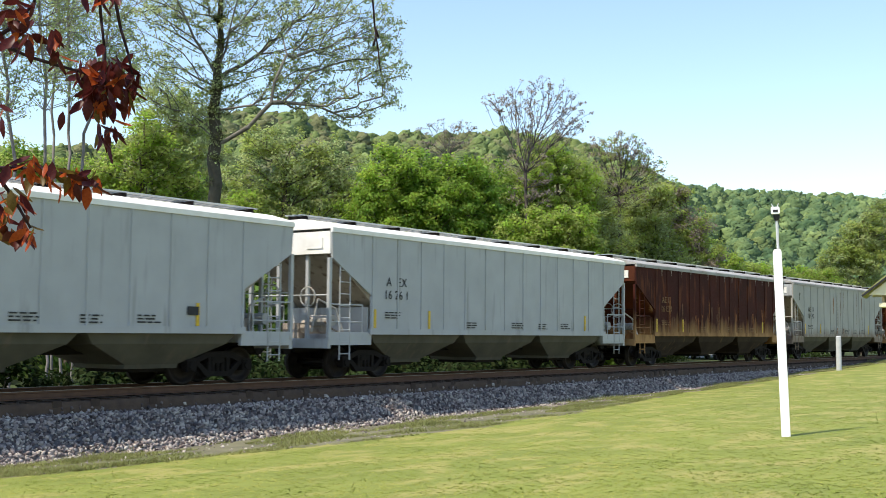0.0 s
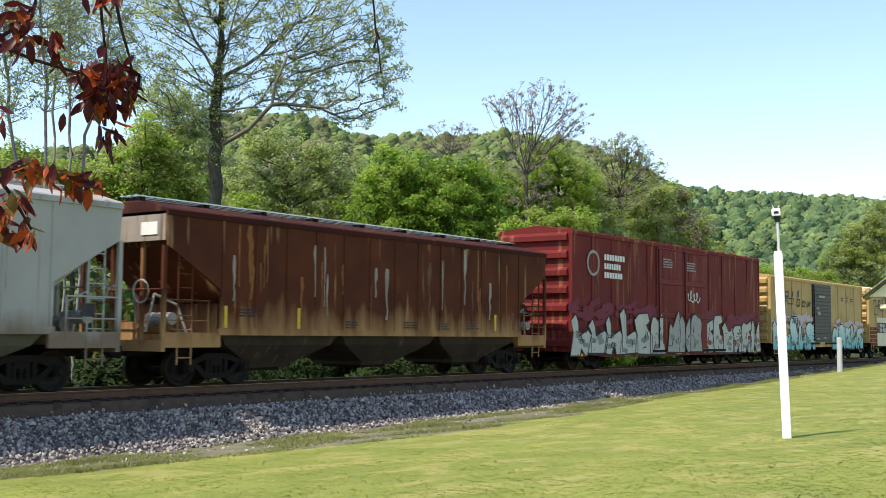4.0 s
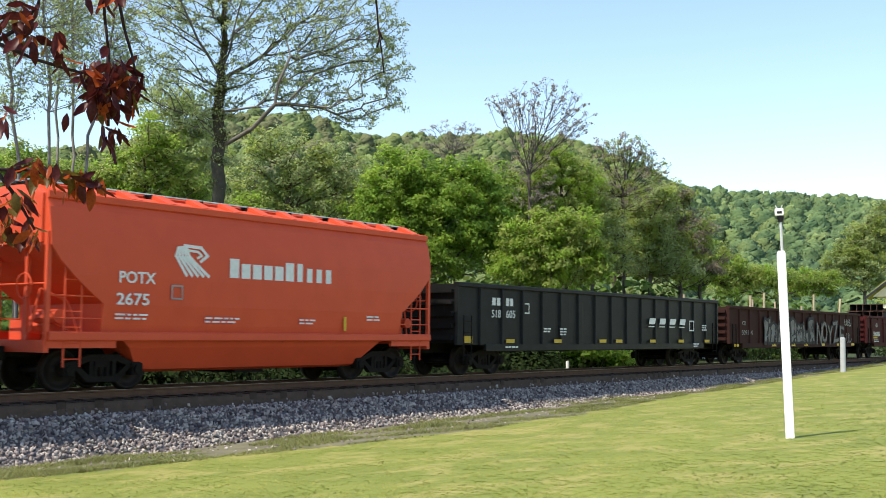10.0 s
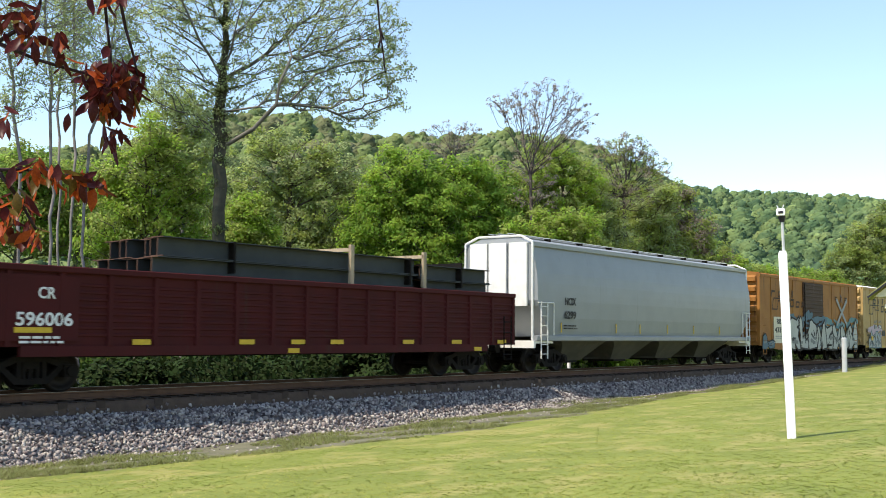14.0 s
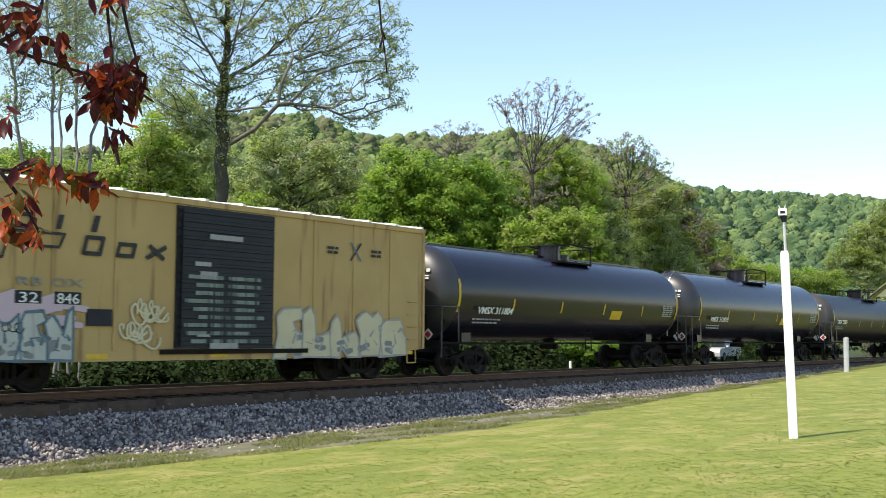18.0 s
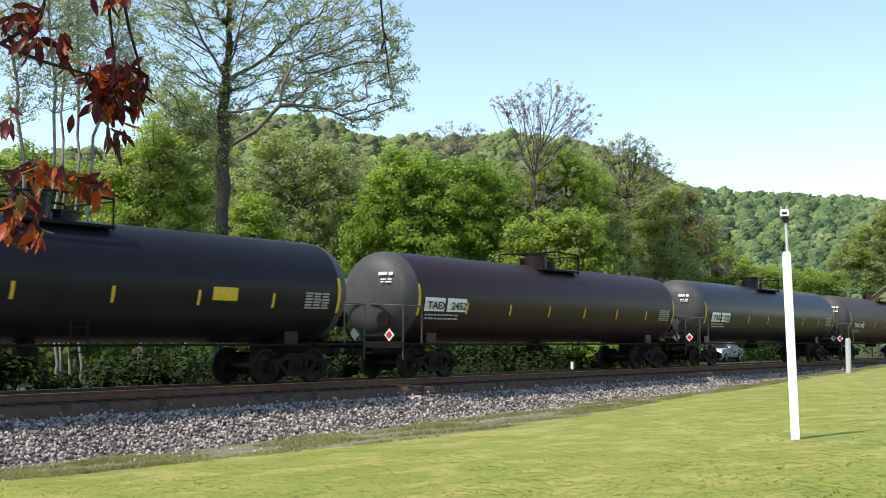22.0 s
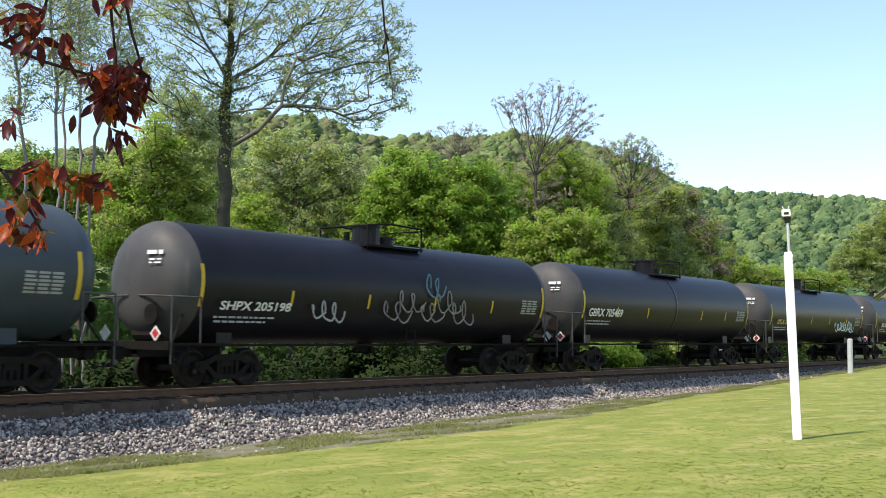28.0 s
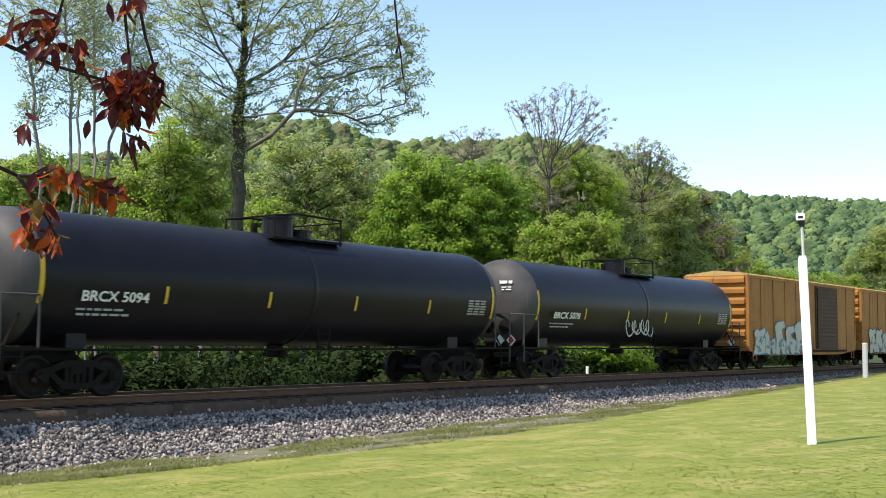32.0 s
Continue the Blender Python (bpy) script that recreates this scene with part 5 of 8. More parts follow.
def train():
    a, h = aex_hopper(-175.8, -158.68, "greyhop", "long pale grey covered hopper car with slab sides")
    patch(a, 5.04, 5.38, 1.67, 1.87, "blackletter", y=-1.57)
    b, h = aex_hopper(-157.2, -140.07, "greyhop", "pale grey covered hopper car with black lettering", "A  EX", "16 26 1")
    c, h = aex_hopper(-139.09, -122.11, "rusthop", "dark brown heavily rusted covered hopper car", "AEX", "16 830", slope="rusthop2", ink="rustink", roof="oldroof", panel="rusthop2", bay="rustbay")
    rnd = random.Random(78)
    for k in range(30):
        z = rnd.uniform(1.42, 1.6)
        rust_run(c, rnd.uniform(-h + 1.9, h - 1.9), z, z + rnd.uniform(0.3, 1.4), rnd.uniform(0.05, 0.18), rnd.choice(("rustorange", "rustorange", "rustrun")), seed=200 + k)
    for k in range(14):
        rust_run(c, -h + 2.4 + k * 0.95 + rnd.uniform(-0.1, 0.1), 3.75, 4.0, 0.06, "slope", seed=240 + k)
    d, h = aex_hopper(-120.8, -103.95, "greyrust", "grey covered hopper car with long rust runs", "AE  X", "18 940", roof="oldroof", panel="greyhop")
    for k, (x, za, zb, w, mt) in enumerate(((-1.62, 2.55, 3.5, 0.15, "rustorange"), (-0.95, 1.9, 3.75, 0.07, "rustrun"), (-0.33, 1.5, 3.9, 0.09, "rustrun"), (0.3, 1.5, 3.9, 0.05, "rustrun"), (2.3, 1.45, 3.8, 0.06, "rustrun"), (2.85, 2.0, 3.95, 0.06, "rustrun"), (3.9, 2.3, 3.6, 0.16, "rustrun"), (4.0, 1.5, 2.4, 0.05, "rustrun"), (-1.0, 1.42, 1.75, 0.22, "rustorange"), (0.1, 1.42, 1.72, 0.3, "rustrun"), (1.2, 1.42, 1.75, 0.25, "rustrun"), (5.6, 1.45, 3.9, 0.07, "rustrun"), (-4.0, 1.42, 1.6, 0.3, "rustrun"), (-7.4, 3.2, 3.6, 0.2, "bay"))):
        rust_run(d, x, za, zb, w, mt, seed=k)
    patch(d, 7.4, 7.75, 1.62, 1.9, "blackletter", y=-1.57)
    e, h = aex_hopper(-102.7, -85.9, "rusthop2", "orange-brown rusted covered hopper car", slope="rusthop2", roof="rusthop", panel="slope", bay="rustbay")
    rnd = random.Random(77)
    for k in range(26):
        z = rnd.uniform(1.45, 2.6)
        rust_run(e, rnd.uniform(-h + 1.9, h - 1.9), z, min(z + rnd.uniform(0.5, 1.8), 3.95), rnd.uniform(0.06, 0.22), rnd.choice(("rustorange", "rustorange", "rustrun", "slope")), seed=100 + k)

    f, h = boxcar(-84.15, -65.7, "brickred", "tall brick-red boxcar covered with white graffiti", door=(6.9, 12.0), door_paint="brickdoor", z0=0.50, z1=5.08, doors=2, posts=13, roof="brickred", panels=True)
    bm = rod(B(), (-7.65, -1.592, 4.0), (-7.65, -1.6, 4.0), 0.48, seg=24)
    part("emblem_disc", bm, "dimletter", f)
    part("emblem_disc", rod(B(), (-7.65, -1.6, 4.0), (-7.65, -1.606, 4.0), 0.38, seg=24), "brickred", f)
    for i, w in enumerate((1.7, 1.35, 1.5)):
        blocks(f, -6.8, -6.8 + w, 4.16 - i * 0.34, 0.22, (8, 7, 7)[i], "letter", fill=0.72)
    for x, z in ((-1.74, 4.06), (0.62, 4.02)):
        part("notice", small_print(B(), x, z + 0.4, 0.95, 4, h=0.055, gap=0.05, y=-1.64, seed=int(z * 100)), "dimletter", f)
    tag_scrawl(f, 0.56, 2.75, 1.2, 0.5, 8, "letter", y=-1.66)
    graffiti(f, -9.2, -1.7, 0.55, 2.4, 6, "gwhite", 5, wild=1.0, splash="gmagenta")
    graffiti(f, -1.3, 2.0, 0.6, 2.35, 3, "dimletter", 15, y=-1.66)
    graffiti(f, 2.3, 9.15, 0.55, 2.25, 6, "gwhite", 25, wild=0.8, splash="gmagenta")
    for i, x in enumerate((2.9, 4.4, 5.9, 7.6)):
        patch(f, x, x + 0.2, 0.95 + 0.2 * (i % 2), 1.15 + 0.2 * (i % 2), "gred", y=-1.635, name="sprayed_dab")
    rnd = random.Random(41)
    for k in range(26):
        z = rnd.uniform(2.2, 3.6)
        rust_run(f, rnd.uniform(-h + 0.3, h - 0.3), z, min(z + rnd.uniform(0.6, 1.8), 4.95), rnd.uniform(0.05, 0.2), rnd.choice(("rustbrown", "rustbrown", "rustrun")), y=-1.565, seed=300 + k)
    sill_marks(f, h, 0.55)

    g, h = boxcar(-64.16, -48.5, "yellowbox", "faded yellow boxcar with a dark door and teal graffiti", roof="yellowbox")
    yellow_brand(g)
    door_notices(g)
    lettering("RB OX", -5.9, 2.52, 0.34, "dimletter", g, y=-1.6, width=1.7)
    graffiti(g, -7.6, -1.3, 0.62, 2.35, 5, "gteal", 31, wild=0.8, splash="gpink")
    lettering("32 783", -5.7, 2.02, 0.42, "blackletter", g, y=-1.64, width=1.7)
    graffiti(g, 1.95, 7.7, 0.62, 2.15, 5, "gteal", 35, wild=0.8, splash="gpink")
    sill_marks(g, h)

    j, h = boxcar(-47.06, -31.52, "yellowbox", "faded yellow boxcar with a dark door and cream graffiti", roof="whitepaint")
    yellow_brand(j)
    door_notices(j, seed=2)
    patch(j, -6.05, -3.8, 0.80, 2.6, "gcream", label="cream painted-over patch")
    patch(j, -6.05, -3.92, 1.62, 2.27, "navydoor", lift=0.006)
    lettering("RB OX", -5.55, 1.98, 0.34, "letter", j, y=-1.616, width=1.25)
    lettering("36 935", -5.55, 1.68, 0.34, "letter", j, y=-1.616, width=1.45)
    sprayed_word(j, "ETF", -3.85, 0.85, 1.45, 2.1, "gcream")
    sprayed_word(j, "OBESE", 1.6, 0.90, 1.5, 4.5, "gcream")
    for i in range(26):
        x = -7.6 + (i % 4) * 0.38 if i < 20 else 3.2 + (i - 20) * 0.55
        z = 0.82 + (i // 4) * 0.24 if i < 20 else 2.06
        patch(j, x, x + 0.34, z, z + 0.19, "brickdoor", name="sprayed_brick")
    sill_marks(j, h)

    for x0, x1, number in ((-30.18, -17.2, "3803"), (-15.85, -2.8, "2675")):
        c, h = round_hopper(x0, x1, "potash", "bright orange-red covered hopper car with a white emblem", bays=1, flat=0.80)
        y = -1.605
        for i in range(5):
            outline(c, [(-2.25 - i * 0.17, 2.62), (-2.85 - i * 0.10, 3.05), (-2.95 - i * 0.06, 3.28 - i * 0.01)], 0.038, "letter", y=y)
        outline(c, [(-3.0, 3.30), (-2.5, 3.28), (-2.3, 3.10), (-2.5, 2.96)], 0.038, "letter", y=y)
        outline(c, [(-2.95, 3.20), (-2.6, 3.18), (-2.48, 3.1), (-2.6, 3.04)], 0.03, "letter", y=y)
        blocks(c, -1.58, 0.72, 2.62, 0.36, 6, "letter", y=y, fill=0.78, tall=(0, 5), name="emblem_letter")
        blocks(c, 0.76, 2.22, 2.62, 0.36, 4, "letter", y=y, fill=0.55, tall=(0,), name="emblem_letter")
        lettering("POTX", -4.84, 2.38, 0.36, "letter", c, y=-1.615, width=1.02, heavy=0.006)
        lettering(number, -4.88, 1.90, 0.36, "letter", c, y=-1.60, width=0.9, heavy=0.006)
        outline(c, [(-3.34, 2.07), (-3.04, 2.07), (-3.04, 2.36), (-3.34, 2.36), (-3.34, 2.07)], 0.02, "dimletter", y=-1.60)
        for x, z, w in ((-4.88, 1.66, 0.9), (-2.3, 1.62, 1.2), (0.9, 1.62, 0.7), (3.6, 1.75, 0.6)):
            part("stencilled_data", small_print(B(), x, z, w, 2, h=0.04, y=-1.575, seed=int(x * 10) % 50), "letter", c)
        stripes(c, [2.7], 1.38, 1.75, y=-1.565)

    k, h = gondola(-1.4, 18.8, "blackgon", "black steel gondola car with white lettering")
    lettering("518", -8.14, 1.86, 0.36, "letter", k, y=-1.512, width=0.55)
    lettering("605", -7.28, 1.86, 0.36, "letter", k, y=-1.512, width=0.55)
    blocks(k, -8.1, -7.55, 2.25, 0.25, 2, "letter", y=-1.512)
    blocks(k, -7.28, -6.8, 2.25, 0.25, 2, "letter", y=-1.512)
    blocks(k, 3.1, 6.95, 1.78, 0.24, 4, "letter", y=-1.575, lean=0.4, fill=0.55)
    for i in range(4):
        patch(k, 3.1 + i * 0.96, 3.1 + i * 0.96 + 0.5, 1.66, 1.70, "letter", y=-1.575, name="emblem_line")
    outline(k, [(-6.19, 2.04), (-5.87, 2.04), (-5.87, 2.35), (-6.19, 2.35), (-6.19, 2.04)], 0.02, "letter", y=-1.512)
    patch(k, -9.68, -9.21, 1.03, 1.26, "yellow", y=-1.512)
    flat_marks(k, [-7.36, -4.3, -1.0, 0.3, 3.2, 5.9, 8.6], 1.04, y=-1.575, h=0.12, w=0.5)
    for x, z, w, rows in ((-5.0, 1.5, 0.5, 2), (-3.9, 1.5, 0.5, 3), (-7.4, 0.88, 0.8, 1), (8.3, 1.75, 0.5, 3), (7.4, 0.95, 0.6, 2)):
        part("stencilled_data", small_print(B(), x, z, w, rows, y=-1.575, seed=int(x * 10) % 50), "letter", k)
    outline(k, [(7.0, 1.55), (7.42, 1.55), (7.42, 1.95), (7.0, 1.95), (7.0, 1.55)], 0.025, "letter", y=-1.575)

    l, h = gondola(20.1, 40.4, "browngon", "rusty brown gondola car with grey graffiti and timber stakes", z1=2.66)
    lettering("CR", -8.45, 1.85, 0.28, "dimletter", l, y=-1.512, width=0.5)
    lettering("509114", -8.5, 1.40, 0.32, "dimletter", l, y=-1.512, width=1.35)
    graffiti(l, -5.8, 1.6, 0.98, 2.3, 8, "gdull", 51, y=-1.58, wild=0.8, pen=0.085)
    sprayed_word(l, "NOYZE", 1.9, 0.98, 1.5, 5.0, "gdull", y=-1.58)
    tag_scrawl(l, 7.0, 1.95, 1.1, 0.45, 9, "gwhite", y=-1.58)
    tag_scrawl(l, 7.2, 1.0, 0.9, 0.6, 19, "dimletter", y=-1.58)
    flat_marks(l, [-9.6, -4.7, -1.9, 0.04, 2.9, 5.6, 8.3], 0.84, y=-1.575, h=0.13)
    for x, z, dx, s in ((-8.6, 3.35, 0, 1), (-5.2, 3.5, 0.04, -1), (-4.9, 3.25, -0.12, 1), (-2.1, 3.2, 0.12, -1), (0.33, 3.35, 0.02, 1), (2.3, 3.66, 0.05, -1), (3.78, 3.33, 0.02, 1), (6.75, 3.56, 0.3, -1), (8.3, 3.2, 0.0, 1), (-7.0, 3.3, 0.03, -1)):
        yy = s * 1.36
        bm = B()
        loft(bm, [[(x - 0.045 + o, yy - 0.045, zz), (x + 0.045 + o, yy - 0.045, zz), (x + 0.045 + o, yy + 0.045, zz), (x - 0.045 + o, yy + 0.045, zz)] for zz, o in ((1.15, 0), (2.5, 0), (z, dx))])
        part("stake", bm, "wood", l, "upright weathered timber stake")

    m, h = gondola(41.7, 61.6, "redgon", "oxide-red gondola car loaded with steel beams", z1=2.58, corrugated=8)
    patch(m, -8.9, -7.0, 1.1, 2.45, "redgon", y=-1.56, name="number_panel")
    lettering("CR", -8.0, 1.98, 0.33, "letter", m, y=-1.567, width=0.42, heavy=0.006)
    lettering("596006", -8.5, 1.42, 0.38, "letter", m, y=-1.567, width=1.35, heavy=0.008)
    patch(m, -8.52, -7.65, 1.27, 1.38, "yellow", y=-1.567)
    part("stencilled_data", small_print(B(), -8.4, 1.15, 1.2, 2, y=-1.567), "letter", m)
    flat_marks(m, [-5.6, -2.4, -0.6, 0.9, 4.0, 6.4, 8.9], 1.02, y=-1.575, h=0.12, w=0.5)
    flat_marks(m, [-0.7, 7.6], 0.80, y=-1.575, h=0.12, w=0.4)
    load = new("beam_stack")
    tagged(load, "stack of dark steel beams strapped on timber in a gondola", "steel beams")
    CARS.append((load, (41.7 + 61.6) / 2))
    rnd = random.Random(6)

    def girder(x0, x1, yy, zz, hh=0.46, ww=0.215, tk=0.022):
        pr = [(-ww, 0), (ww, 0), (ww, tk), (0.012, tk), (0.012, hh - tk), (ww, hh - tk), (ww, hh), (-ww, hh), (-ww, hh - tk), (-0.012, hh - tk), (-0.012, tk), (-ww, tk)]
        bo = part("beam", loft(B(), [[(x, yy + a, zz + b) for a, b in pr] for x in (x0, x1)]), "beam", load)
        part("cut_end", loft(B(), [[(x, yy + a, zz + b) for a, b in pr] for x in (x0 - 0.006, x0 - 0.001)]), "beamrust", bo, "rusty cut end")
    for lay in range(5):
        for k in range(6):
            # a long pile and, butted after it, a lower short one
            girder(-4.9 + rnd.uniform(-0.25, 0.25) + 0.12 * lay, 5.0 + rnd.uniform(-0.2, 0.2), -1.12 + k * 0.45, 1.17 + lay * 0.472)
            if lay < 5:
                girder(5.35 + rnd.uniform(-0.1, 0.1), 8.9 + rnd.uniform(-0.2, 0.2), -1.12 + k * 0.45, 1.17 + lay * 0.445, hh=0.43)
    for x in (1.9, 5.2):
        part("timber_brace", box(B(), x - 0.07, x + 0.07, -1.43, -1.345, 1.2, 3.75), "wood", load)
        part("timber_brace", box(B(), x - 0.07, x + 0.07, -1.43, 1.35, 3.56, 3.66), "wood", load)
    for x in (-2.4, 4.6, 7.2):
        part("strap", box(B(), x - 0.03, x + 0.03, -1.355, 1.36, 2.75, 3.535), "steel", load)

    n, h = round_hopper(62.95, 82.25, "silver", "silver-grey covered hopper car with a white end frame", z_eave=4.45, bays=4, ribs=False, end_paint="whitepaint", slope="bay", full_ends=True)
    lettering("NCIX", -7.81, 2.38, 0.36, "blackletter", n, y=-1.605, width=0.8, heavy=0.012)
    lettering("6299", -7.84, 1.90, 0.36, "blackletter", n, y=-1.60, width=0.84, heavy=0.012)
    part("stencilled_data", small_print(B(), -7.84, 1.62, 1.1, 2, y=-1.575), "blackletter", n)
    stripes(n, [-8.0, -3.9, -1.9, 0.6, 3.2, 6.0], 1.40, 1.75, y=-1.575, w=0.06)

    o, h = boxcar(83.5, 99.35, "orangebox", "rust-stained orange boxcar with black and white graffiti", z0=0.68, roof="orangebox", door_paint="brickdoor2", door=(6.2, 9.45))
    patch(o, -6.07, -3.98, 1.0, 2.32, "gcream", label="cream number patch")
    lettering("RB OX", -5.7, 1.97, 0.36, "blackletter", o, y=-1.612, width=1.6, heavy=0.008)
    lettering("433 65", -5.97, 1.54, 0.36, "blackletter", o, y=-1.612, width=1.66, heavy=0.008)
    part("stencilled_data", small_print(B(), -5.9, 1.32, 1.7, 2, y=-1.61), "dimletter", o)
    for (ax, az), (bx, bz) in (((3.95, 3.42), (5.7, 2.08)), ((5.7, 3.42), (3.95, 2.08))):
        outline(o, [(ax, az), (bx, bz)], 0.11, "dimletter", y=-1.602 if ax < bx else -1.608)
    yellow_brand(o, ink="brickdoor2", x=-6.4, z=3.35)
    graffiti(o, -7.5, -6.1, 0.7, 1.6, 1, "gblue", 61)
    graffiti(o, -3.9, 1.6, 0.62, 2.4, 4, "gwhite", 64, y=-1.655, wild=1.6, splash="gblue", pen=0.06)
    graffiti(o, 1.6, 7.6, 0.62, 2.35, 4, "gwhite", 66, wild=1.6, splash="gteal2", pen=0.06)
    sill_marks(o, h, 0.72)

    q, h = boxcar(100.45, 116.2, "yellowpale", "pale yellow boxcar with a dark slatted door and graffiti", z0=0.66, roof="whitepaint")
    yellow_brand(q)
    door_notices(q, seed=3)
    graffiti(q, -6.75, -4.2, 0.68, 1.8, 4, "gwhite", 71, line="gblue", wild=0.9, splash="gpink")
    lettering("RB OX", -5.6, 2.22, 0.26, "gshade", q, y=-1.6, width=1.6)
    patch(q, -5.62, -5.0, 1.86, 2.12, "navydoor", y=-1.6)
    patch(q, -4.7, -4.05, 1.86, 2.12, "navydoor", y=-1.6)
    lettering("32", -5.55, 1.88, 0.3, "letter", q, y=-1.612, width=0.46)
    lettering("846", -4.65, 1.88, 0.3, "letter", q, y=-1.612, width=0.54)
    patch(q, -3.9, -3.25, 1.42, 1.78, "navydoor", y=-1.6)
    patch(q, -6.35, -6.0, 1.15, 1.4, "yellow", y=-1.64)
    rnd = random.Random(9)
    for k in range(9):
        z = 1.05 + 0.1975 * (k // 1) * 0.95
        patch(q, -1.3 + rnd.uniform(0, 0.5), 1.3 - rnd.uniform(0, 0.6), z, z + 0.09, "greentail", y=-1.648, name="overspray")
    for k in range(7):
        tag_scrawl(q, -3.2 + rnd.uniform(0, 1.2), 0.85 + rnd.uniform(0, 0.8), 0.6, 0.5, 400 + k, "gcream2", y=-1.6, r=0.028)
    for k in range(4):
        tag_scrawl(q, -7.4 + 0.5 * k, 0.9 + 0.35 * (k % 2), 0.45, 0.22, 420 + k, "gblack", y=-1.6, r=0.012)
    graffiti(q, 1.8, 6.9, 0.65, 2.0, 5, "gcream2", 73, line="dimletter", wild=0.9)
    tag_scrawl(q, -7.3, 1.4, 0.6, 0.5, 5, "gblack")
    sill_marks(q, h, 0.72)

    for x0, x1, mark in ((118.1, 133.7, "VMSX 311804"), (136.2, 151.75, "VMSX 311818")):
        tankcar(x0, x1, "blacktank", "glossy black tank car with yellow stripes", mark, R=1.52, zc=2.62, topwalk=True, marks=4, mark_off=0.97, mark_w=2.0, z_mark=1.97, sign=(2.14, 3.0, 1.92, 2.25))
    tankcar(154.9, 172.1, "dulltank", "black tank car with white lettering", "TAEX 2286", R=1.38, zc=2.45, marks=6, mark_off=0.42, mark_w=1.7, z_mark=2.09, sign=(4.1, 4.9, 2.1, 2.42))
    tankcar(175.66, 193.0, "maroontank", "dark maroon weathered tank car", "TAEX  2452", R=1.38, zc=2.45, marks=6, boxed=True, mark_off=0.35, mark_w=2.0, z_mark=2.09)
    tankcar(196.3, 213.9, "dulltank", "dusty black tank car with boxed white numbers", "TAEX  2323", R=1.40, zc=2.48, marks=6, boxed=True, mark_off=0.76, mark_w=1.9, z_mark=2.08)
    tankcar(217.1, 234.4, "browntank", "brown faded tank car with white lettering", "TAEX 2942", R=1.39, zc=2.47, marks=6, mark_off=0.56, mark_w=1.9, z_mark=1.98, sign=(7.1, 7.7, 1.75, 2.2))
    w, h, sp = tankcar(238.2, 252.7, "bluetank", "blue-grey tank car with a girth band", "", R=1.50, zc=2.61, marks=4, seams=1)
    for xx in (-0.34, 0.34):
        sp(xx - 0.035, xx + 0.035, -1.0, 1.5, "bluedark", "ladder_stile", 0.035)
    for k in range(10):
        a = -0.9 + 0.22 * k
        sp(-0.34, 0.34, a, a + 0.014, "bluedark", "ladder_rung", 0.03)
    tag_scrawl(w, -3.3, 1.75, 1.1, 0.4, 3, "dimletter", y=-1.46)
    tag_scrawl(w, -3.2, 1.35, 0.9, 0.3, 13, "blackletter", y=-1.40)
    x, h, sp = tankcar(256.1, 271.3, "dulltank", "black tank car with grey and blue graffiti", "SHPX 205198", R=1.49, zc=2.55, marks=4, mark_off=0.55, mark_w=2.4, z_mark=1.88)
    tag_scrawl(x, -3.9, 1.6, 1.2, 0.6, 21, "dimletter", y=-1.47, r=0.03)
    for i, (u, v, a0, a1) in enumerate(((-1.0, -0.2, -0.6, -0.1), (-0.3, 0.5, -0.7, -0.3), (0.7, 1.4, -0.75, -0.1), (1.5, 2.3, -0.8, -0.35), (2.3, 3.0, -0.55, -0.25))):
        tag_scrawl(x, u, 1.6 + 0.3 * (i % 2), v - u + 0.3, 0.75, 80 + i, "gdull", y=-1.50, r=0.028)
    tag_scrawl(x, 1.0, 2.3, 0.8, 0.9, 99, "gblue2", y=-1.53, r=0.028)
    tankcar(274.2, 289.7, "dulltank", "black tank car with bold white lettering", "GBRX 705469", R=1.48, zc=2.58, marks=5, seams=1, mark_off=0.25, mark_w=2.6, z_mark=2.06, size=0.42)
    z, h, sp = tankcar(292.84, 307.6, "dulltank", "black tank car with gold lettering and a teal tag", "UTLX 210203", R=1.48, zc=2.58, marks=4, ink="goldletter", mark_off=0.66, mark_w=2.15, z_mark=2.02)
    for i in range(5):
        tag_scrawl(z, 2.2 + i * 0.62, 1.65, 0.75, 0.62, 120 + i, "gteal", y=-1.475, r=0.03)
    tankcar(310.6, 326.67, "dulltank", "black tank car with white lettering and girth band", "BRCX 5094", R=1.48, zc=2.58, marks=4, seams=1, mark_off=0.92, mark_w=1.75, z_mark=2.06)
    ab, h, sp = tankcar(329.35, 345.2, "dulltank", "black tank car with a small white tag", "BRCX 5078", R=1.48, zc=2.58, marks=4, seams=1, mark_off=0.92, mark_w=1.75, z_mark=2.06)
    for i in range(3):
        tag_scrawl(ab, -1.8 + i * 0.6, 1.45, 0.8, 0.7, 140 + i, "gwhite", y=-1.47, r=0.03)
    ac, h = boxcar(347.0, 362.3, "orangebox", "orange boxcar with pale graffiti along its sill", door=(8.8, 12.2), door_paint="brickdoor2", roof="yellowbox", z0=0.68)
    graffiti(ac, -7.0, -0.5, 0.7, 2.3, 5, "gwhite", 150, line="gblue2", wild=1.0)
    ad, h = boxcar(363.5, 379.0, "orangebox", "orange boxcar with a dark door", roof="yellowbox", z0=0.68, door_paint="brickdoor2")
    graffiti(ad, -6.5, -1.5, 0.7, 2.2, 4, "gwhite", 160, wild=1.0)


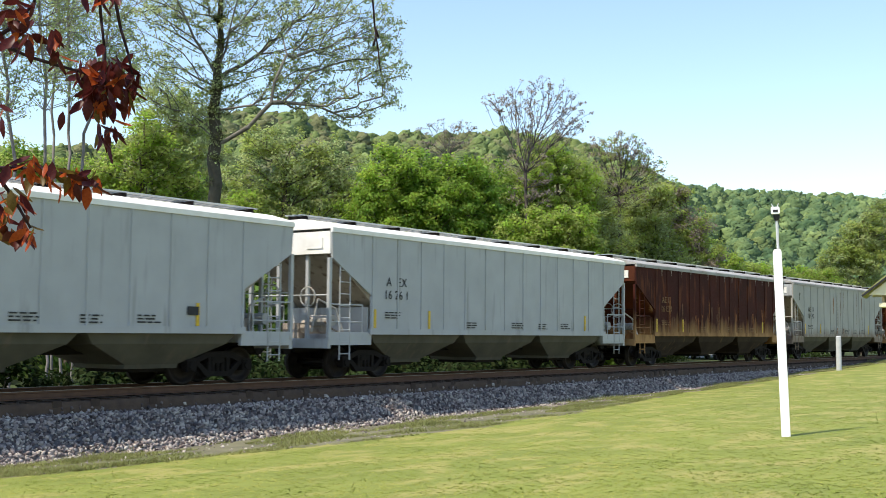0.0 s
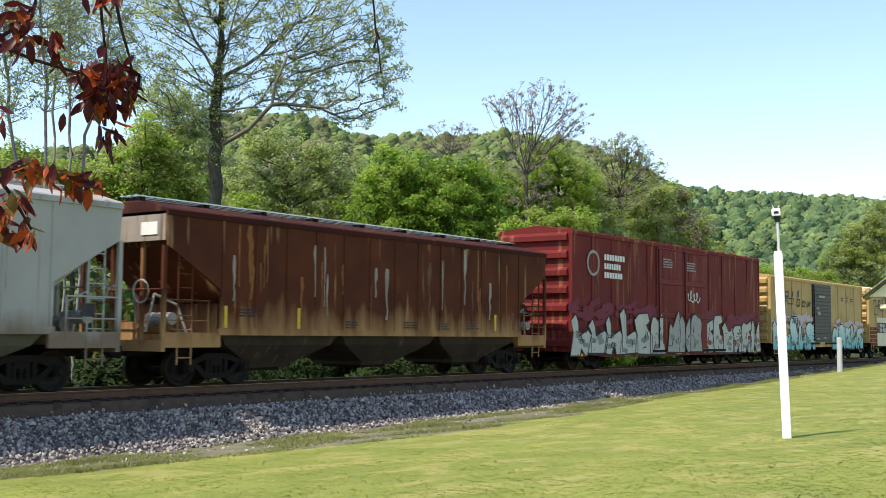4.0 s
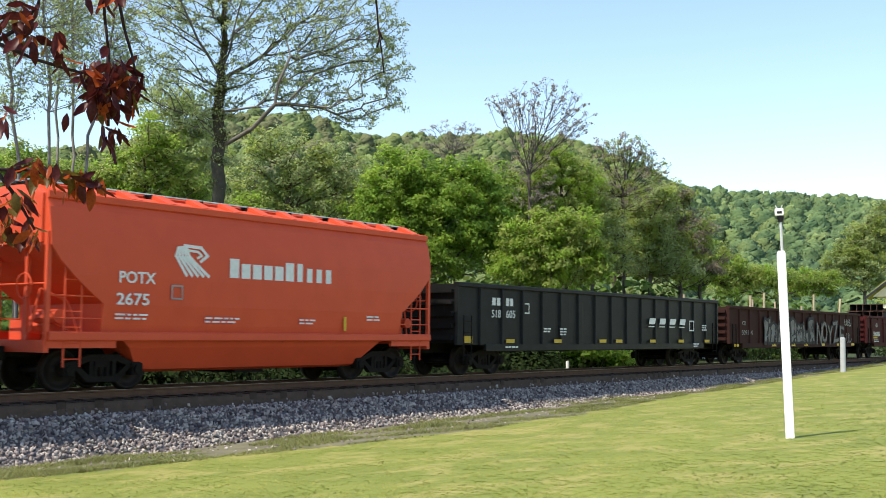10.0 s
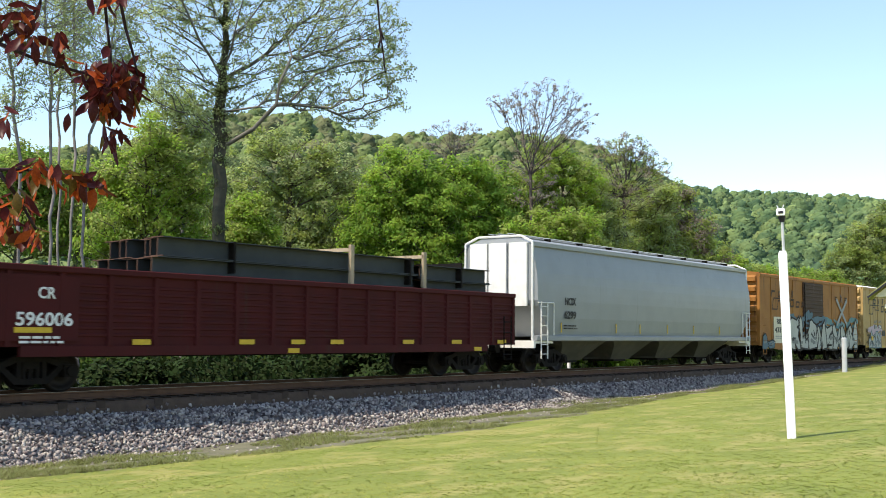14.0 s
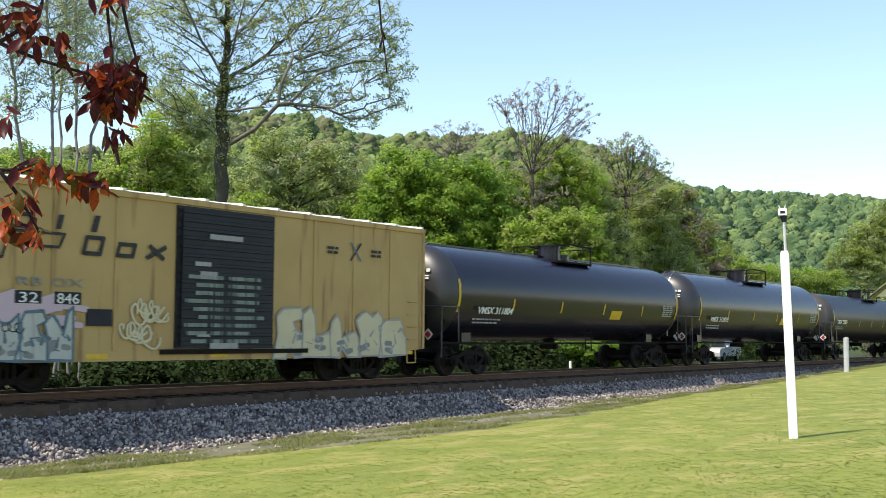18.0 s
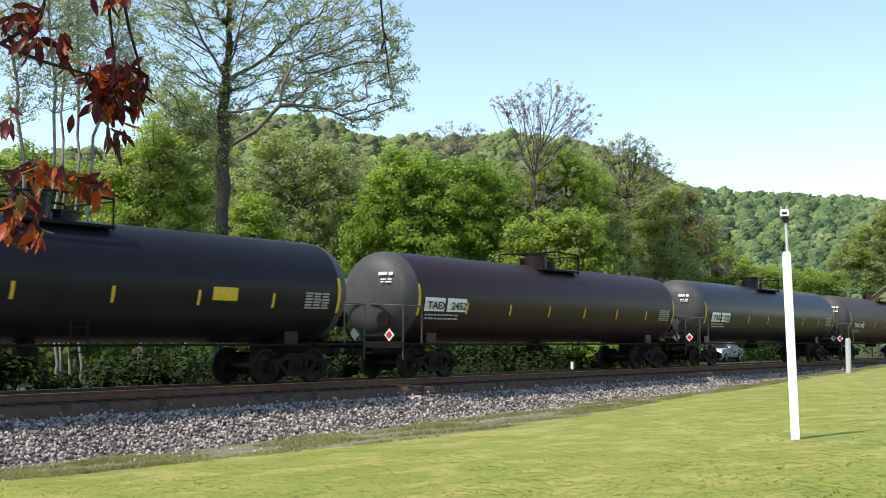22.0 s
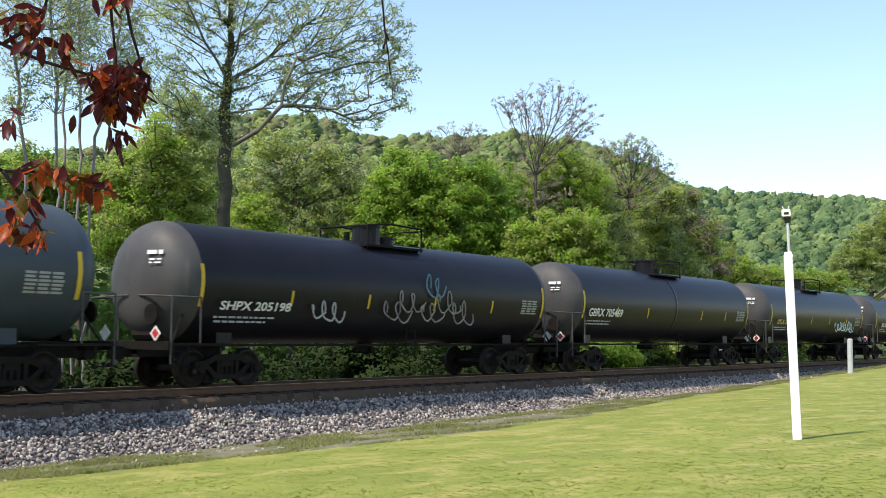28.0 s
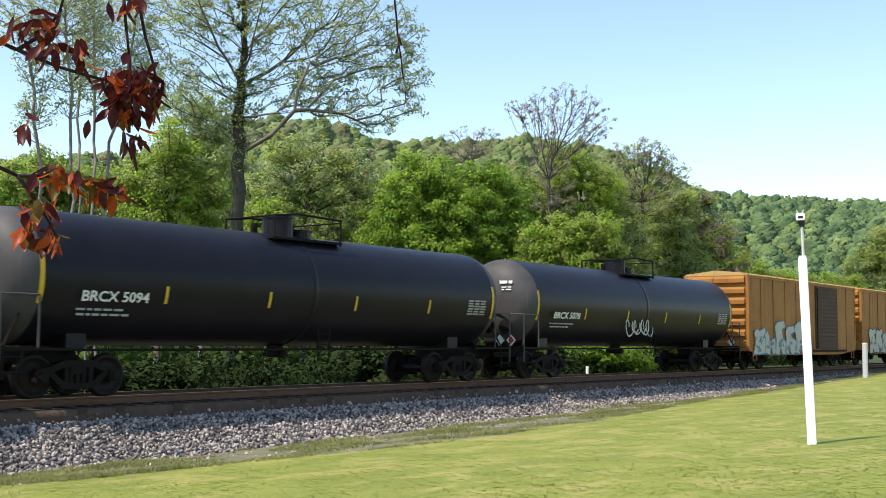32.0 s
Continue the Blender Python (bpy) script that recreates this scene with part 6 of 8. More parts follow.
M["rustbrown"] = mat("red_brown_rust_run", (0.16, 0.05, 0.028), (0.10, 0.03, 0.02), rough=0.85, scale=5, spec=0.1)
M["bluedark"] = mat("dark_blue_grey_paint", (0.018, 0.024, 0.03), (0.028, 0.035, 0.042), rough=0.5, scale=2)
M["gshade"] = mat("grey_shadow_spray", (0.22, 0.23, 0.22), (0.14, 0.15, 0.145), rough=0.8, scale=4)
M["brickdoor2"] = mat("rust_brown_door_paint", (0.065, 0.035, 0.022), (0.045, 0.026, 0.018), rough=0.7, scale=1.4, streak=(0.10, 0.07, 0.05), cut=0.62)
M["gteal2"] = mat("blue_green_spray", (0.10, 0.20, 0.22), (0.16, 0.26, 0.27), rough=0.7, scale=1.5)
M["gblue2"] = mat("pale_blue_spray", (0.10, 0.20, 0.28), (0.06, 0.12, 0.17), rough=0.7, scale=2)
M["gcream2"] = mat("chalky_yellow_spray", (0.52, 0.47, 0.31), (0.44, 0.39, 0.25), rough=0.7, scale=2)
train()


# ---- grass ----
def blades(name, xy, h, material, label, seed, lean=0.5, per=4, width=0.012):
    """Tufts of grass: per blades at every place."""
    rs = np.random.RandomState(seed)
    n = len(xy)
    g = np.array([bumpy(a, b) for a, b in xy])
    base = np.repeat(np.column_stack([xy, g]), per, 0)
    m = n * per
    base[:, :2] += rs.normal(0, 0.025, (m, 2))
    a = rs.uniform(0, math.tau, m)
    hh = np.repeat(np.broadcast_to(h, (n,)), per) * rs.uniform(0.6, 1.2, m)
    over = hh * lean * rs.uniform(0.45, 1, m)
    tip = base + np.column_stack([np.cos(a) * over, np.sin(a) * over, hh])
    side = np.column_stack([-np.sin(a), np.cos(a), np.zeros(m)]) * width
    v = np.stack([base - side, base + side, tip], 1).reshape(-1, 3)
    soup(name, v, np.arange(3 * m).reshape(-1, 3), material, label, "grass")


def grass():
    M["blade"] = mat("sunlit_grass_blades", (0.33, 0.32, 0.085), (0.25, 0.268, 0.06), rough=0.8, scale=0.3, island=0.12, bump=0, spec=0.05)
    M["blade2"] = mat("green_grass_blades", (0.235, 0.265, 0.056), (0.19, 0.225, 0.046), rough=0.8, scale=0.3, island=0.15, bump=0, spec=0.05)
    M["blade3"] = mat("dark_green_grass_blades", (0.185, 0.225, 0.045), (0.155, 0.195, 0.04), rough=0.8, scale=0.3, island=0.15, bump=0, spec=0.05)
    M["weed"] = mat("rough_verge_grass", (0.235, 0.245, 0.085), (0.13, 0.15, 0.055), rough=0.7, scale=0.9, trans=0.35, island=0.35, bump=0)
    rs = np.random.RandomState(11)
    n = 52000
    r = 10.0 + 38 * rs.uniform(size=n) ** 1.7
    a = np.radians(rs.uniform(11, 62, n))
    xy = np.column_stack([r * np.cos(a), r * np.sin(a)])
    edge = np.interp(xy[:, 0], (8, 13, 21, 28, 40, 60, 90), (17.4, 16.9, 15.3, 16.0, 18.2, 18.9, 19.3))
    xy = xy[xy[:, 1] < edge + 0.15]
    nz = np.array([noise.noise((p[0] * 0.8, p[1] * 0.9, 7.0)) for p in xy])
    tone = nz + 0.35 * rs.normal(size=len(xy)) - 0.45 * np.clip((27 - np.degrees(np.arctan2(xy[:, 1], xy[:, 0]))) / 9, 0, 1)
    for name, pick, label in (("blade", tone > 0.12, "sunlit yellow-green mown grass"), ("blade2", (tone <= 0.12) & (tone > -0.3), "short green mown grass"), ("blade3", tone <= -0.3, "darker green clumps in the mown grass")):
        blades("lawn_grass", xy[pick], 0.012 + 0.008 * np.clip(-nz[pick], 0, 1), name, label, 31, lean=4.5, per=4, width=0.010)
    n = 30000
    x = 6 + 70 * rs.uniform(size=n) ** 1.3
    lo = np.interp(x, (8, 13, 21, 28, 40, 60, 90), (17.4, 16.9, 15.3, 16.0, 18.2, 18.9, 19.3)) - 0.2
    hi = np.array([toe_y(v) for v in x]) + 0.12
    y = lo + (hi - lo) * rs.uniform(size=n)
    xy = np.column_stack([x, y])
    nz = np.array([noise.noise((p[0] * 0.45, p[1] * 1.1, 3.0)) for p in xy])
    k = nz > -0.05
    blades("verge_grass", xy[k], 0.05 + 0.13 * np.clip(nz[k], 0, 1), "weed", "rough pale grass along the foot of the ballast", 13, lean=1.6, per=5, width=0.007)


# ---- posts ----
def post():
    p = tagged(new("garden_post"), "tall square white post carrying a small white box on a rod", "post")
    x, y = 20.08, 7.08
    z = bumpy(x, y)
    p.matrix_basis = pose(x, y, z - 0.03, -1.8, -0.6, 0) @ pose(0, 0, 0, 0, 0, 22) @ Matrix.Scale(1.069, 4)
    H = 3.12
    bm = B()
    box(bm, -0.070, 0.070, -0.070, 0.070, 0, H)
    bmesh.ops.bevel(bm, geom=bm.edges[:], offset=0.010, segments=2, affect="EDGES")
    part("shaft", bm, "postwhite", p)
    part("cap", box(B(), -0.06, 0.06, -0.06, 0.06, H, H + 0.03, ch=0.012), "postwhite", p)
    part("rod", rod(B(), (0.02, -0.02, H + 0.02), (0.02, -0.02, H + 0.58), 0.024, seg=8), "postgrey", p)
    hd = part("sensor_box", box(B(), -0.06, 0.06, -0.07, 0.07, H + 0.63, H + 0.75, ch=0.015), "postwhite", p, "small white box")
    part("opening", box(B(), -0.068, -0.055, -0.04, 0.04, H + 0.66, H + 0.70), "plastic", hd)
    part("collar", rod(B(), (0.02, -0.02, H + 0.52), (0.02, -0.02, H + 0.62), 0.035, 0.065, seg=8), "plastic", p)
    part("vane", plate(B(), [(0.04, H + 0.46), (0.12, H + 0.42), (0.13, H + 0.56), (0.07, H + 0.60)], -0.05, -0.03), "plastic", p)
    for s in (-1, 1):
        part("prong", rod(B(), (0, s * 0.03, H + 0.75), (0, s * 0.06, H + 0.81), 0.009, seg=5), "postgrey", p)
    q = tagged(new("marker_post"), "short pale grey pipe marker beside the ballast", "marker post")
    x, y = 60.6, 18.5
    z = ground_z(x, y) - 0.05
    h = EYE.z - z
    q.matrix_basis = pose(x, y, z)
    part("pipe", rod(B(), (0, 0, 0), (0, 0, h - 0.04), 0.138, seg=14), "postgrey", q)
    part("pipe_cap", rod(B(), (0, 0, h - 0.04), (0, 0, h + 0.01), 0.144, 0.09, seg=14), "postgrey", q)
    w = tagged(new("line_marker"), "small white lineside marker beyond the rails", "marker post")
    x, y = 42.5, 24.6
    w.matrix_basis = pose(x, y, ground_z(x, y) - 0.05)
    part("stub", rod(B(), (0, 0, 0), (0, 0, 0.62), 0.07, seg=10), "postwhite", w)
    part("foot", rod(B(), (0, 0, 0), (0, 0, 0.14), 0.10, seg=10), "postgrey", w)


def bird_feeder():
    """A small roofed feeder on a pole at the lawn's edge."""
    f = tagged(new("bird_feeder"), "small roofed bird feeder with an olive roof and cream gable", "bird feeder")
    c = aimed(13.95, 1.9, 13.0)
    f.matrix_basis = pose(c.x, c.y, 0, 0, 0, 12)
    z = c.z
    part("pole", rod(B(), (0, 0, ground_z(c.x, c.y) - 0.05), (0, 0, z - 0.1), 0.03, seg=8), "steel", f)
    for s in (-1, 1):
        bm = B()
        loft(bm, [[(x, s * 0.03, z + 0.30), (x, s * 0.42, z - 0.02), (x, s * 0.42, z + 0.01), (x, s * 0.03, z + 0.335)] for x in (-0.32, 0.32)])
        bmesh.ops.recalc_face_normals(bm, faces=bm.faces)
        part("roof_slope", bm, "roofgreen", f)
        bm = plate(B(), [(-0.36, 0.0), (0.36, 0.0), (0.0, 0.29)], -0.012, 0.012)
        bm.transform(Matrix.Translation((s * 0.26, 0, z - 0.0)) @ Matrix.Rotation(math.pi / 2, 4, "Z"))
        part("gable", bm, "cream", f)
        part("barge_board", rail_run(B(), [(s * 0.33, -0.42, z - 0.01), (s * 0.33, 0, z + 0.32), (s * 0.33, 0.42, z - 0.01)], 0.014, seg=4), "plastic", f)
    part("tray", box(B(), -0.24, 0.24, -0.26, 0.26, z - 0.12, z - 0.08), "cream", f)
    for sx in (-1, 1):
        for sy in (-1, 1):
            part("corner_post", box(B(), sx * 0.2 - 0.012, sx * 0.2 + 0.012, sy * 0.22 - 0.012, sy * 0.22 + 0.012, z - 0.09, z + 0.12), "wood", f)


def parked_car():
    """A white saloon parked beyond the line."""
    x, y = 74.0, 31.2
    z = ground_z(x, y)
    c = tagged(new("parked_car"), "white saloon car parked beyond the railway", "car")
    c.matrix_basis = pose(x, y, z, 0, 0, 4)
    prof = [(-2.25, 0.35), (-2.30, 0.62), (-2.10, 0.86), (-1.15, 0.96), (-0.55, 1.40), (0.85, 1.42), (1.55, 1.02), (2.20, 0.92), (2.28, 0.6), (2.22, 0.35)]
    part("body", plate(B(), prof[:3] + [(-1.15, 0.94), (1.55, 0.98)] + prof[7:], -0.85, 0.85), "carwhite", c)
    part("cabin", loft(B(), [[(-1.15, s * 0.80, 0.94), (1.55, s * 0.80, 0.97), (0.85, s * 0.62, 1.42), (-0.55, s * 0.62, 1.40)] for s in (-1, 1)]), "carglass", c)
    part("roof", box(B(), -0.6, 0.9, -0.64, 0.64, 1.39, 1.45, ch=0.02), "carwhite", c)
    for px in (-1.4, 1.4):
        for s in (-1, 1):
            w = part("wheel", rod(B(), (px, s * 0.70, 0.31), (px, s * 0.88, 0.31), 0.31, seg=16), "plastic", c)
            part("rim", rod(B(), (px, s * 0.885, 0.31), (px, s * 0.89, 0.31), 0.2, seg=12), "bright", w)
    for s in (-1, 1):
        part("tail_light", box(B(), 2.2, 2.3, s * 0.62 - 0.14, s * 0.62 + 0.14, 0.72, 0.86), "red", c)
    part("side_mirror", box(B(), -0.95, -0.8, -1.0, -0.86, 0.98, 1.08), "carwhite", c)
    x, y = 80.5, 35.5
    h = tagged(new("garden_shed"), "small white boarded shed beyond the railway", "shed")
    h.matrix_basis = pose(x, y, ground_z(x, y))
    part("walls", box(B(), -1.6, 1.6, -1.3, 1.3, 0, 2.1), "postwhite", h)
    part("roof", plate(B(), [(-1.8, 2.05), (1.8, 2.05), (0, 2.9)], -1.5, 1.5), "steel", h)
    part("door", box(B(), -0.45, 0.45, -1.34, -1.29, 0, 1.9), "cream", h)


# ---- trees ----
def tubes(name, a, b, ra, rb, material, parent, label="", seg=5, kind="stuff"):
    """Tapered round pieces from the places a to the places b."""
    d = b - a
    d /= np.maximum(np.linalg.norm(d, axis=1), 1e-6)[:, None]
    up = np.where(np.abs(d[:, 2:3]) > 0.9, np.array([[1.0, 0, 0]]), np.array([[0, 0, 1.0]]))
    u = np.cross(d, up)
    u /= np.linalg.norm(u, axis=1)[:, None]
    w = np.cross(d, u)
    n = len(a)
    ang = np.arange(seg) * math.tau / seg
    ring = u[:, None] * np.cos(ang)[None, :, None] + w[:, None] * np.sin(ang)[None, :, None]
    v = np.concatenate([a[:, None] + ring * ra[:, None, None], b[:, None] + d[:, None] * rb[:, None, None] * 0.3 + ring * rb[:, None, None]], 1).reshape(-1, 3)
    k = np.arange(seg)
    f = np.stack([k, (k + 1) % seg, seg + (k + 1) % seg, seg + k], 1)
    ob = soup(name, v, (f[None] + 2 * seg * np.arange(n)[:, None, None]).reshape(-1, 4), material, label, parent=parent, kind=kind)
    ob.data.polygons.foreach_set("use_smooth", [True] * len(ob.data.polygons))
    return ob


def foliage(name, centres, heart, rad, count, size, material, seed, parent):
    """Leaf sprays round the twig ends, turned to the light and outwards."""
    rs = np.random.RandomState(seed)
    c = np.array(centres, float)
    wt = rs.uniform(0.4, 1.6, len(c))
    k = rs.choice(len(c), count, p=wt / wt.sum())
    off = rs.normal(size=(count, 3))
    off *= (rad * rs.uniform(0, 1, count) ** 0.5 / np.linalg.norm(off, axis=1))[:, None]
    off[:, 2] *= 0.62
    p = c[k] + off
    o = p - heart
    o /= np.linalg.norm(o, axis=1)[:, None]
    nrm = o * 0.45 + off / rad * 0.45 + np.array([0, 0, 0.5]) + rs.normal(0, 0.42, (count, 3))
    nrm /= np.linalg.norm(nrm, axis=1)[:, None]
    a = np.cross(nrm, rs.normal(size=(count, 3)))
    a /= np.linalg.norm(a, axis=1)[:, None]
    b = np.cross(nrm, a)
    s = size * rs.uniform(0.55, 1.45, count)[:, None]
    v = np.stack([p - a * s, p + b * s * 0.6, p + a * s, p - b * s * 0.6], 1).reshape(-1, 3)
    return soup(name, v, np.arange(4 * count).reshape(-1, 4), material, parent=parent, kind="part")


def grow(label, az, dist, stem, lobes, leaf, bark, seed, n, count, size, rad, r, tip, leaf2=None, limbs=None, ivy=0, steps=0.7, direct=0.5, arms=()):
    """A tree: a stem through the headings given, and limbs that reach for places spread through the lobes of its crown."""
    count, size, rad = int(count * 1.25), size * 0.8, rad * 1.12
    rs = np.random.RandomState(seed)
    base = aimed(az, 0, dist)
    base.z = ground_z(base.x, base.y)
    o = np.array(base)
    t = tagged(new("tree"), label, "tree")
    t.location = base

    def at(a, e):
        q = aimed(a, 0, dist)
        return np.array((q.x, q.y, EYE.z + dist * math.tan(radians(e)))) - o
    side = np.array((math.sin(radians(az)), -math.cos(radians(az)), 0))
    deep = np.array((math.cos(radians(az)), math.sin(radians(az)), 0))
    # the stem
    way = [np.array((0.0, 0, -0.2))] + [at(a, e) for a, e in stem]
    P, par, ln = [way[0]], [-1], [0.0]
    for p, q in zip(way, way[1:]):
        m = max(int(np.linalg.norm(q - p) / 0.8), 1)
        for i in range(m):
            x = p + (q - p) * (i + 1) / m + side * rs.normal(0, 0.05) + deep * rs.normal(0, 0.06)
            P.append(x)
            par.append(len(P) - 2)
            ln.append(ln[-1] + 0.35 * np.linalg.norm(P[-1] - P[-2]))
    trunk = len(P)
    # great limbs
    for arm in arms:
        way = [at(a, e) + deep * dd for a, e, dd in arm]
        i = int(np.argmin([np.linalg.norm(q - way[0]) for q in P[:trunk]]))
        for q in way:
            p = P[i]
            m = max(int(np.linalg.norm(q - p) / 0.8), 1)
            for j in range(m):
                P.append(p + (q - p) * (j + 1) / m + rs.normal(0, 0.07, 3))
                par.append(i)
                ln.append(ln[i] + 0.35 * np.linalg.norm(P[-1] - P[i]))
                i = len(P) - 1
    # places to reach
    c = [at(a, e) for a, e, w, h in lobes]
    w = np.array([(dist * math.tan(radians(q[2])), dist * math.tan(radians(q[3]))) for q in lobes])
    pick = rs.choice(len(lobes), n, p=w.prod(1) / w.prod(1).sum())
    d = rs.normal(size=(n, 3))
    d *= (rs.uniform(0, 1, n) ** 0.42 / np.linalg.norm(d, axis=1))[:, None]
    goal = np.array(c)[pick] + side * (d[:, :1] * w[pick, :1]) + deep * (d[:, 1:2] * w[pick, :1] * 0.85) + np.array((0, 0, 1.0)) * (d[:, 2:] * w[pick, 1:])
    goal = goal[goal[:, 2] > 0.25]
    st = np.array(P)
    near = np.linalg.norm(goal[:, None] - st[None], axis=2).min(1)
    tips = []
    cap = len(P) + 6 * n + 100
    Q = np.zeros((cap, 3))
    LN = np.zeros(cap)
    m = len(P)
    Q[:m], LN[:m] = st, ln
    low = 0.25 * st[trunk - 1, 2]
    for g in goal[np.argsort(near)]:
        v = g - Q[:m]
        dd = np.linalg.norm(v, axis=1)
        cost = dd + direct * LN[:m] + 1.6 * np.maximum(0.25 * dd - v[:, 2], 0) + 3.0 * (Q[:m, 2] < low)
        i = int(np.argmin(cost))
        a, gap = Q[i].copy(), dd[i]
        k = max(int(gap / steps), 1)
        bow = rs.normal(0, 0.07, 3) * gap + np.array((0, 0, -0.05 * gap))
        for j in range(k):
            u = (j + 1) / k
            Q[m] = a + (g - a) * u + bow * math.sin(math.pi * u) + rs.normal(0, 0.02, 3)
            LN[m] = LN[i] + gap / k
            par.append(i)
            i = m
            m += 1
        tips.append(m - 1)
    Q = Q[:m]
    load = np.zeros(m)
    load[tips] = 1
    for i in range(m - 1, 0, -1):
        load[max(par[i], 0)] += load[i]
    load = np.maximum(load, 1)
    R = tip * load ** (math.log(r / tip) / math.log(load.max()))
    pa = np.array(par)
    fine = tip * load ** min(math.log(r / tip) / math.log(load.max()), 0.39)
    R[trunk:] = fine[trunk:]
    R[:2] *= 1.2
    R[:trunk] = np.maximum(R[:trunk], r * np.linspace(1.0, 0.22, trunk))
    ii = np.arange(1, trunk)
    tubes("trunk", Q[pa[ii]], Q[ii], R[pa[ii]], R[ii], bark, t, seg=10, kind="part")
    ii = np.arange(trunk, m)
    tubes("branching", Q[pa[ii]], Q[ii], np.minimum(R[pa[ii]], R[ii] * 1.2), R[ii], limbs or bark, t, seg=4)
    heart = np.array(c).mean(0)
    ends = Q[tips]
    if leaf2:
        half = rs.uniform(size=len(ends)) < 0.55
        foliage("crown", ends[half], heart, rad, count // 2, size, leaf, seed, t)
        foliage("crown", ends[~half], heart, rad, count - count // 2, size, leaf2, seed + 50, t)
    else:
        foliage("crown", ends, heart, rad, count, size, leaf, seed, t)
    if ivy:
        k = rs.randint(1, trunk, 160)
        pts = Q[k] + rs.normal(0, 0.5, (160, 3)) * R[k][:, None]
        foliage("ivy", pts, Q[trunk // 2], r * 1.2, ivy, 0.06, "ivyleaf", seed + 3, t)
    return t


def shrub(az, dist, w, h, leaf, seed, label, count=5000, size=0.13, z=None):
    """A dense thicket: short stems and rounded uneven heaps of leaves."""
    rnd = random.Random(seed)
    a = radians(az)
    x, y = dist * math.cos(a), dist * math.sin(a)
    z = ground_z(x, y) if z is None else z
    t = tagged(new("shrub"), label, "shrub")
    t.location = (x, y, z)
    bm, c = B(), []
    for i in range(14):
        q = Vector((rnd.gauss(0, w * 0.3), rnd.gauss(0, w * 0.3), h * rnd.uniform(0.3, 0.85)))
        rod(bm, (q.x * 0.3, q.y * 0.3, -0.1), q, 0.03, 0.01, seg=4, cap=False)
        c.append(q)
    part("stem_frame", bm, "bark", t)
    foliage("foliage", c, np.array((0, 0, 0.0)), max(w * 0.28, 0.5), count, size, leaf, seed, t)
    return t


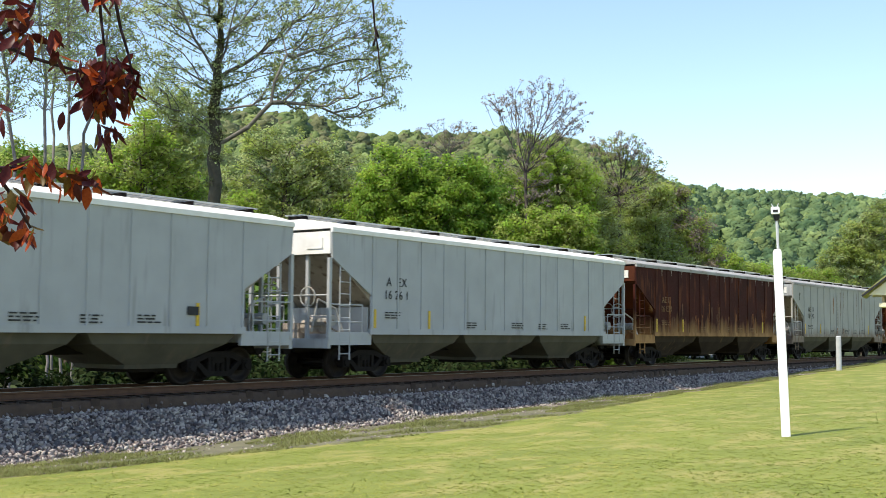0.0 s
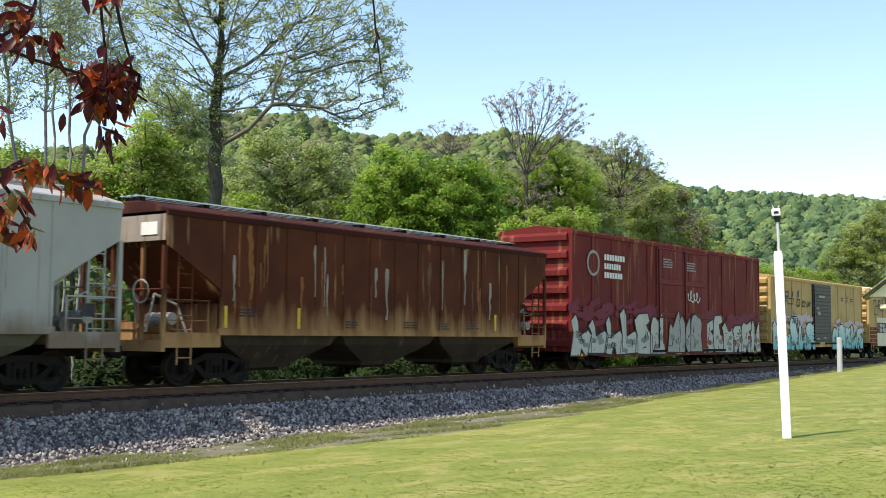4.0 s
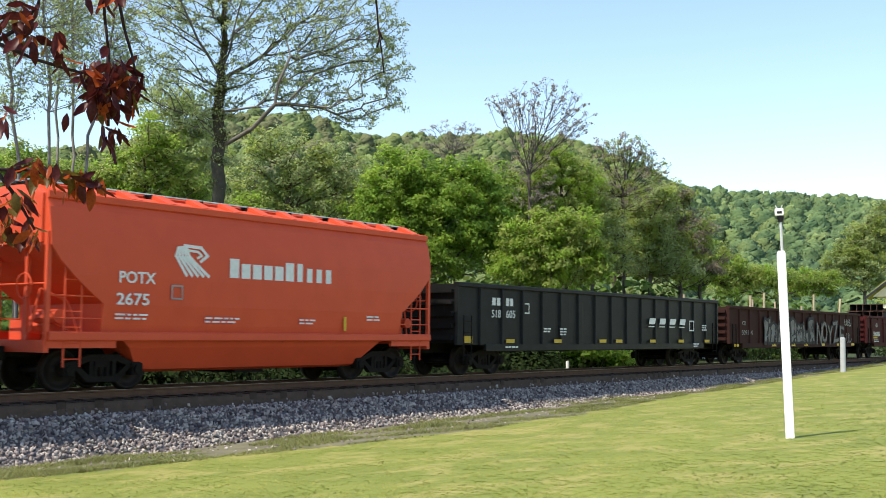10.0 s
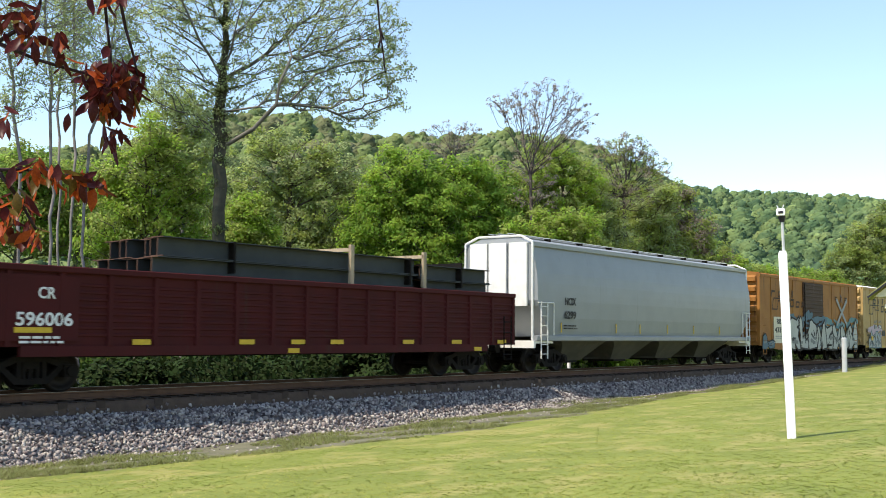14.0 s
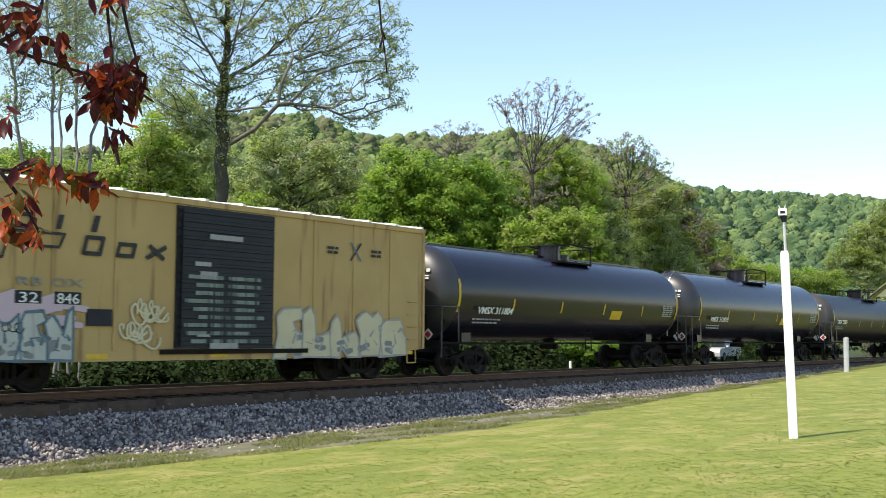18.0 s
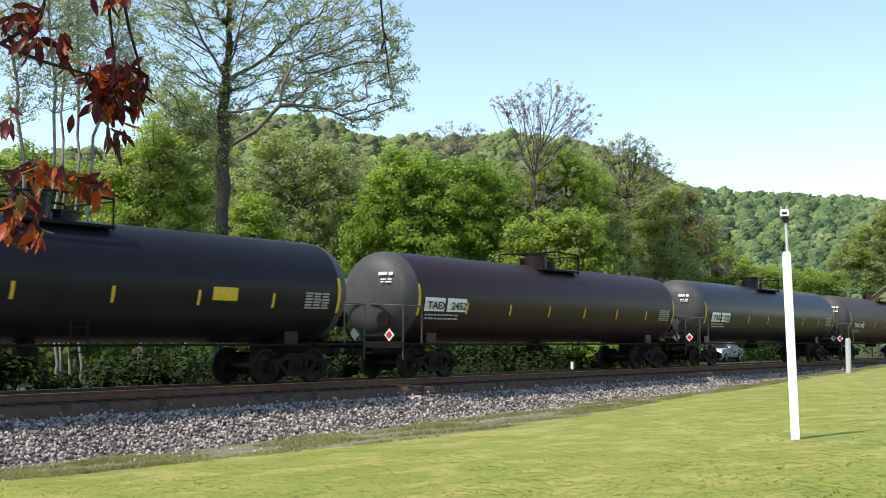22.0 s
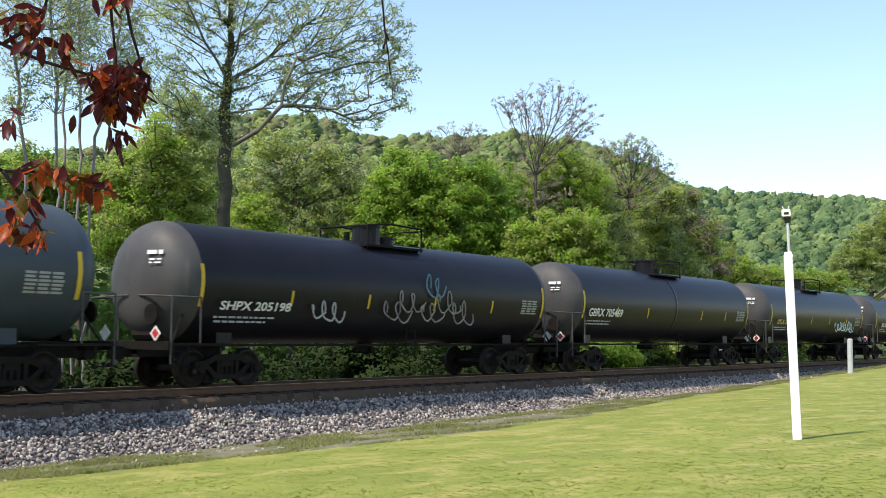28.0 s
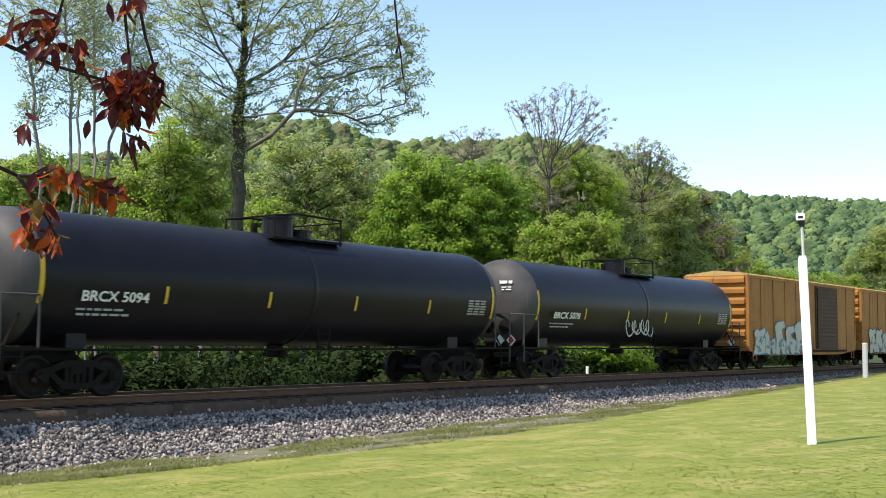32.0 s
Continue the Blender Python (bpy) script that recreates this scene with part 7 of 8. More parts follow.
def woods():
    # the pale-limbed giant and its neighbours behind the line
    grow("soft green tree in young leaf", 41.01, 70, ((41.03, 4.28), (41.06, 5.98),),
         ((41.34, 5.97, 1.70, 1.70), (40.22, 7.13, 1.43, 1.42), (42.17, 4.54, 1.69, 1.70), (40.46, 4.28, 1.70, 1.42), (42.78, 7.08, 1.41, 1.41)),
         leaf="leafsage", leaf2="leafbright", bark="bark", seed=61, n=380, count=14300, size=0.106, rad=0.5, r=0.12, tip=0.012)
    grow("soft green tree in young leaf", 33.32, 72, ((33.33, 4.35), (33.34, 6.05),),
         ((33.34, 6.34, 1.72, 1.70), (33.92, 7.76, 1.29, 1.13), (33.04, 4.35, 1.71, 1.42), (32.19, 6.05, 1.43, 1.42)),
         leaf="leafyellow", leaf2="leafdeep", bark="bark", seed=62, n=340, count=13400, size=0.106, rad=0.5, r=0.12, tip=0.012)
    grow("soft green tree in young leaf", 47.45, 66, ((47.49, 4.72), (47.52, 6.39),),
         ((47.25, 6.68, 1.65, 1.67), (47.84, 8.33, 1.24, 1.25), (48.04, 4.70, 1.63, 1.67), (46.38, 4.46, 1.38, 1.40)),
         leaf="leafyellow", leaf2="leafsage", bark="bark", seed=63, n=340, count=12600, size=0.101, rad=0.48, r=0.12, tip=0.012)
    grow("olive green tree in young leaf", 28.80, 74, ((28.79, 4.07), (28.79, 5.48),),
         ((28.79, 5.48, 1.69, 1.69), (29.07, 7.18, 1.27, 1.41), (27.95, 4.35, 1.69, 1.41), (29.92, 4.07, 1.41, 1.27)),
         leaf="leafyellow", leaf2="leafsage", bark="bark", seed=64, n=340, count=12600, size=0.111, rad=0.5, r=0.12, tip=0.012)
    grow("olive green tree in young leaf", 26.02, 80, ((26.01, 3.78), (26.00, 5.46),),
         ((26.00, 5.46, 1.39, 1.54), (25.44, 6.85, 1.11, 1.12), (26.28, 4.06, 1.39, 1.26), (24.63, 3.49, 1.38, 0.98)),
         leaf="leafsage", leaf2="leafyellow", bark="bark", seed=65, n=320, count=11800, size=0.117, rad=0.5, r=0.12, tip=0.012)
    grow("tall half-leafed tree with pale limbs and an ivy-dark trunk", 47.75, 45.5, ((47.61, 7.23), (47.70, 10.83), (47.49, 14.13), (47.43, 17.40), (47.6, 20.5)),
         ((47.5, 17.4, 3.9, 3.6), (44.3, 15.6, 3.3, 3.0), (41.6, 14.2, 2.5, 2.6), (50.4, 15.6, 2.6, 3.0), (50.3, 12.4, 1.9, 1.5), (44.2, 12.3, 2.5, 1.6), (47.4, 12.6, 1.5, 1.8), (48.9, 10.8, 1.5, 1.0), (41.9, 11.4, 2.0, 1.0), (47.6, 9.3, 0.7, 1.7), (39.6, 13.6, 1.3, 1.5), (41.0, 17.3, 2.6, 2.0), (39.2, 15.2, 1.1, 1.1), (40.6, 10.9, 1.2, 0.7), (38.9, 13.4, 1.2, 1.5), (39.0, 11.9, 0.9, 0.9), (47.5, 11.5, 0.9, 1.4)),
         leaf="leafsage", leaf2="leafpale", bark="ivybark", limbs="limbbark", seed=3, n=1850, count=33000, size=0.064, rad=0.26, r=0.25, tip=0.0085, ivy=7000, steps=0.6, direct=0.34,
         arms=(((47.4, 9.3, 0), (46.2, 9.9, -1.0), (45.04, 10.8, -2.0), (44.9, 11.9, -2.2), (44.5, 13.2, -2.0)), ((47.6, 12.2, 0), (46.2, 13.6, 1.0), (44.6, 15.0, 2.0), (43.2, 16.6, 2.4)), ((47.6, 12.6, 0), (48.8, 14.2, -1.0), (49.9, 16.4, -2.0), (50.6, 18.6, -2.5)),
               ((47.6, 11.6, 0), (48.6, 12.4, 1.5), (49.8, 12.8, 2.5)), ((47.6, 13.0, 0), (46.9, 15.0, -2.0), (46.2, 17.4, -3.2), (45.6, 19.6, -3.8)), ((45.04, 10.8, -2.0), (43.4, 11.3, -2.6), (41.8, 11.3, -3.0))))
    grow("slim pale-stemmed tree just coming into leaf", 55.32, 42, ((55.52, 7.71), (55.75, 11.69), (56.22, 15.58), (56.37, 17.62),),
         ((55.78, 14.06, 2.03, 2.33), (56.62, 16.05, 2.27, 1.78), (55.45, 11.98, 1.53, 1.58), (54.79, 15.72, 1.55, 1.80)),
         leaf="leafsage", bark="palebark", seed=5, n=620, count=4200, size=0.06, rad=0.24, r=0.055, tip=0.008)
    grow("slim pale-stemmed tree just coming into leaf", 54.11, 43, ((54.04, 6.97), (53.81, 9.42), (53.11, 12.43), (52.81, 15.90),),
         ((53.16, 14.29, 1.58, 2.10), (52.55, 16.19, 1.59, 1.56), (52.06, 13.04, 1.33, 1.60), (53.35, 11.87, 1.05, 1.33)),
         leaf="leafsage", bark="palebark", seed=6, n=560, count=4440, size=0.06, rad=0.24, r=0.055, tip=0.008)
    grow("slim pale-stemmed tree just coming into leaf", 54.68, 46, ((54.60, 6.40), (54.59, 9.37), (54.66, 14.16), (54.72, 17.28),),
         ((54.64, 14.95, 1.17, 1.82), (54.68, 12.31, 1.04, 1.58), (54.71, 17.03, 1.30, 1.28)),
         leaf="leafsage", bark="palebark", seed=7, n=380, count=2280, size=0.06, rad=0.24, r=0.055, tip=0.008)
    grow("slim pale-stemmed tree just coming into leaf", 56.91, 42, ((57.01, 6.82), (57.33, 10.25), (57.72, 14.14), (57.93, 16.93),),
         ((57.56, 13.89, 1.25, 2.31), (58.61, 15.07, 1.48, 2.02), (56.97, 11.33, 1.00, 1.57), (57.68, 10.22, 0.75, 1.31)),
         leaf="leafsage", bark="palebark", seed=18, n=440, count=2520, size=0.06, rad=0.24, r=0.06, tip=0.008)
    grow("slim pale-stemmed tree just coming into leaf", 55.03, 47, ((55.18, 6.92), (55.40, 10.39), (55.21, 14.11), (55.16, 17.24),),
         ((55.00, 14.13, 1.03, 2.08), (55.47, 16.43, 1.29, 1.53)),
         leaf="leafsage", bark="palebark", seed=20, n=300, count=1560, size=0.06, rad=0.24, r=0.05, tip=0.008)
    grow("yellow-green leafy roadside tree", 54.3, 62, ((54.3, 4.6), (54.4, 6.6),),
         ((54.3, 7.0, 1.9, 1.5), (55.6, 6.2, 1.6, 1.5), (53.2, 6.3, 1.6, 1.6), (57.6, 7.0, 1.6, 1.4), (56.4, 7.6, 1.2, 1.0)),
         leaf="leafyellow", leaf2="leafbright", bark="bark", seed=30, n=360, count=14000, size=0.111, rad=0.5, r=0.14, tip=0.012)
    grow("dense tree in fresh yellow-green leaf", 51.24, 50, ((51.25, 5.17), (51.16, 7.92),),
         ((51.08, 6.83, 2.25, 2.61), (52.23, 5.13, 1.96, 2.19), (49.68, 4.94, 2.01, 2.08), (51.01, 9.30, 1.34, 1.50), (52.69, 7.31, 1.18, 1.36), (49.18, 6.90, 1.22, 1.52), (50.03, 8.25, 1.21, 1.37), (52.85, 3.88, 1.56, 1.09), (48.84, 3.85, 1.62, 1.11)),
         leaf="leafbright", leaf2="leafyellow", bark="bark", seed=8, n=620, count=19500, size=0.101, rad=0.42, r=0.16, tip=0.012)
    grow("pale sage-green tree in young leaf", 49.23, 58, ((49.37, 5.78), (49.73, 9.09),),
         ((49.83, 10.73, 2.03, 1.77), (50.60, 9.05, 1.61, 1.37), (48.83, 9.40, 1.50, 1.65), (49.19, 7.17, 1.36, 1.66)),
         leaf="leafsage", leaf2="leafyellow", bark="palebark", seed=28, n=420, count=16000, size=0.09, rad=0.4, r=0.13, tip=0.011)
    grow("yellow-green leafy roadside tree", 56.93, 58, ((57.00, 4.96), (56.81, 6.83),),
         ((56.84, 7.63, 1.74, 1.33), (57.81, 6.78, 1.47, 1.59), (55.79, 6.62, 1.26, 1.61), (56.24, 4.99, 2.24, 1.61), (58.50, 5.42, 1.46, 2.11), (54.45, 5.05, 1.54, 1.89)),
         leaf="leafyellow", leaf2="leafdeep", bark="bark", seed=29, n=420, count=18500, size=0.111, rad=0.5, r=0.14, tip=0.012)
    grow("pale sage-green tree in young leaf", 44.25, 62, ((44.22, 5.35), (44.15, 8.17),),
         ((44.50, 8.44, 2.24, 1.96), (45.85, 5.88, 1.80, 2.52), (42.91, 6.51, 1.97, 2.54), (41.95, 8.51, 1.42, 1.41), (43.86, 4.51, 2.51, 1.69), (45.36, 9.54, 1.40, 0.84), (41.08, 7.40, 1.14, 1.70), (46.36, 3.62, 1.38, 1.12), (41.60, 4.55, 1.41, 1.70)),
         leaf="leafsage", leaf2="leafyellow", bark="bark", seed=9, n=760, count=25000, size=0.101, rad=0.42, r=0.18, tip=0.012)
    grow("small bright green tree in young leaf", 46.06, 54, ((46.09, 4.19), (46.12, 5.31),),
         ((46.12, 5.31, 1.25, 1.68), (46.78, 4.17, 0.96, 1.40), (45.26, 4.20, 1.11, 1.27)),
         leaf="leafbright", leaf2="leafyellow", bark="bark", seed=19, n=240, count=10100, size=0.095, rad=0.4, r=0.08, tip=0.011)
    grow("broad bright green tree in full leaf", 37.45, 60, ((37.47, 4.60), (37.58, 7.16),),
         ((38.22, 7.44, 2.43, 1.84), (39.62, 5.43, 2.13, 2.13), (36.20, 6.32, 2.58, 1.99), (34.48, 7.04, 1.72, 1.42), (33.90, 4.91, 1.72, 1.71), (37.04, 4.32, 3.14, 1.71), (40.46, 4.00, 1.42, 1.42), (38.81, 8.85, 1.15, 0.71), (35.35, 8.32, 1.29, 0.85)),
         leaf="leafbright", leaf2="leafdeep", bark="bark", seed=10, n=1000, count=47000, size=0.111, rad=0.46, r=0.2, tip=0.012)
    grow("tall open tree with mauve-brown buds", 31.90, 68, ((31.96, 5.77), (32.03, 8.04),),
         ((31.92, 11.56, 1.44, 1.25), (30.63, 11.97, 1.29, 0.97), (29.78, 11.26, 1.14, 0.84), (32.93, 11.42, 1.30, 0.98), (31.35, 10.29, 1.72, 1.12), (29.63, 10.28, 1.00, 0.62), (33.65, 11.57, 0.81, 0.62), (31.91, 8.89, 1.29, 1.41), (31.63, 7.19, 1.43, 1.13)),
         leaf="bud", bark="bark", limbs="duskbark", seed=11, n=420, count=4200, size=0.075, rad=0.2, r=0.1, tip=0.009, direct=0.85)
    grow("open tree top with dark budding twigs", 35.74, 84, ((35.77, 6.04), (35.93, 8.88),),
         ((35.94, 10.44, 1.10, 0.39), (36.95, 10.29, 0.63, 0.28), (35.08, 10.30, 0.63, 0.39), (35.94, 9.45, 1.44, 0.56)),
         leaf="bud", bark="bark", limbs="duskbark", seed=33, n=110, count=900, size=0.08, rad=0.22, r=0.09, tip=0.01, direct=0.8)
    grow("open green tree in young leaf", 30.20, 72, ((30.26, 4.92), (30.35, 7.47),),
         ((30.49, 8.03, 1.57, 1.55), (31.91, 7.19, 1.43, 1.70), (29.07, 7.46, 1.27, 1.41), (30.20, 6.05, 1.99, 1.41), (31.34, 9.17, 1.00, 0.99)),
         leaf="leafyellow", leaf2="leafbright", bark="bark", seed=34, n=420, count=16000, size=0.106, rad=0.42, r=0.14, tip=0.013)
    grow("bright yellow-green leafy tree", 31.19, 58, ((31.19, 3.50), (31.20, 4.64),),
         ((31.62, 4.92, 1.85, 1.42), (29.92, 5.20, 1.70, 1.42), (32.47, 3.50, 1.71, 1.14), (30.63, 3.50, 2.27, 1.28), (28.80, 3.79, 1.27, 1.27)),
         leaf="leafbright", leaf2="leafyellow", bark="bark", seed=12, n=460, count=22700, size=0.106, rad=0.42, r=0.13, tip=0.012)
    grow("thin brownish tree in bud", 27.24, 76, ((27.28, 4.91), (27.33, 6.88),),
         ((27.66, 8.85, 1.27, 0.78), (26.54, 8.97, 0.98, 0.84), (25.70, 8.26, 0.84, 0.61), (28.50, 9.36, 0.71, 0.56), (27.09, 9.54, 0.98, 0.78), (26.82, 7.43, 1.68, 1.12), (28.08, 7.45, 1.13, 1.12)),
         leaf="bud", leaf2="leafyellow", bark="bark", limbs="duskbark", seed=13, n=420, count=6500, size=0.08, rad=0.26, r=0.11, tip=0.01, direct=0.8)
    grow("olive-brown tree in young leaf", 27.68, 82, ((27.73, 4.07), (27.81, 6.32),),
         ((27.95, 6.60, 1.69, 1.69), (26.55, 6.03, 1.54, 1.68), (27.67, 4.35, 1.97, 1.55), (29.07, 5.48, 1.13, 1.41), (25.73, 4.34, 1.39, 1.40)),
         leaf="leafyellow", leaf2="leafsage", bark="bark", seed=35, n=430, count=17600, size=0.122, rad=0.5, r=0.16, tip=0.014)
    grow("olive-brown tree in young leaf", 24.51, 84, ((24.49, 4.05), (24.48, 5.72),),
         ((25.17, 6.01, 1.25, 1.40), (23.94, 5.16, 1.37, 1.25), (24.63, 4.05, 1.65, 1.40), (26.01, 3.78, 1.39, 1.12), (23.00, 3.76, 0.95, 0.97), (24.61, 6.98, 0.83, 0.84)),
         leaf="leafyellow", leaf2="bud", bark="bark", seed=14, n=420, count=18500, size=0.122, rad=0.5, r=0.15, tip=0.014)
    grow("yellow-green tree in young leaf", 23.56, 90, ((23.54, 3.49), (23.53, 4.32),),
         ((23.40, 4.04, 1.23, 1.11), (22.19, 3.20, 1.21, 0.83), (24.09, 3.07, 1.37, 0.84), (20.73, 2.92, 0.80, 0.60)),
         leaf="leafyellow", leaf2="leafbright", bark="bark", seed=36, n=260, count=10900, size=0.127, rad=0.5, r=0.12, tip=0.014)
    grow("soft pale olive rounded tree", 15.98, 110, ((15.95, 3.42), (15.93, 4.48),),
         ((16.43, 4.36, 1.02, 0.94), (15.54, 4.74, 1.13, 1.33), (16.96, 3.43, 1.02, 0.94), (15.70, 3.15, 1.52, 1.07), (14.42, 5.25, 1.12, 1.59)),
         leaf="leafyellow", leaf2="leafsage", bark="bark", seed=37, n=380, count=20200, size=0.133, rad=0.55, r=0.16, tip=0.015)
    grow("bright yellow-green leafy tree", 19.96, 100, ((19.95, 2.37), (19.94, 3.19),),
         ((20.60, 2.92, 1.06, 0.69), (19.03, 2.64, 1.57, 0.76), (17.74, 2.63, 1.03, 0.68), (21.93, 2.37, 1.35, 0.55)),
         leaf="leafbright", leaf2="leafyellow", bark="bark", seed=38, n=240, count=10900, size=0.127, rad=0.5, r=0.12, tip=0.014)
    # The shrubs in the under colour carry tree shade in their leaves.
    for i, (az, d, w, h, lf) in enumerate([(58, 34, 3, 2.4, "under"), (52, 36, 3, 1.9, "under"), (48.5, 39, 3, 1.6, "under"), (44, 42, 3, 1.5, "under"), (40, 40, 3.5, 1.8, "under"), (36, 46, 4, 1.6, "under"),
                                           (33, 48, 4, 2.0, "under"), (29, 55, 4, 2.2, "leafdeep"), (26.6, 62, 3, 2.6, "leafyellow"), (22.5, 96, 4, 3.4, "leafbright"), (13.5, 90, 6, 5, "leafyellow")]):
        shrub(az, d, w, h, lf, 40 + i, "thicket of green leaves beyond the line", count=6000, size=0.07 + d * 0.0007)


def canopy(name, az0, az1, r0, r1, n, size, material, label, seed, per=150, spray=0.115, ymin=0.0, ymax=1e4, heart=True):
    """Many tree crowns over the hillside, each a heap of leaf sprays."""
    rs = np.random.RandomState(seed)
    C = []
    while len(C) < n:
        a = math.radians(rs.uniform(az0, az1))
        r = r0 + (r1 - r0) * rs.uniform() ** 0.8
        x, y = r * math.cos(a), r * math.sin(a)
        if y < ymin or y > ymax or (ymin and r < 79 and 0.370 < a < 0.428):
            continue
        k = size * rs.uniform(0.6, 1.35)
        C.append((x, y, ground_z(x, y) + k * rs.uniform(-0.7, 0.2), k))
    C = np.array(C)
    if heart:
        # a lumpy dome under the sprays of each crown
        k, rings = 10, (-0.25, 0.2, 0.55, 0.85)
        dome = np.array([(math.cos(i * math.tau / k + j) * math.cos(e * 1.5), math.sin(i * math.tau / k + j) * math.cos(e * 1.5), math.sin(e * 1.5)) for j, e in enumerate(rings) for i in range(k)] + [(0, 0, 1.0)])
        f = [(j * k + i, j * k + (i + 1) % k, (j + 1) * k + (i + 1) % k, (j + 1) * k + i) for j in range(3) for i in range(k)]
        tri = [(q[0], q[1], q[2]) for q in f] + [(q[0], q[2], q[3]) for q in f] + [(3 * k + i, 3 * k + (i + 1) % k, 4 * k) for i in range(k)]
        w = dome[None] * (1 + rs.uniform(-0.22, 0.22, (n, len(dome), 1))) * C[:, 3][:, None, None] * np.array([0.94, 0.94, 1.08])
        w = w + C[:, None, :3] + np.array([0, 0, 0.75]) * C[:, 3][:, None, None]
        ob = soup(name, w.reshape(-1, 3), (np.array(tri)[None] + len(dome) * np.arange(n)[:, None, None]).reshape(-1, 3), material, label, "woodland")
        ob.data.polygons.foreach_set("use_smooth", [True] * len(ob.data.polygons))
    m = n * per
    d = rs.normal(size=(m, 3))
    d[:, 2] = np.abs(d[:, 2]) * 0.9 - 0.15
    d /= np.linalg.norm(d, axis=1)[:, None]
    s = np.repeat(C[:, 3], per)
    c = np.repeat(C[:, :3], per, 0)
    p = c + d * (s * rs.uniform(0.8, 1.1, m))[:, None] * np.array([1, 1, 1.15]) + np.column_stack([np.zeros(m), np.zeros(m), s * 0.75])
    t = d + rs.normal(0, 0.3, (m, 3))
    a = np.cross(t, rs.normal(size=(m, 3)))
    a /= np.linalg.norm(a, axis=1)[:, None]
    b = np.cross(t, a)
    b /= np.linalg.norm(b, axis=1)[:, None]
    k = (s * spray * rs.uniform(0.6, 1.3, m))[:, None]
    v = np.stack([p - a * k, p - b * k * 0.8, p + a * k, p + b * k * 0.8], 1).reshape(-1, 3)
    soup(name, v, np.arange(4 * m).reshape(-1, 4), material, label, "woodland")


def red_branches():
    """Twigs of a copper-leaved tree that hang in from above, near the camera."""
    t = tagged(new("copper_leaved_branch"), "hanging twigs of a copper-red leaved tree", "branch")
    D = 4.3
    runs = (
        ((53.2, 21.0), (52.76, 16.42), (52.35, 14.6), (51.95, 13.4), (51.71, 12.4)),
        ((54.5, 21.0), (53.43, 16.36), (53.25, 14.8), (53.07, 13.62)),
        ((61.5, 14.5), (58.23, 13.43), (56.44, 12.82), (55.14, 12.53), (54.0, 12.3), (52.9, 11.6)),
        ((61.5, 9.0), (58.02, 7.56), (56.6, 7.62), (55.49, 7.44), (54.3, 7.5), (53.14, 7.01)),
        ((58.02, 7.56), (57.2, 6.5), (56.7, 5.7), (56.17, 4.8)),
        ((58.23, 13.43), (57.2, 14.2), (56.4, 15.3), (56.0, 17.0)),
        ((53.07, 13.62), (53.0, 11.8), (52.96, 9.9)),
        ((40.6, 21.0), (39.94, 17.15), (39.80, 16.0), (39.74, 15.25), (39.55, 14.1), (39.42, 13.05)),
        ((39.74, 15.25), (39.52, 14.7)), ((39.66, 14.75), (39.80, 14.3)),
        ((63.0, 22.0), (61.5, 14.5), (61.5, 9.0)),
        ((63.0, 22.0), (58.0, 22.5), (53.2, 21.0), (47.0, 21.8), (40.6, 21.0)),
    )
    rnd = random.Random(12)
    for run in runs:
        bm = B()
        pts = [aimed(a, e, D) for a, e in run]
        for i, (p, q) in enumerate(zip(pts, pts[1:])):
            k = (1 - 0.6 * i / len(pts)) * (0.55 if run[-1][0] < 40.4 else 0.9)
            rod(bm, p, q, 0.0085 * k, 0.0075 * k, seg=6, cap=True)
        part("twig", bm, "redtwig", t, smooth=True)
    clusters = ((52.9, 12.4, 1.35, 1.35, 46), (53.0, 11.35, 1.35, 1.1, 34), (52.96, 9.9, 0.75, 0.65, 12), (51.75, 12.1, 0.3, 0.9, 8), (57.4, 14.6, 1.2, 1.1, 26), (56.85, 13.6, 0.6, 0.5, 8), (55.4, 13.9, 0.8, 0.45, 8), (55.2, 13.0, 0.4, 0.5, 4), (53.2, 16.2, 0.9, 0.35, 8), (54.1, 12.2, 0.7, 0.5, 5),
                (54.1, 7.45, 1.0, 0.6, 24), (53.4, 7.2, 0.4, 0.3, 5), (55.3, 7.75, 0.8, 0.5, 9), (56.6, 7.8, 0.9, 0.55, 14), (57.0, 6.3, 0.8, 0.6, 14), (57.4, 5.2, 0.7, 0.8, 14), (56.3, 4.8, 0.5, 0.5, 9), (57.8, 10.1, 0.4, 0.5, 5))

    def leaf():
        bm = B()
        out = [(0, 0), (0.25, 0.16), (0.55, 0.20), (0.82, 0.10), (1.0, 0.0)]
        mid = [bm.verts.new((x, 0, -0.10 * math.sin(x * 3))) for x, w in out]
        for s in (-1, 1):
            e = [bm.verts.new((x, s * w, 0.07 - 0.10 * math.sin(x * 3))) if 0 < i < 4 else mid[i] for i, (x, w) in enumerate(out)]
            for i in range(4):
                f = [mid[i], mid[i + 1], e[i + 1], e[i]]
                f = [v for k, v in enumerate(f) if v not in f[:k]]
                bm.faces.new(f if s > 0 else f[::-1])
        return bm
    for name in ("leafred", "leaforange", "leafolive"):
        shared(name + "_leaf", leaf, name, True)
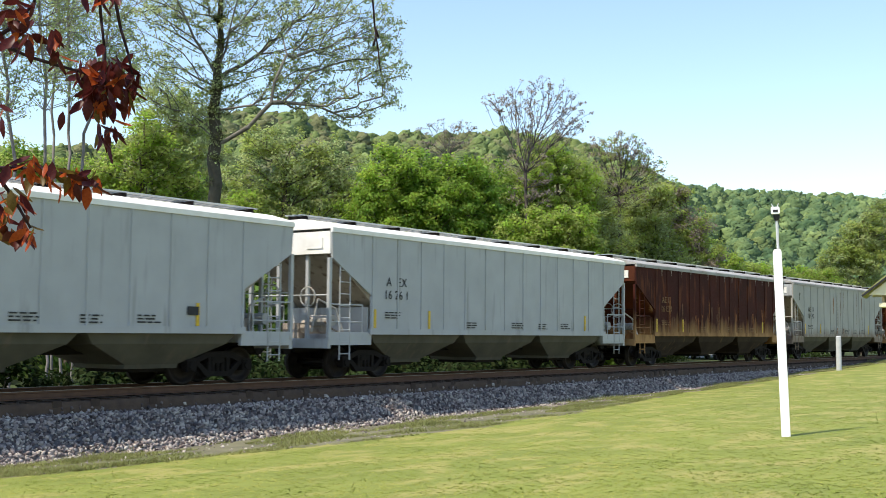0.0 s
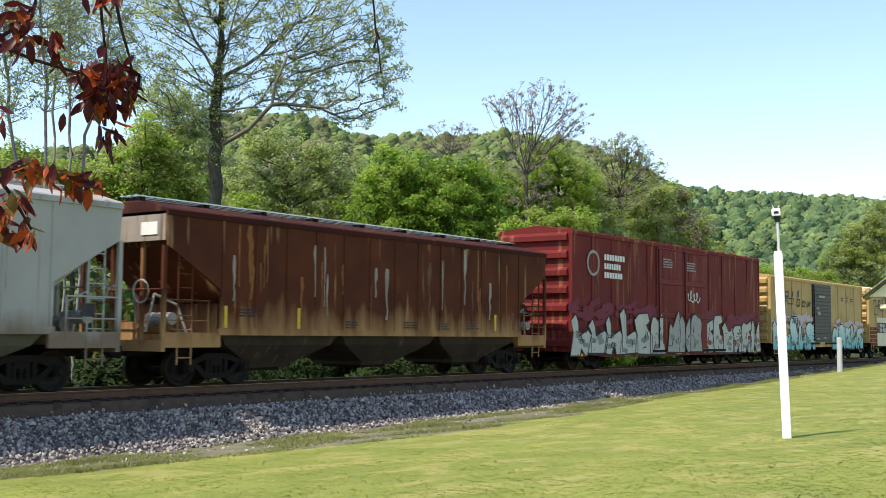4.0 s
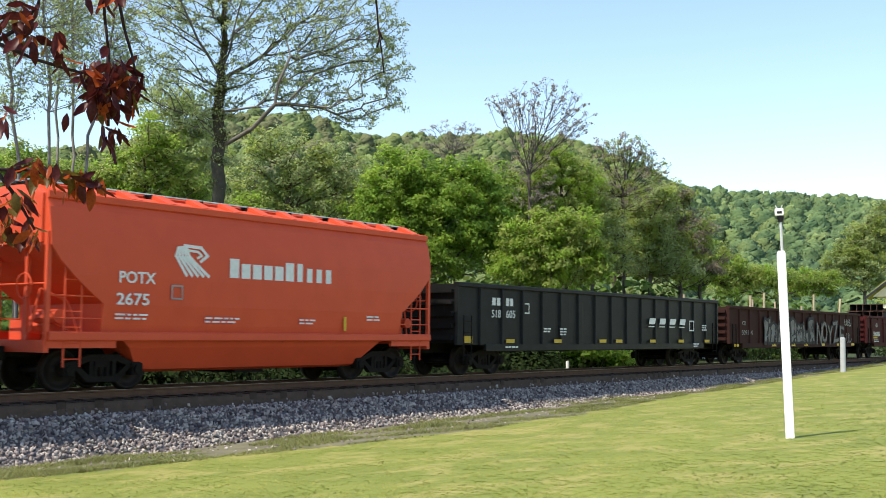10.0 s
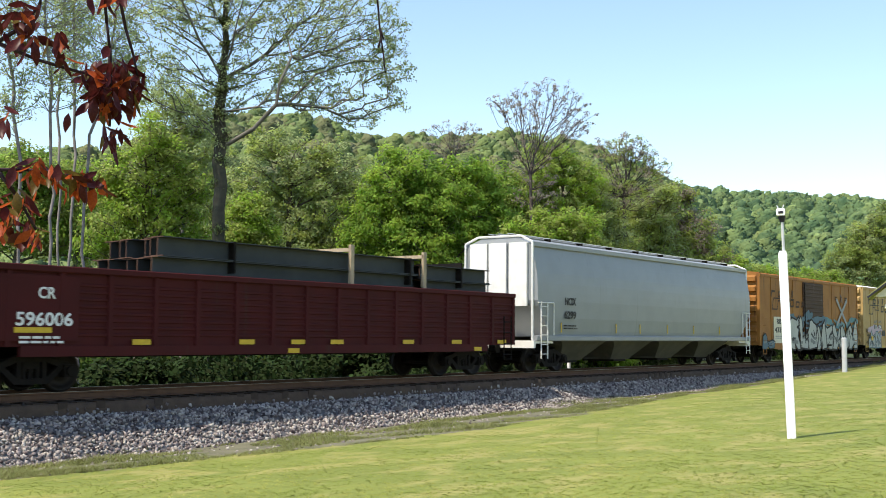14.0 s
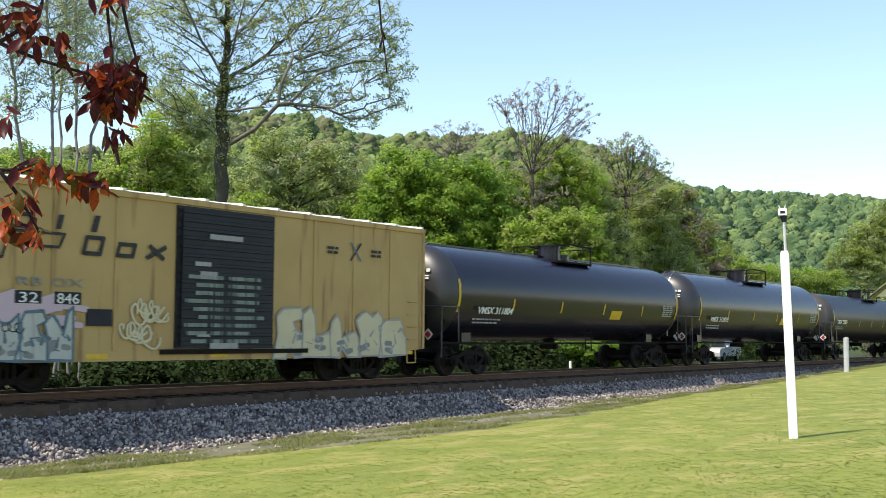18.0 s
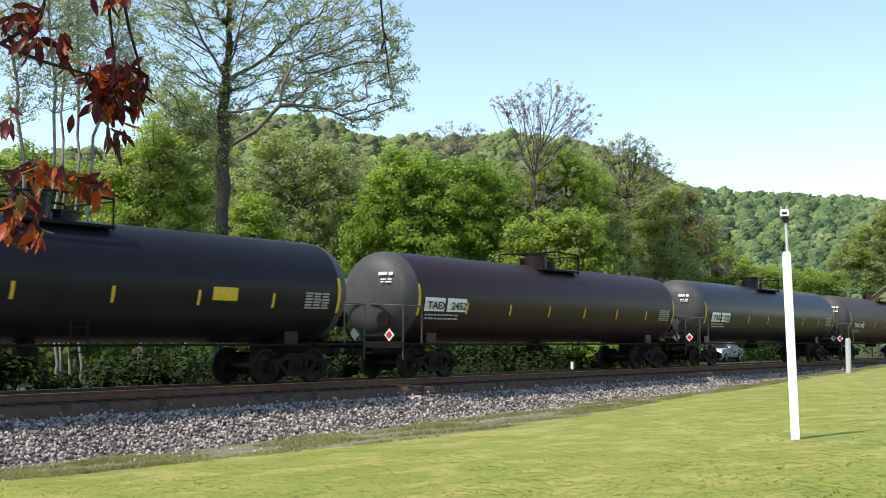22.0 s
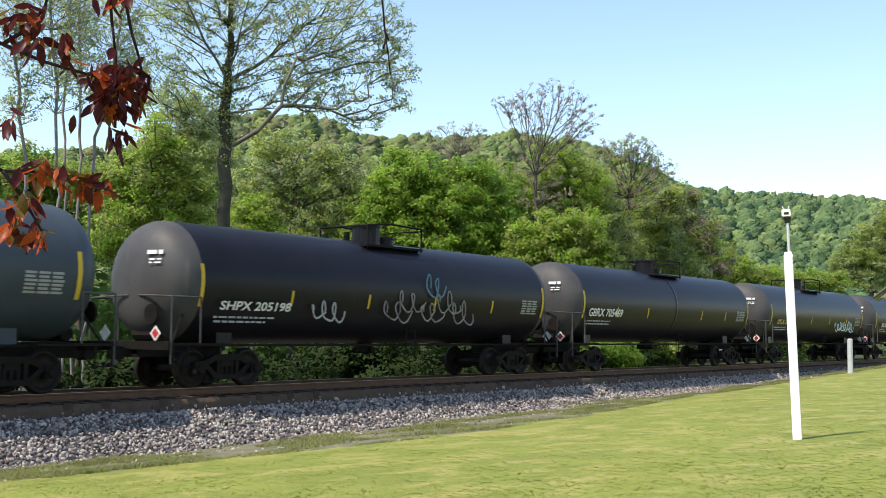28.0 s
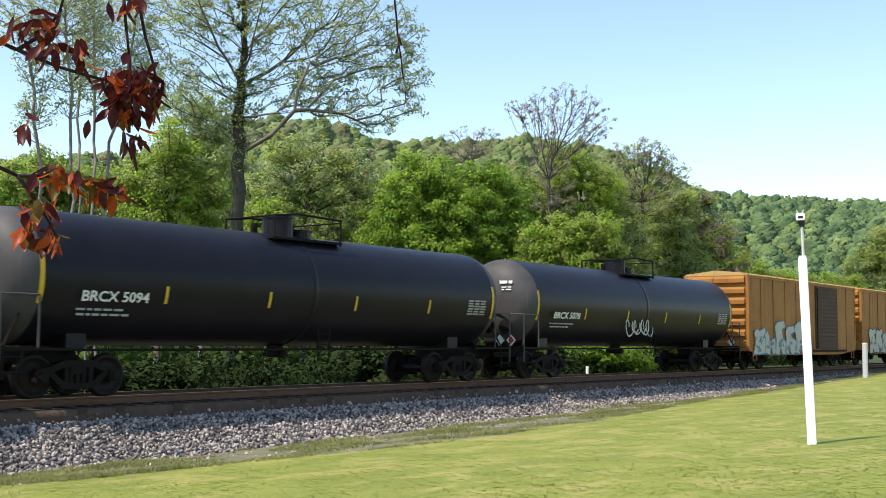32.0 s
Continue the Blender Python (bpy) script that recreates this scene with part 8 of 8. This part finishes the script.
    for a, e, w, h, n in clusters:
        for i in range(int(n * 1.35)):
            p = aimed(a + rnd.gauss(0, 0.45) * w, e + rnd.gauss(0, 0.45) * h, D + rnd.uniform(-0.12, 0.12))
            s = rnd.uniform(0.06, 0.10)
            m = Matrix.Translation(p) @ Euler((rnd.uniform(-0.9, 0.9), rnd.uniform(0.2, 1.5), rnd.uniform(0, math.tau))).to_matrix().to_4x4() @ Matrix.Scale(s, 4)
            u = rnd.random()
            tone = ("leaforange" if u < 0.60 else "leafolive" if u < 0.72 else "leafred") if e < 9 else ("leaforange" if u < 0.10 else "leafolive" if u < 0.18 else "leafred")
            part("leaf", SHARED[tone + "_leaf"], None, t, at=m)


M["duskbark"] = mat("dark_mauve_twig_bark", (0.075, 0.06, 0.058), (0.05, 0.042, 0.042), rough=0.9, scale=3)
M["hillwood4"] = mat("light_green_far_canopy", (0.175, 0.235, 0.085), (0.085, 0.14, 0.055), rough=0.8, speck=(0.06, 0.105, 0.045), scale=0.13, island=0.12, bump=0.7, bscale=1.1, bdist=0.45)
M["leafpale"] = mat("pale_yellow_green_young_leaves", (0.46, 0.52, 0.25), (0.34, 0.40, 0.19), rough=0.6, scale=0.35, trans=0.6, island=0.3, bump=0)
M["limbbark"] = mat("mottled_pale_bark", (0.19, 0.175, 0.15), (0.06, 0.054, 0.046), rough=0.9, scale=2, bump=0.4, bscale=25)
M["leafolive"] = mat("bronze_green_young_leaves", (0.15, 0.10, 0.022), (0.09, 0.05, 0.016), rough=0.4, scale=12, trans=0.5, bump=0)
M["leaforange"] = mat("orange_red_young_leaves", (0.42, 0.085, 0.020), (0.25, 0.035, 0.014), rough=0.4, scale=12, trans=0.5, bump=0)
grass()
post()
bird_feeder()
parked_car()
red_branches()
woods()
canopy("hillside_woods", 25, 61, 240, 402, 1700, 2.9, "hillwood", "spring-green woods over the near hillside", 21, 46, 0.10)
canopy("hillside_woods", 25, 61, 240, 402, 1400, 2.8, "hillwood2", "olive-brown budding woods over the near hillside", 22, 46, 0.10)
canopy("hillside_woods", 25, 61, 125, 245, 600, 2.8, "hillwood", "spring-green woods at the foot of the hillside", 25, 70, 0.10)
canopy("far_woods", 10, 27, 310, 640, 1700, 3.2, "hillwood3", "blue-green woods on the far ridge", 23, 36, 0.10)
canopy("far_woods", 10, 27, 310, 640, 1100, 3.0, "hillwood4", "lighter green woods on the far ridge", 24, 36, 0.10)
canopy("far_woods", 8, 27, 150, 315, 500, 2.8, "hillwood3", "blue-green woods at the foot of the far ridge", 26, 60, 0.10)
# Undergrowth and thicket colours hold the shade beneath the trees.
canopy("undergrowth", 14, 53, 28, 120, 440, 0.75, "under", "undergrowth on the bank beyond the railway, tree shade in its colour", 27, 80, 0.11, 26.0, heart=False)
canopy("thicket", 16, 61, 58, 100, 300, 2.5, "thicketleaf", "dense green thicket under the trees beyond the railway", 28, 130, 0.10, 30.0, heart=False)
canopy("undergrowth", 18, 52.5, 29, 80, 400, 0.95, "under", "undergrowth close beyond the rails, tree shade in its colour", 29, 150, 0.07, 26.5, 33.0, heart=False)


# ---- what moves ----
def along(x, t):
    return x - SPEED * (t - MID) - SLOW * (t - MID) ** 2


def motions():
    for car, x in CARS:
        walk(car, [(t, pose(along(x, t), TRACK_Y, 0)) for t in (0.0, 4.0, 8.0, 12.0, 16.0, 20.0, 24.0, 28.0, 32.0)])
    # the wheels roll while their car goes by
    place = {car: x for car, x in CARS}
    for w, off in WHEELSETS:
        x = place[w.parent.parent]
        near = [k / 30 for k in range(961) if -8 < along(x, k / 30) < 80]
        rows = [(t, pose(off, 0, 0.462, 0, math.degrees((along(x, t) - along(x, 0)) / 0.462) % 360, 0)) for t in near]
        if near[0] > 0:
            rows.insert(0, (0.0, rows[0][1]))
        if near[-1] < 32:
            rows.append((32.0, rows[-1][1]))
        walk(w, rows)


motions()
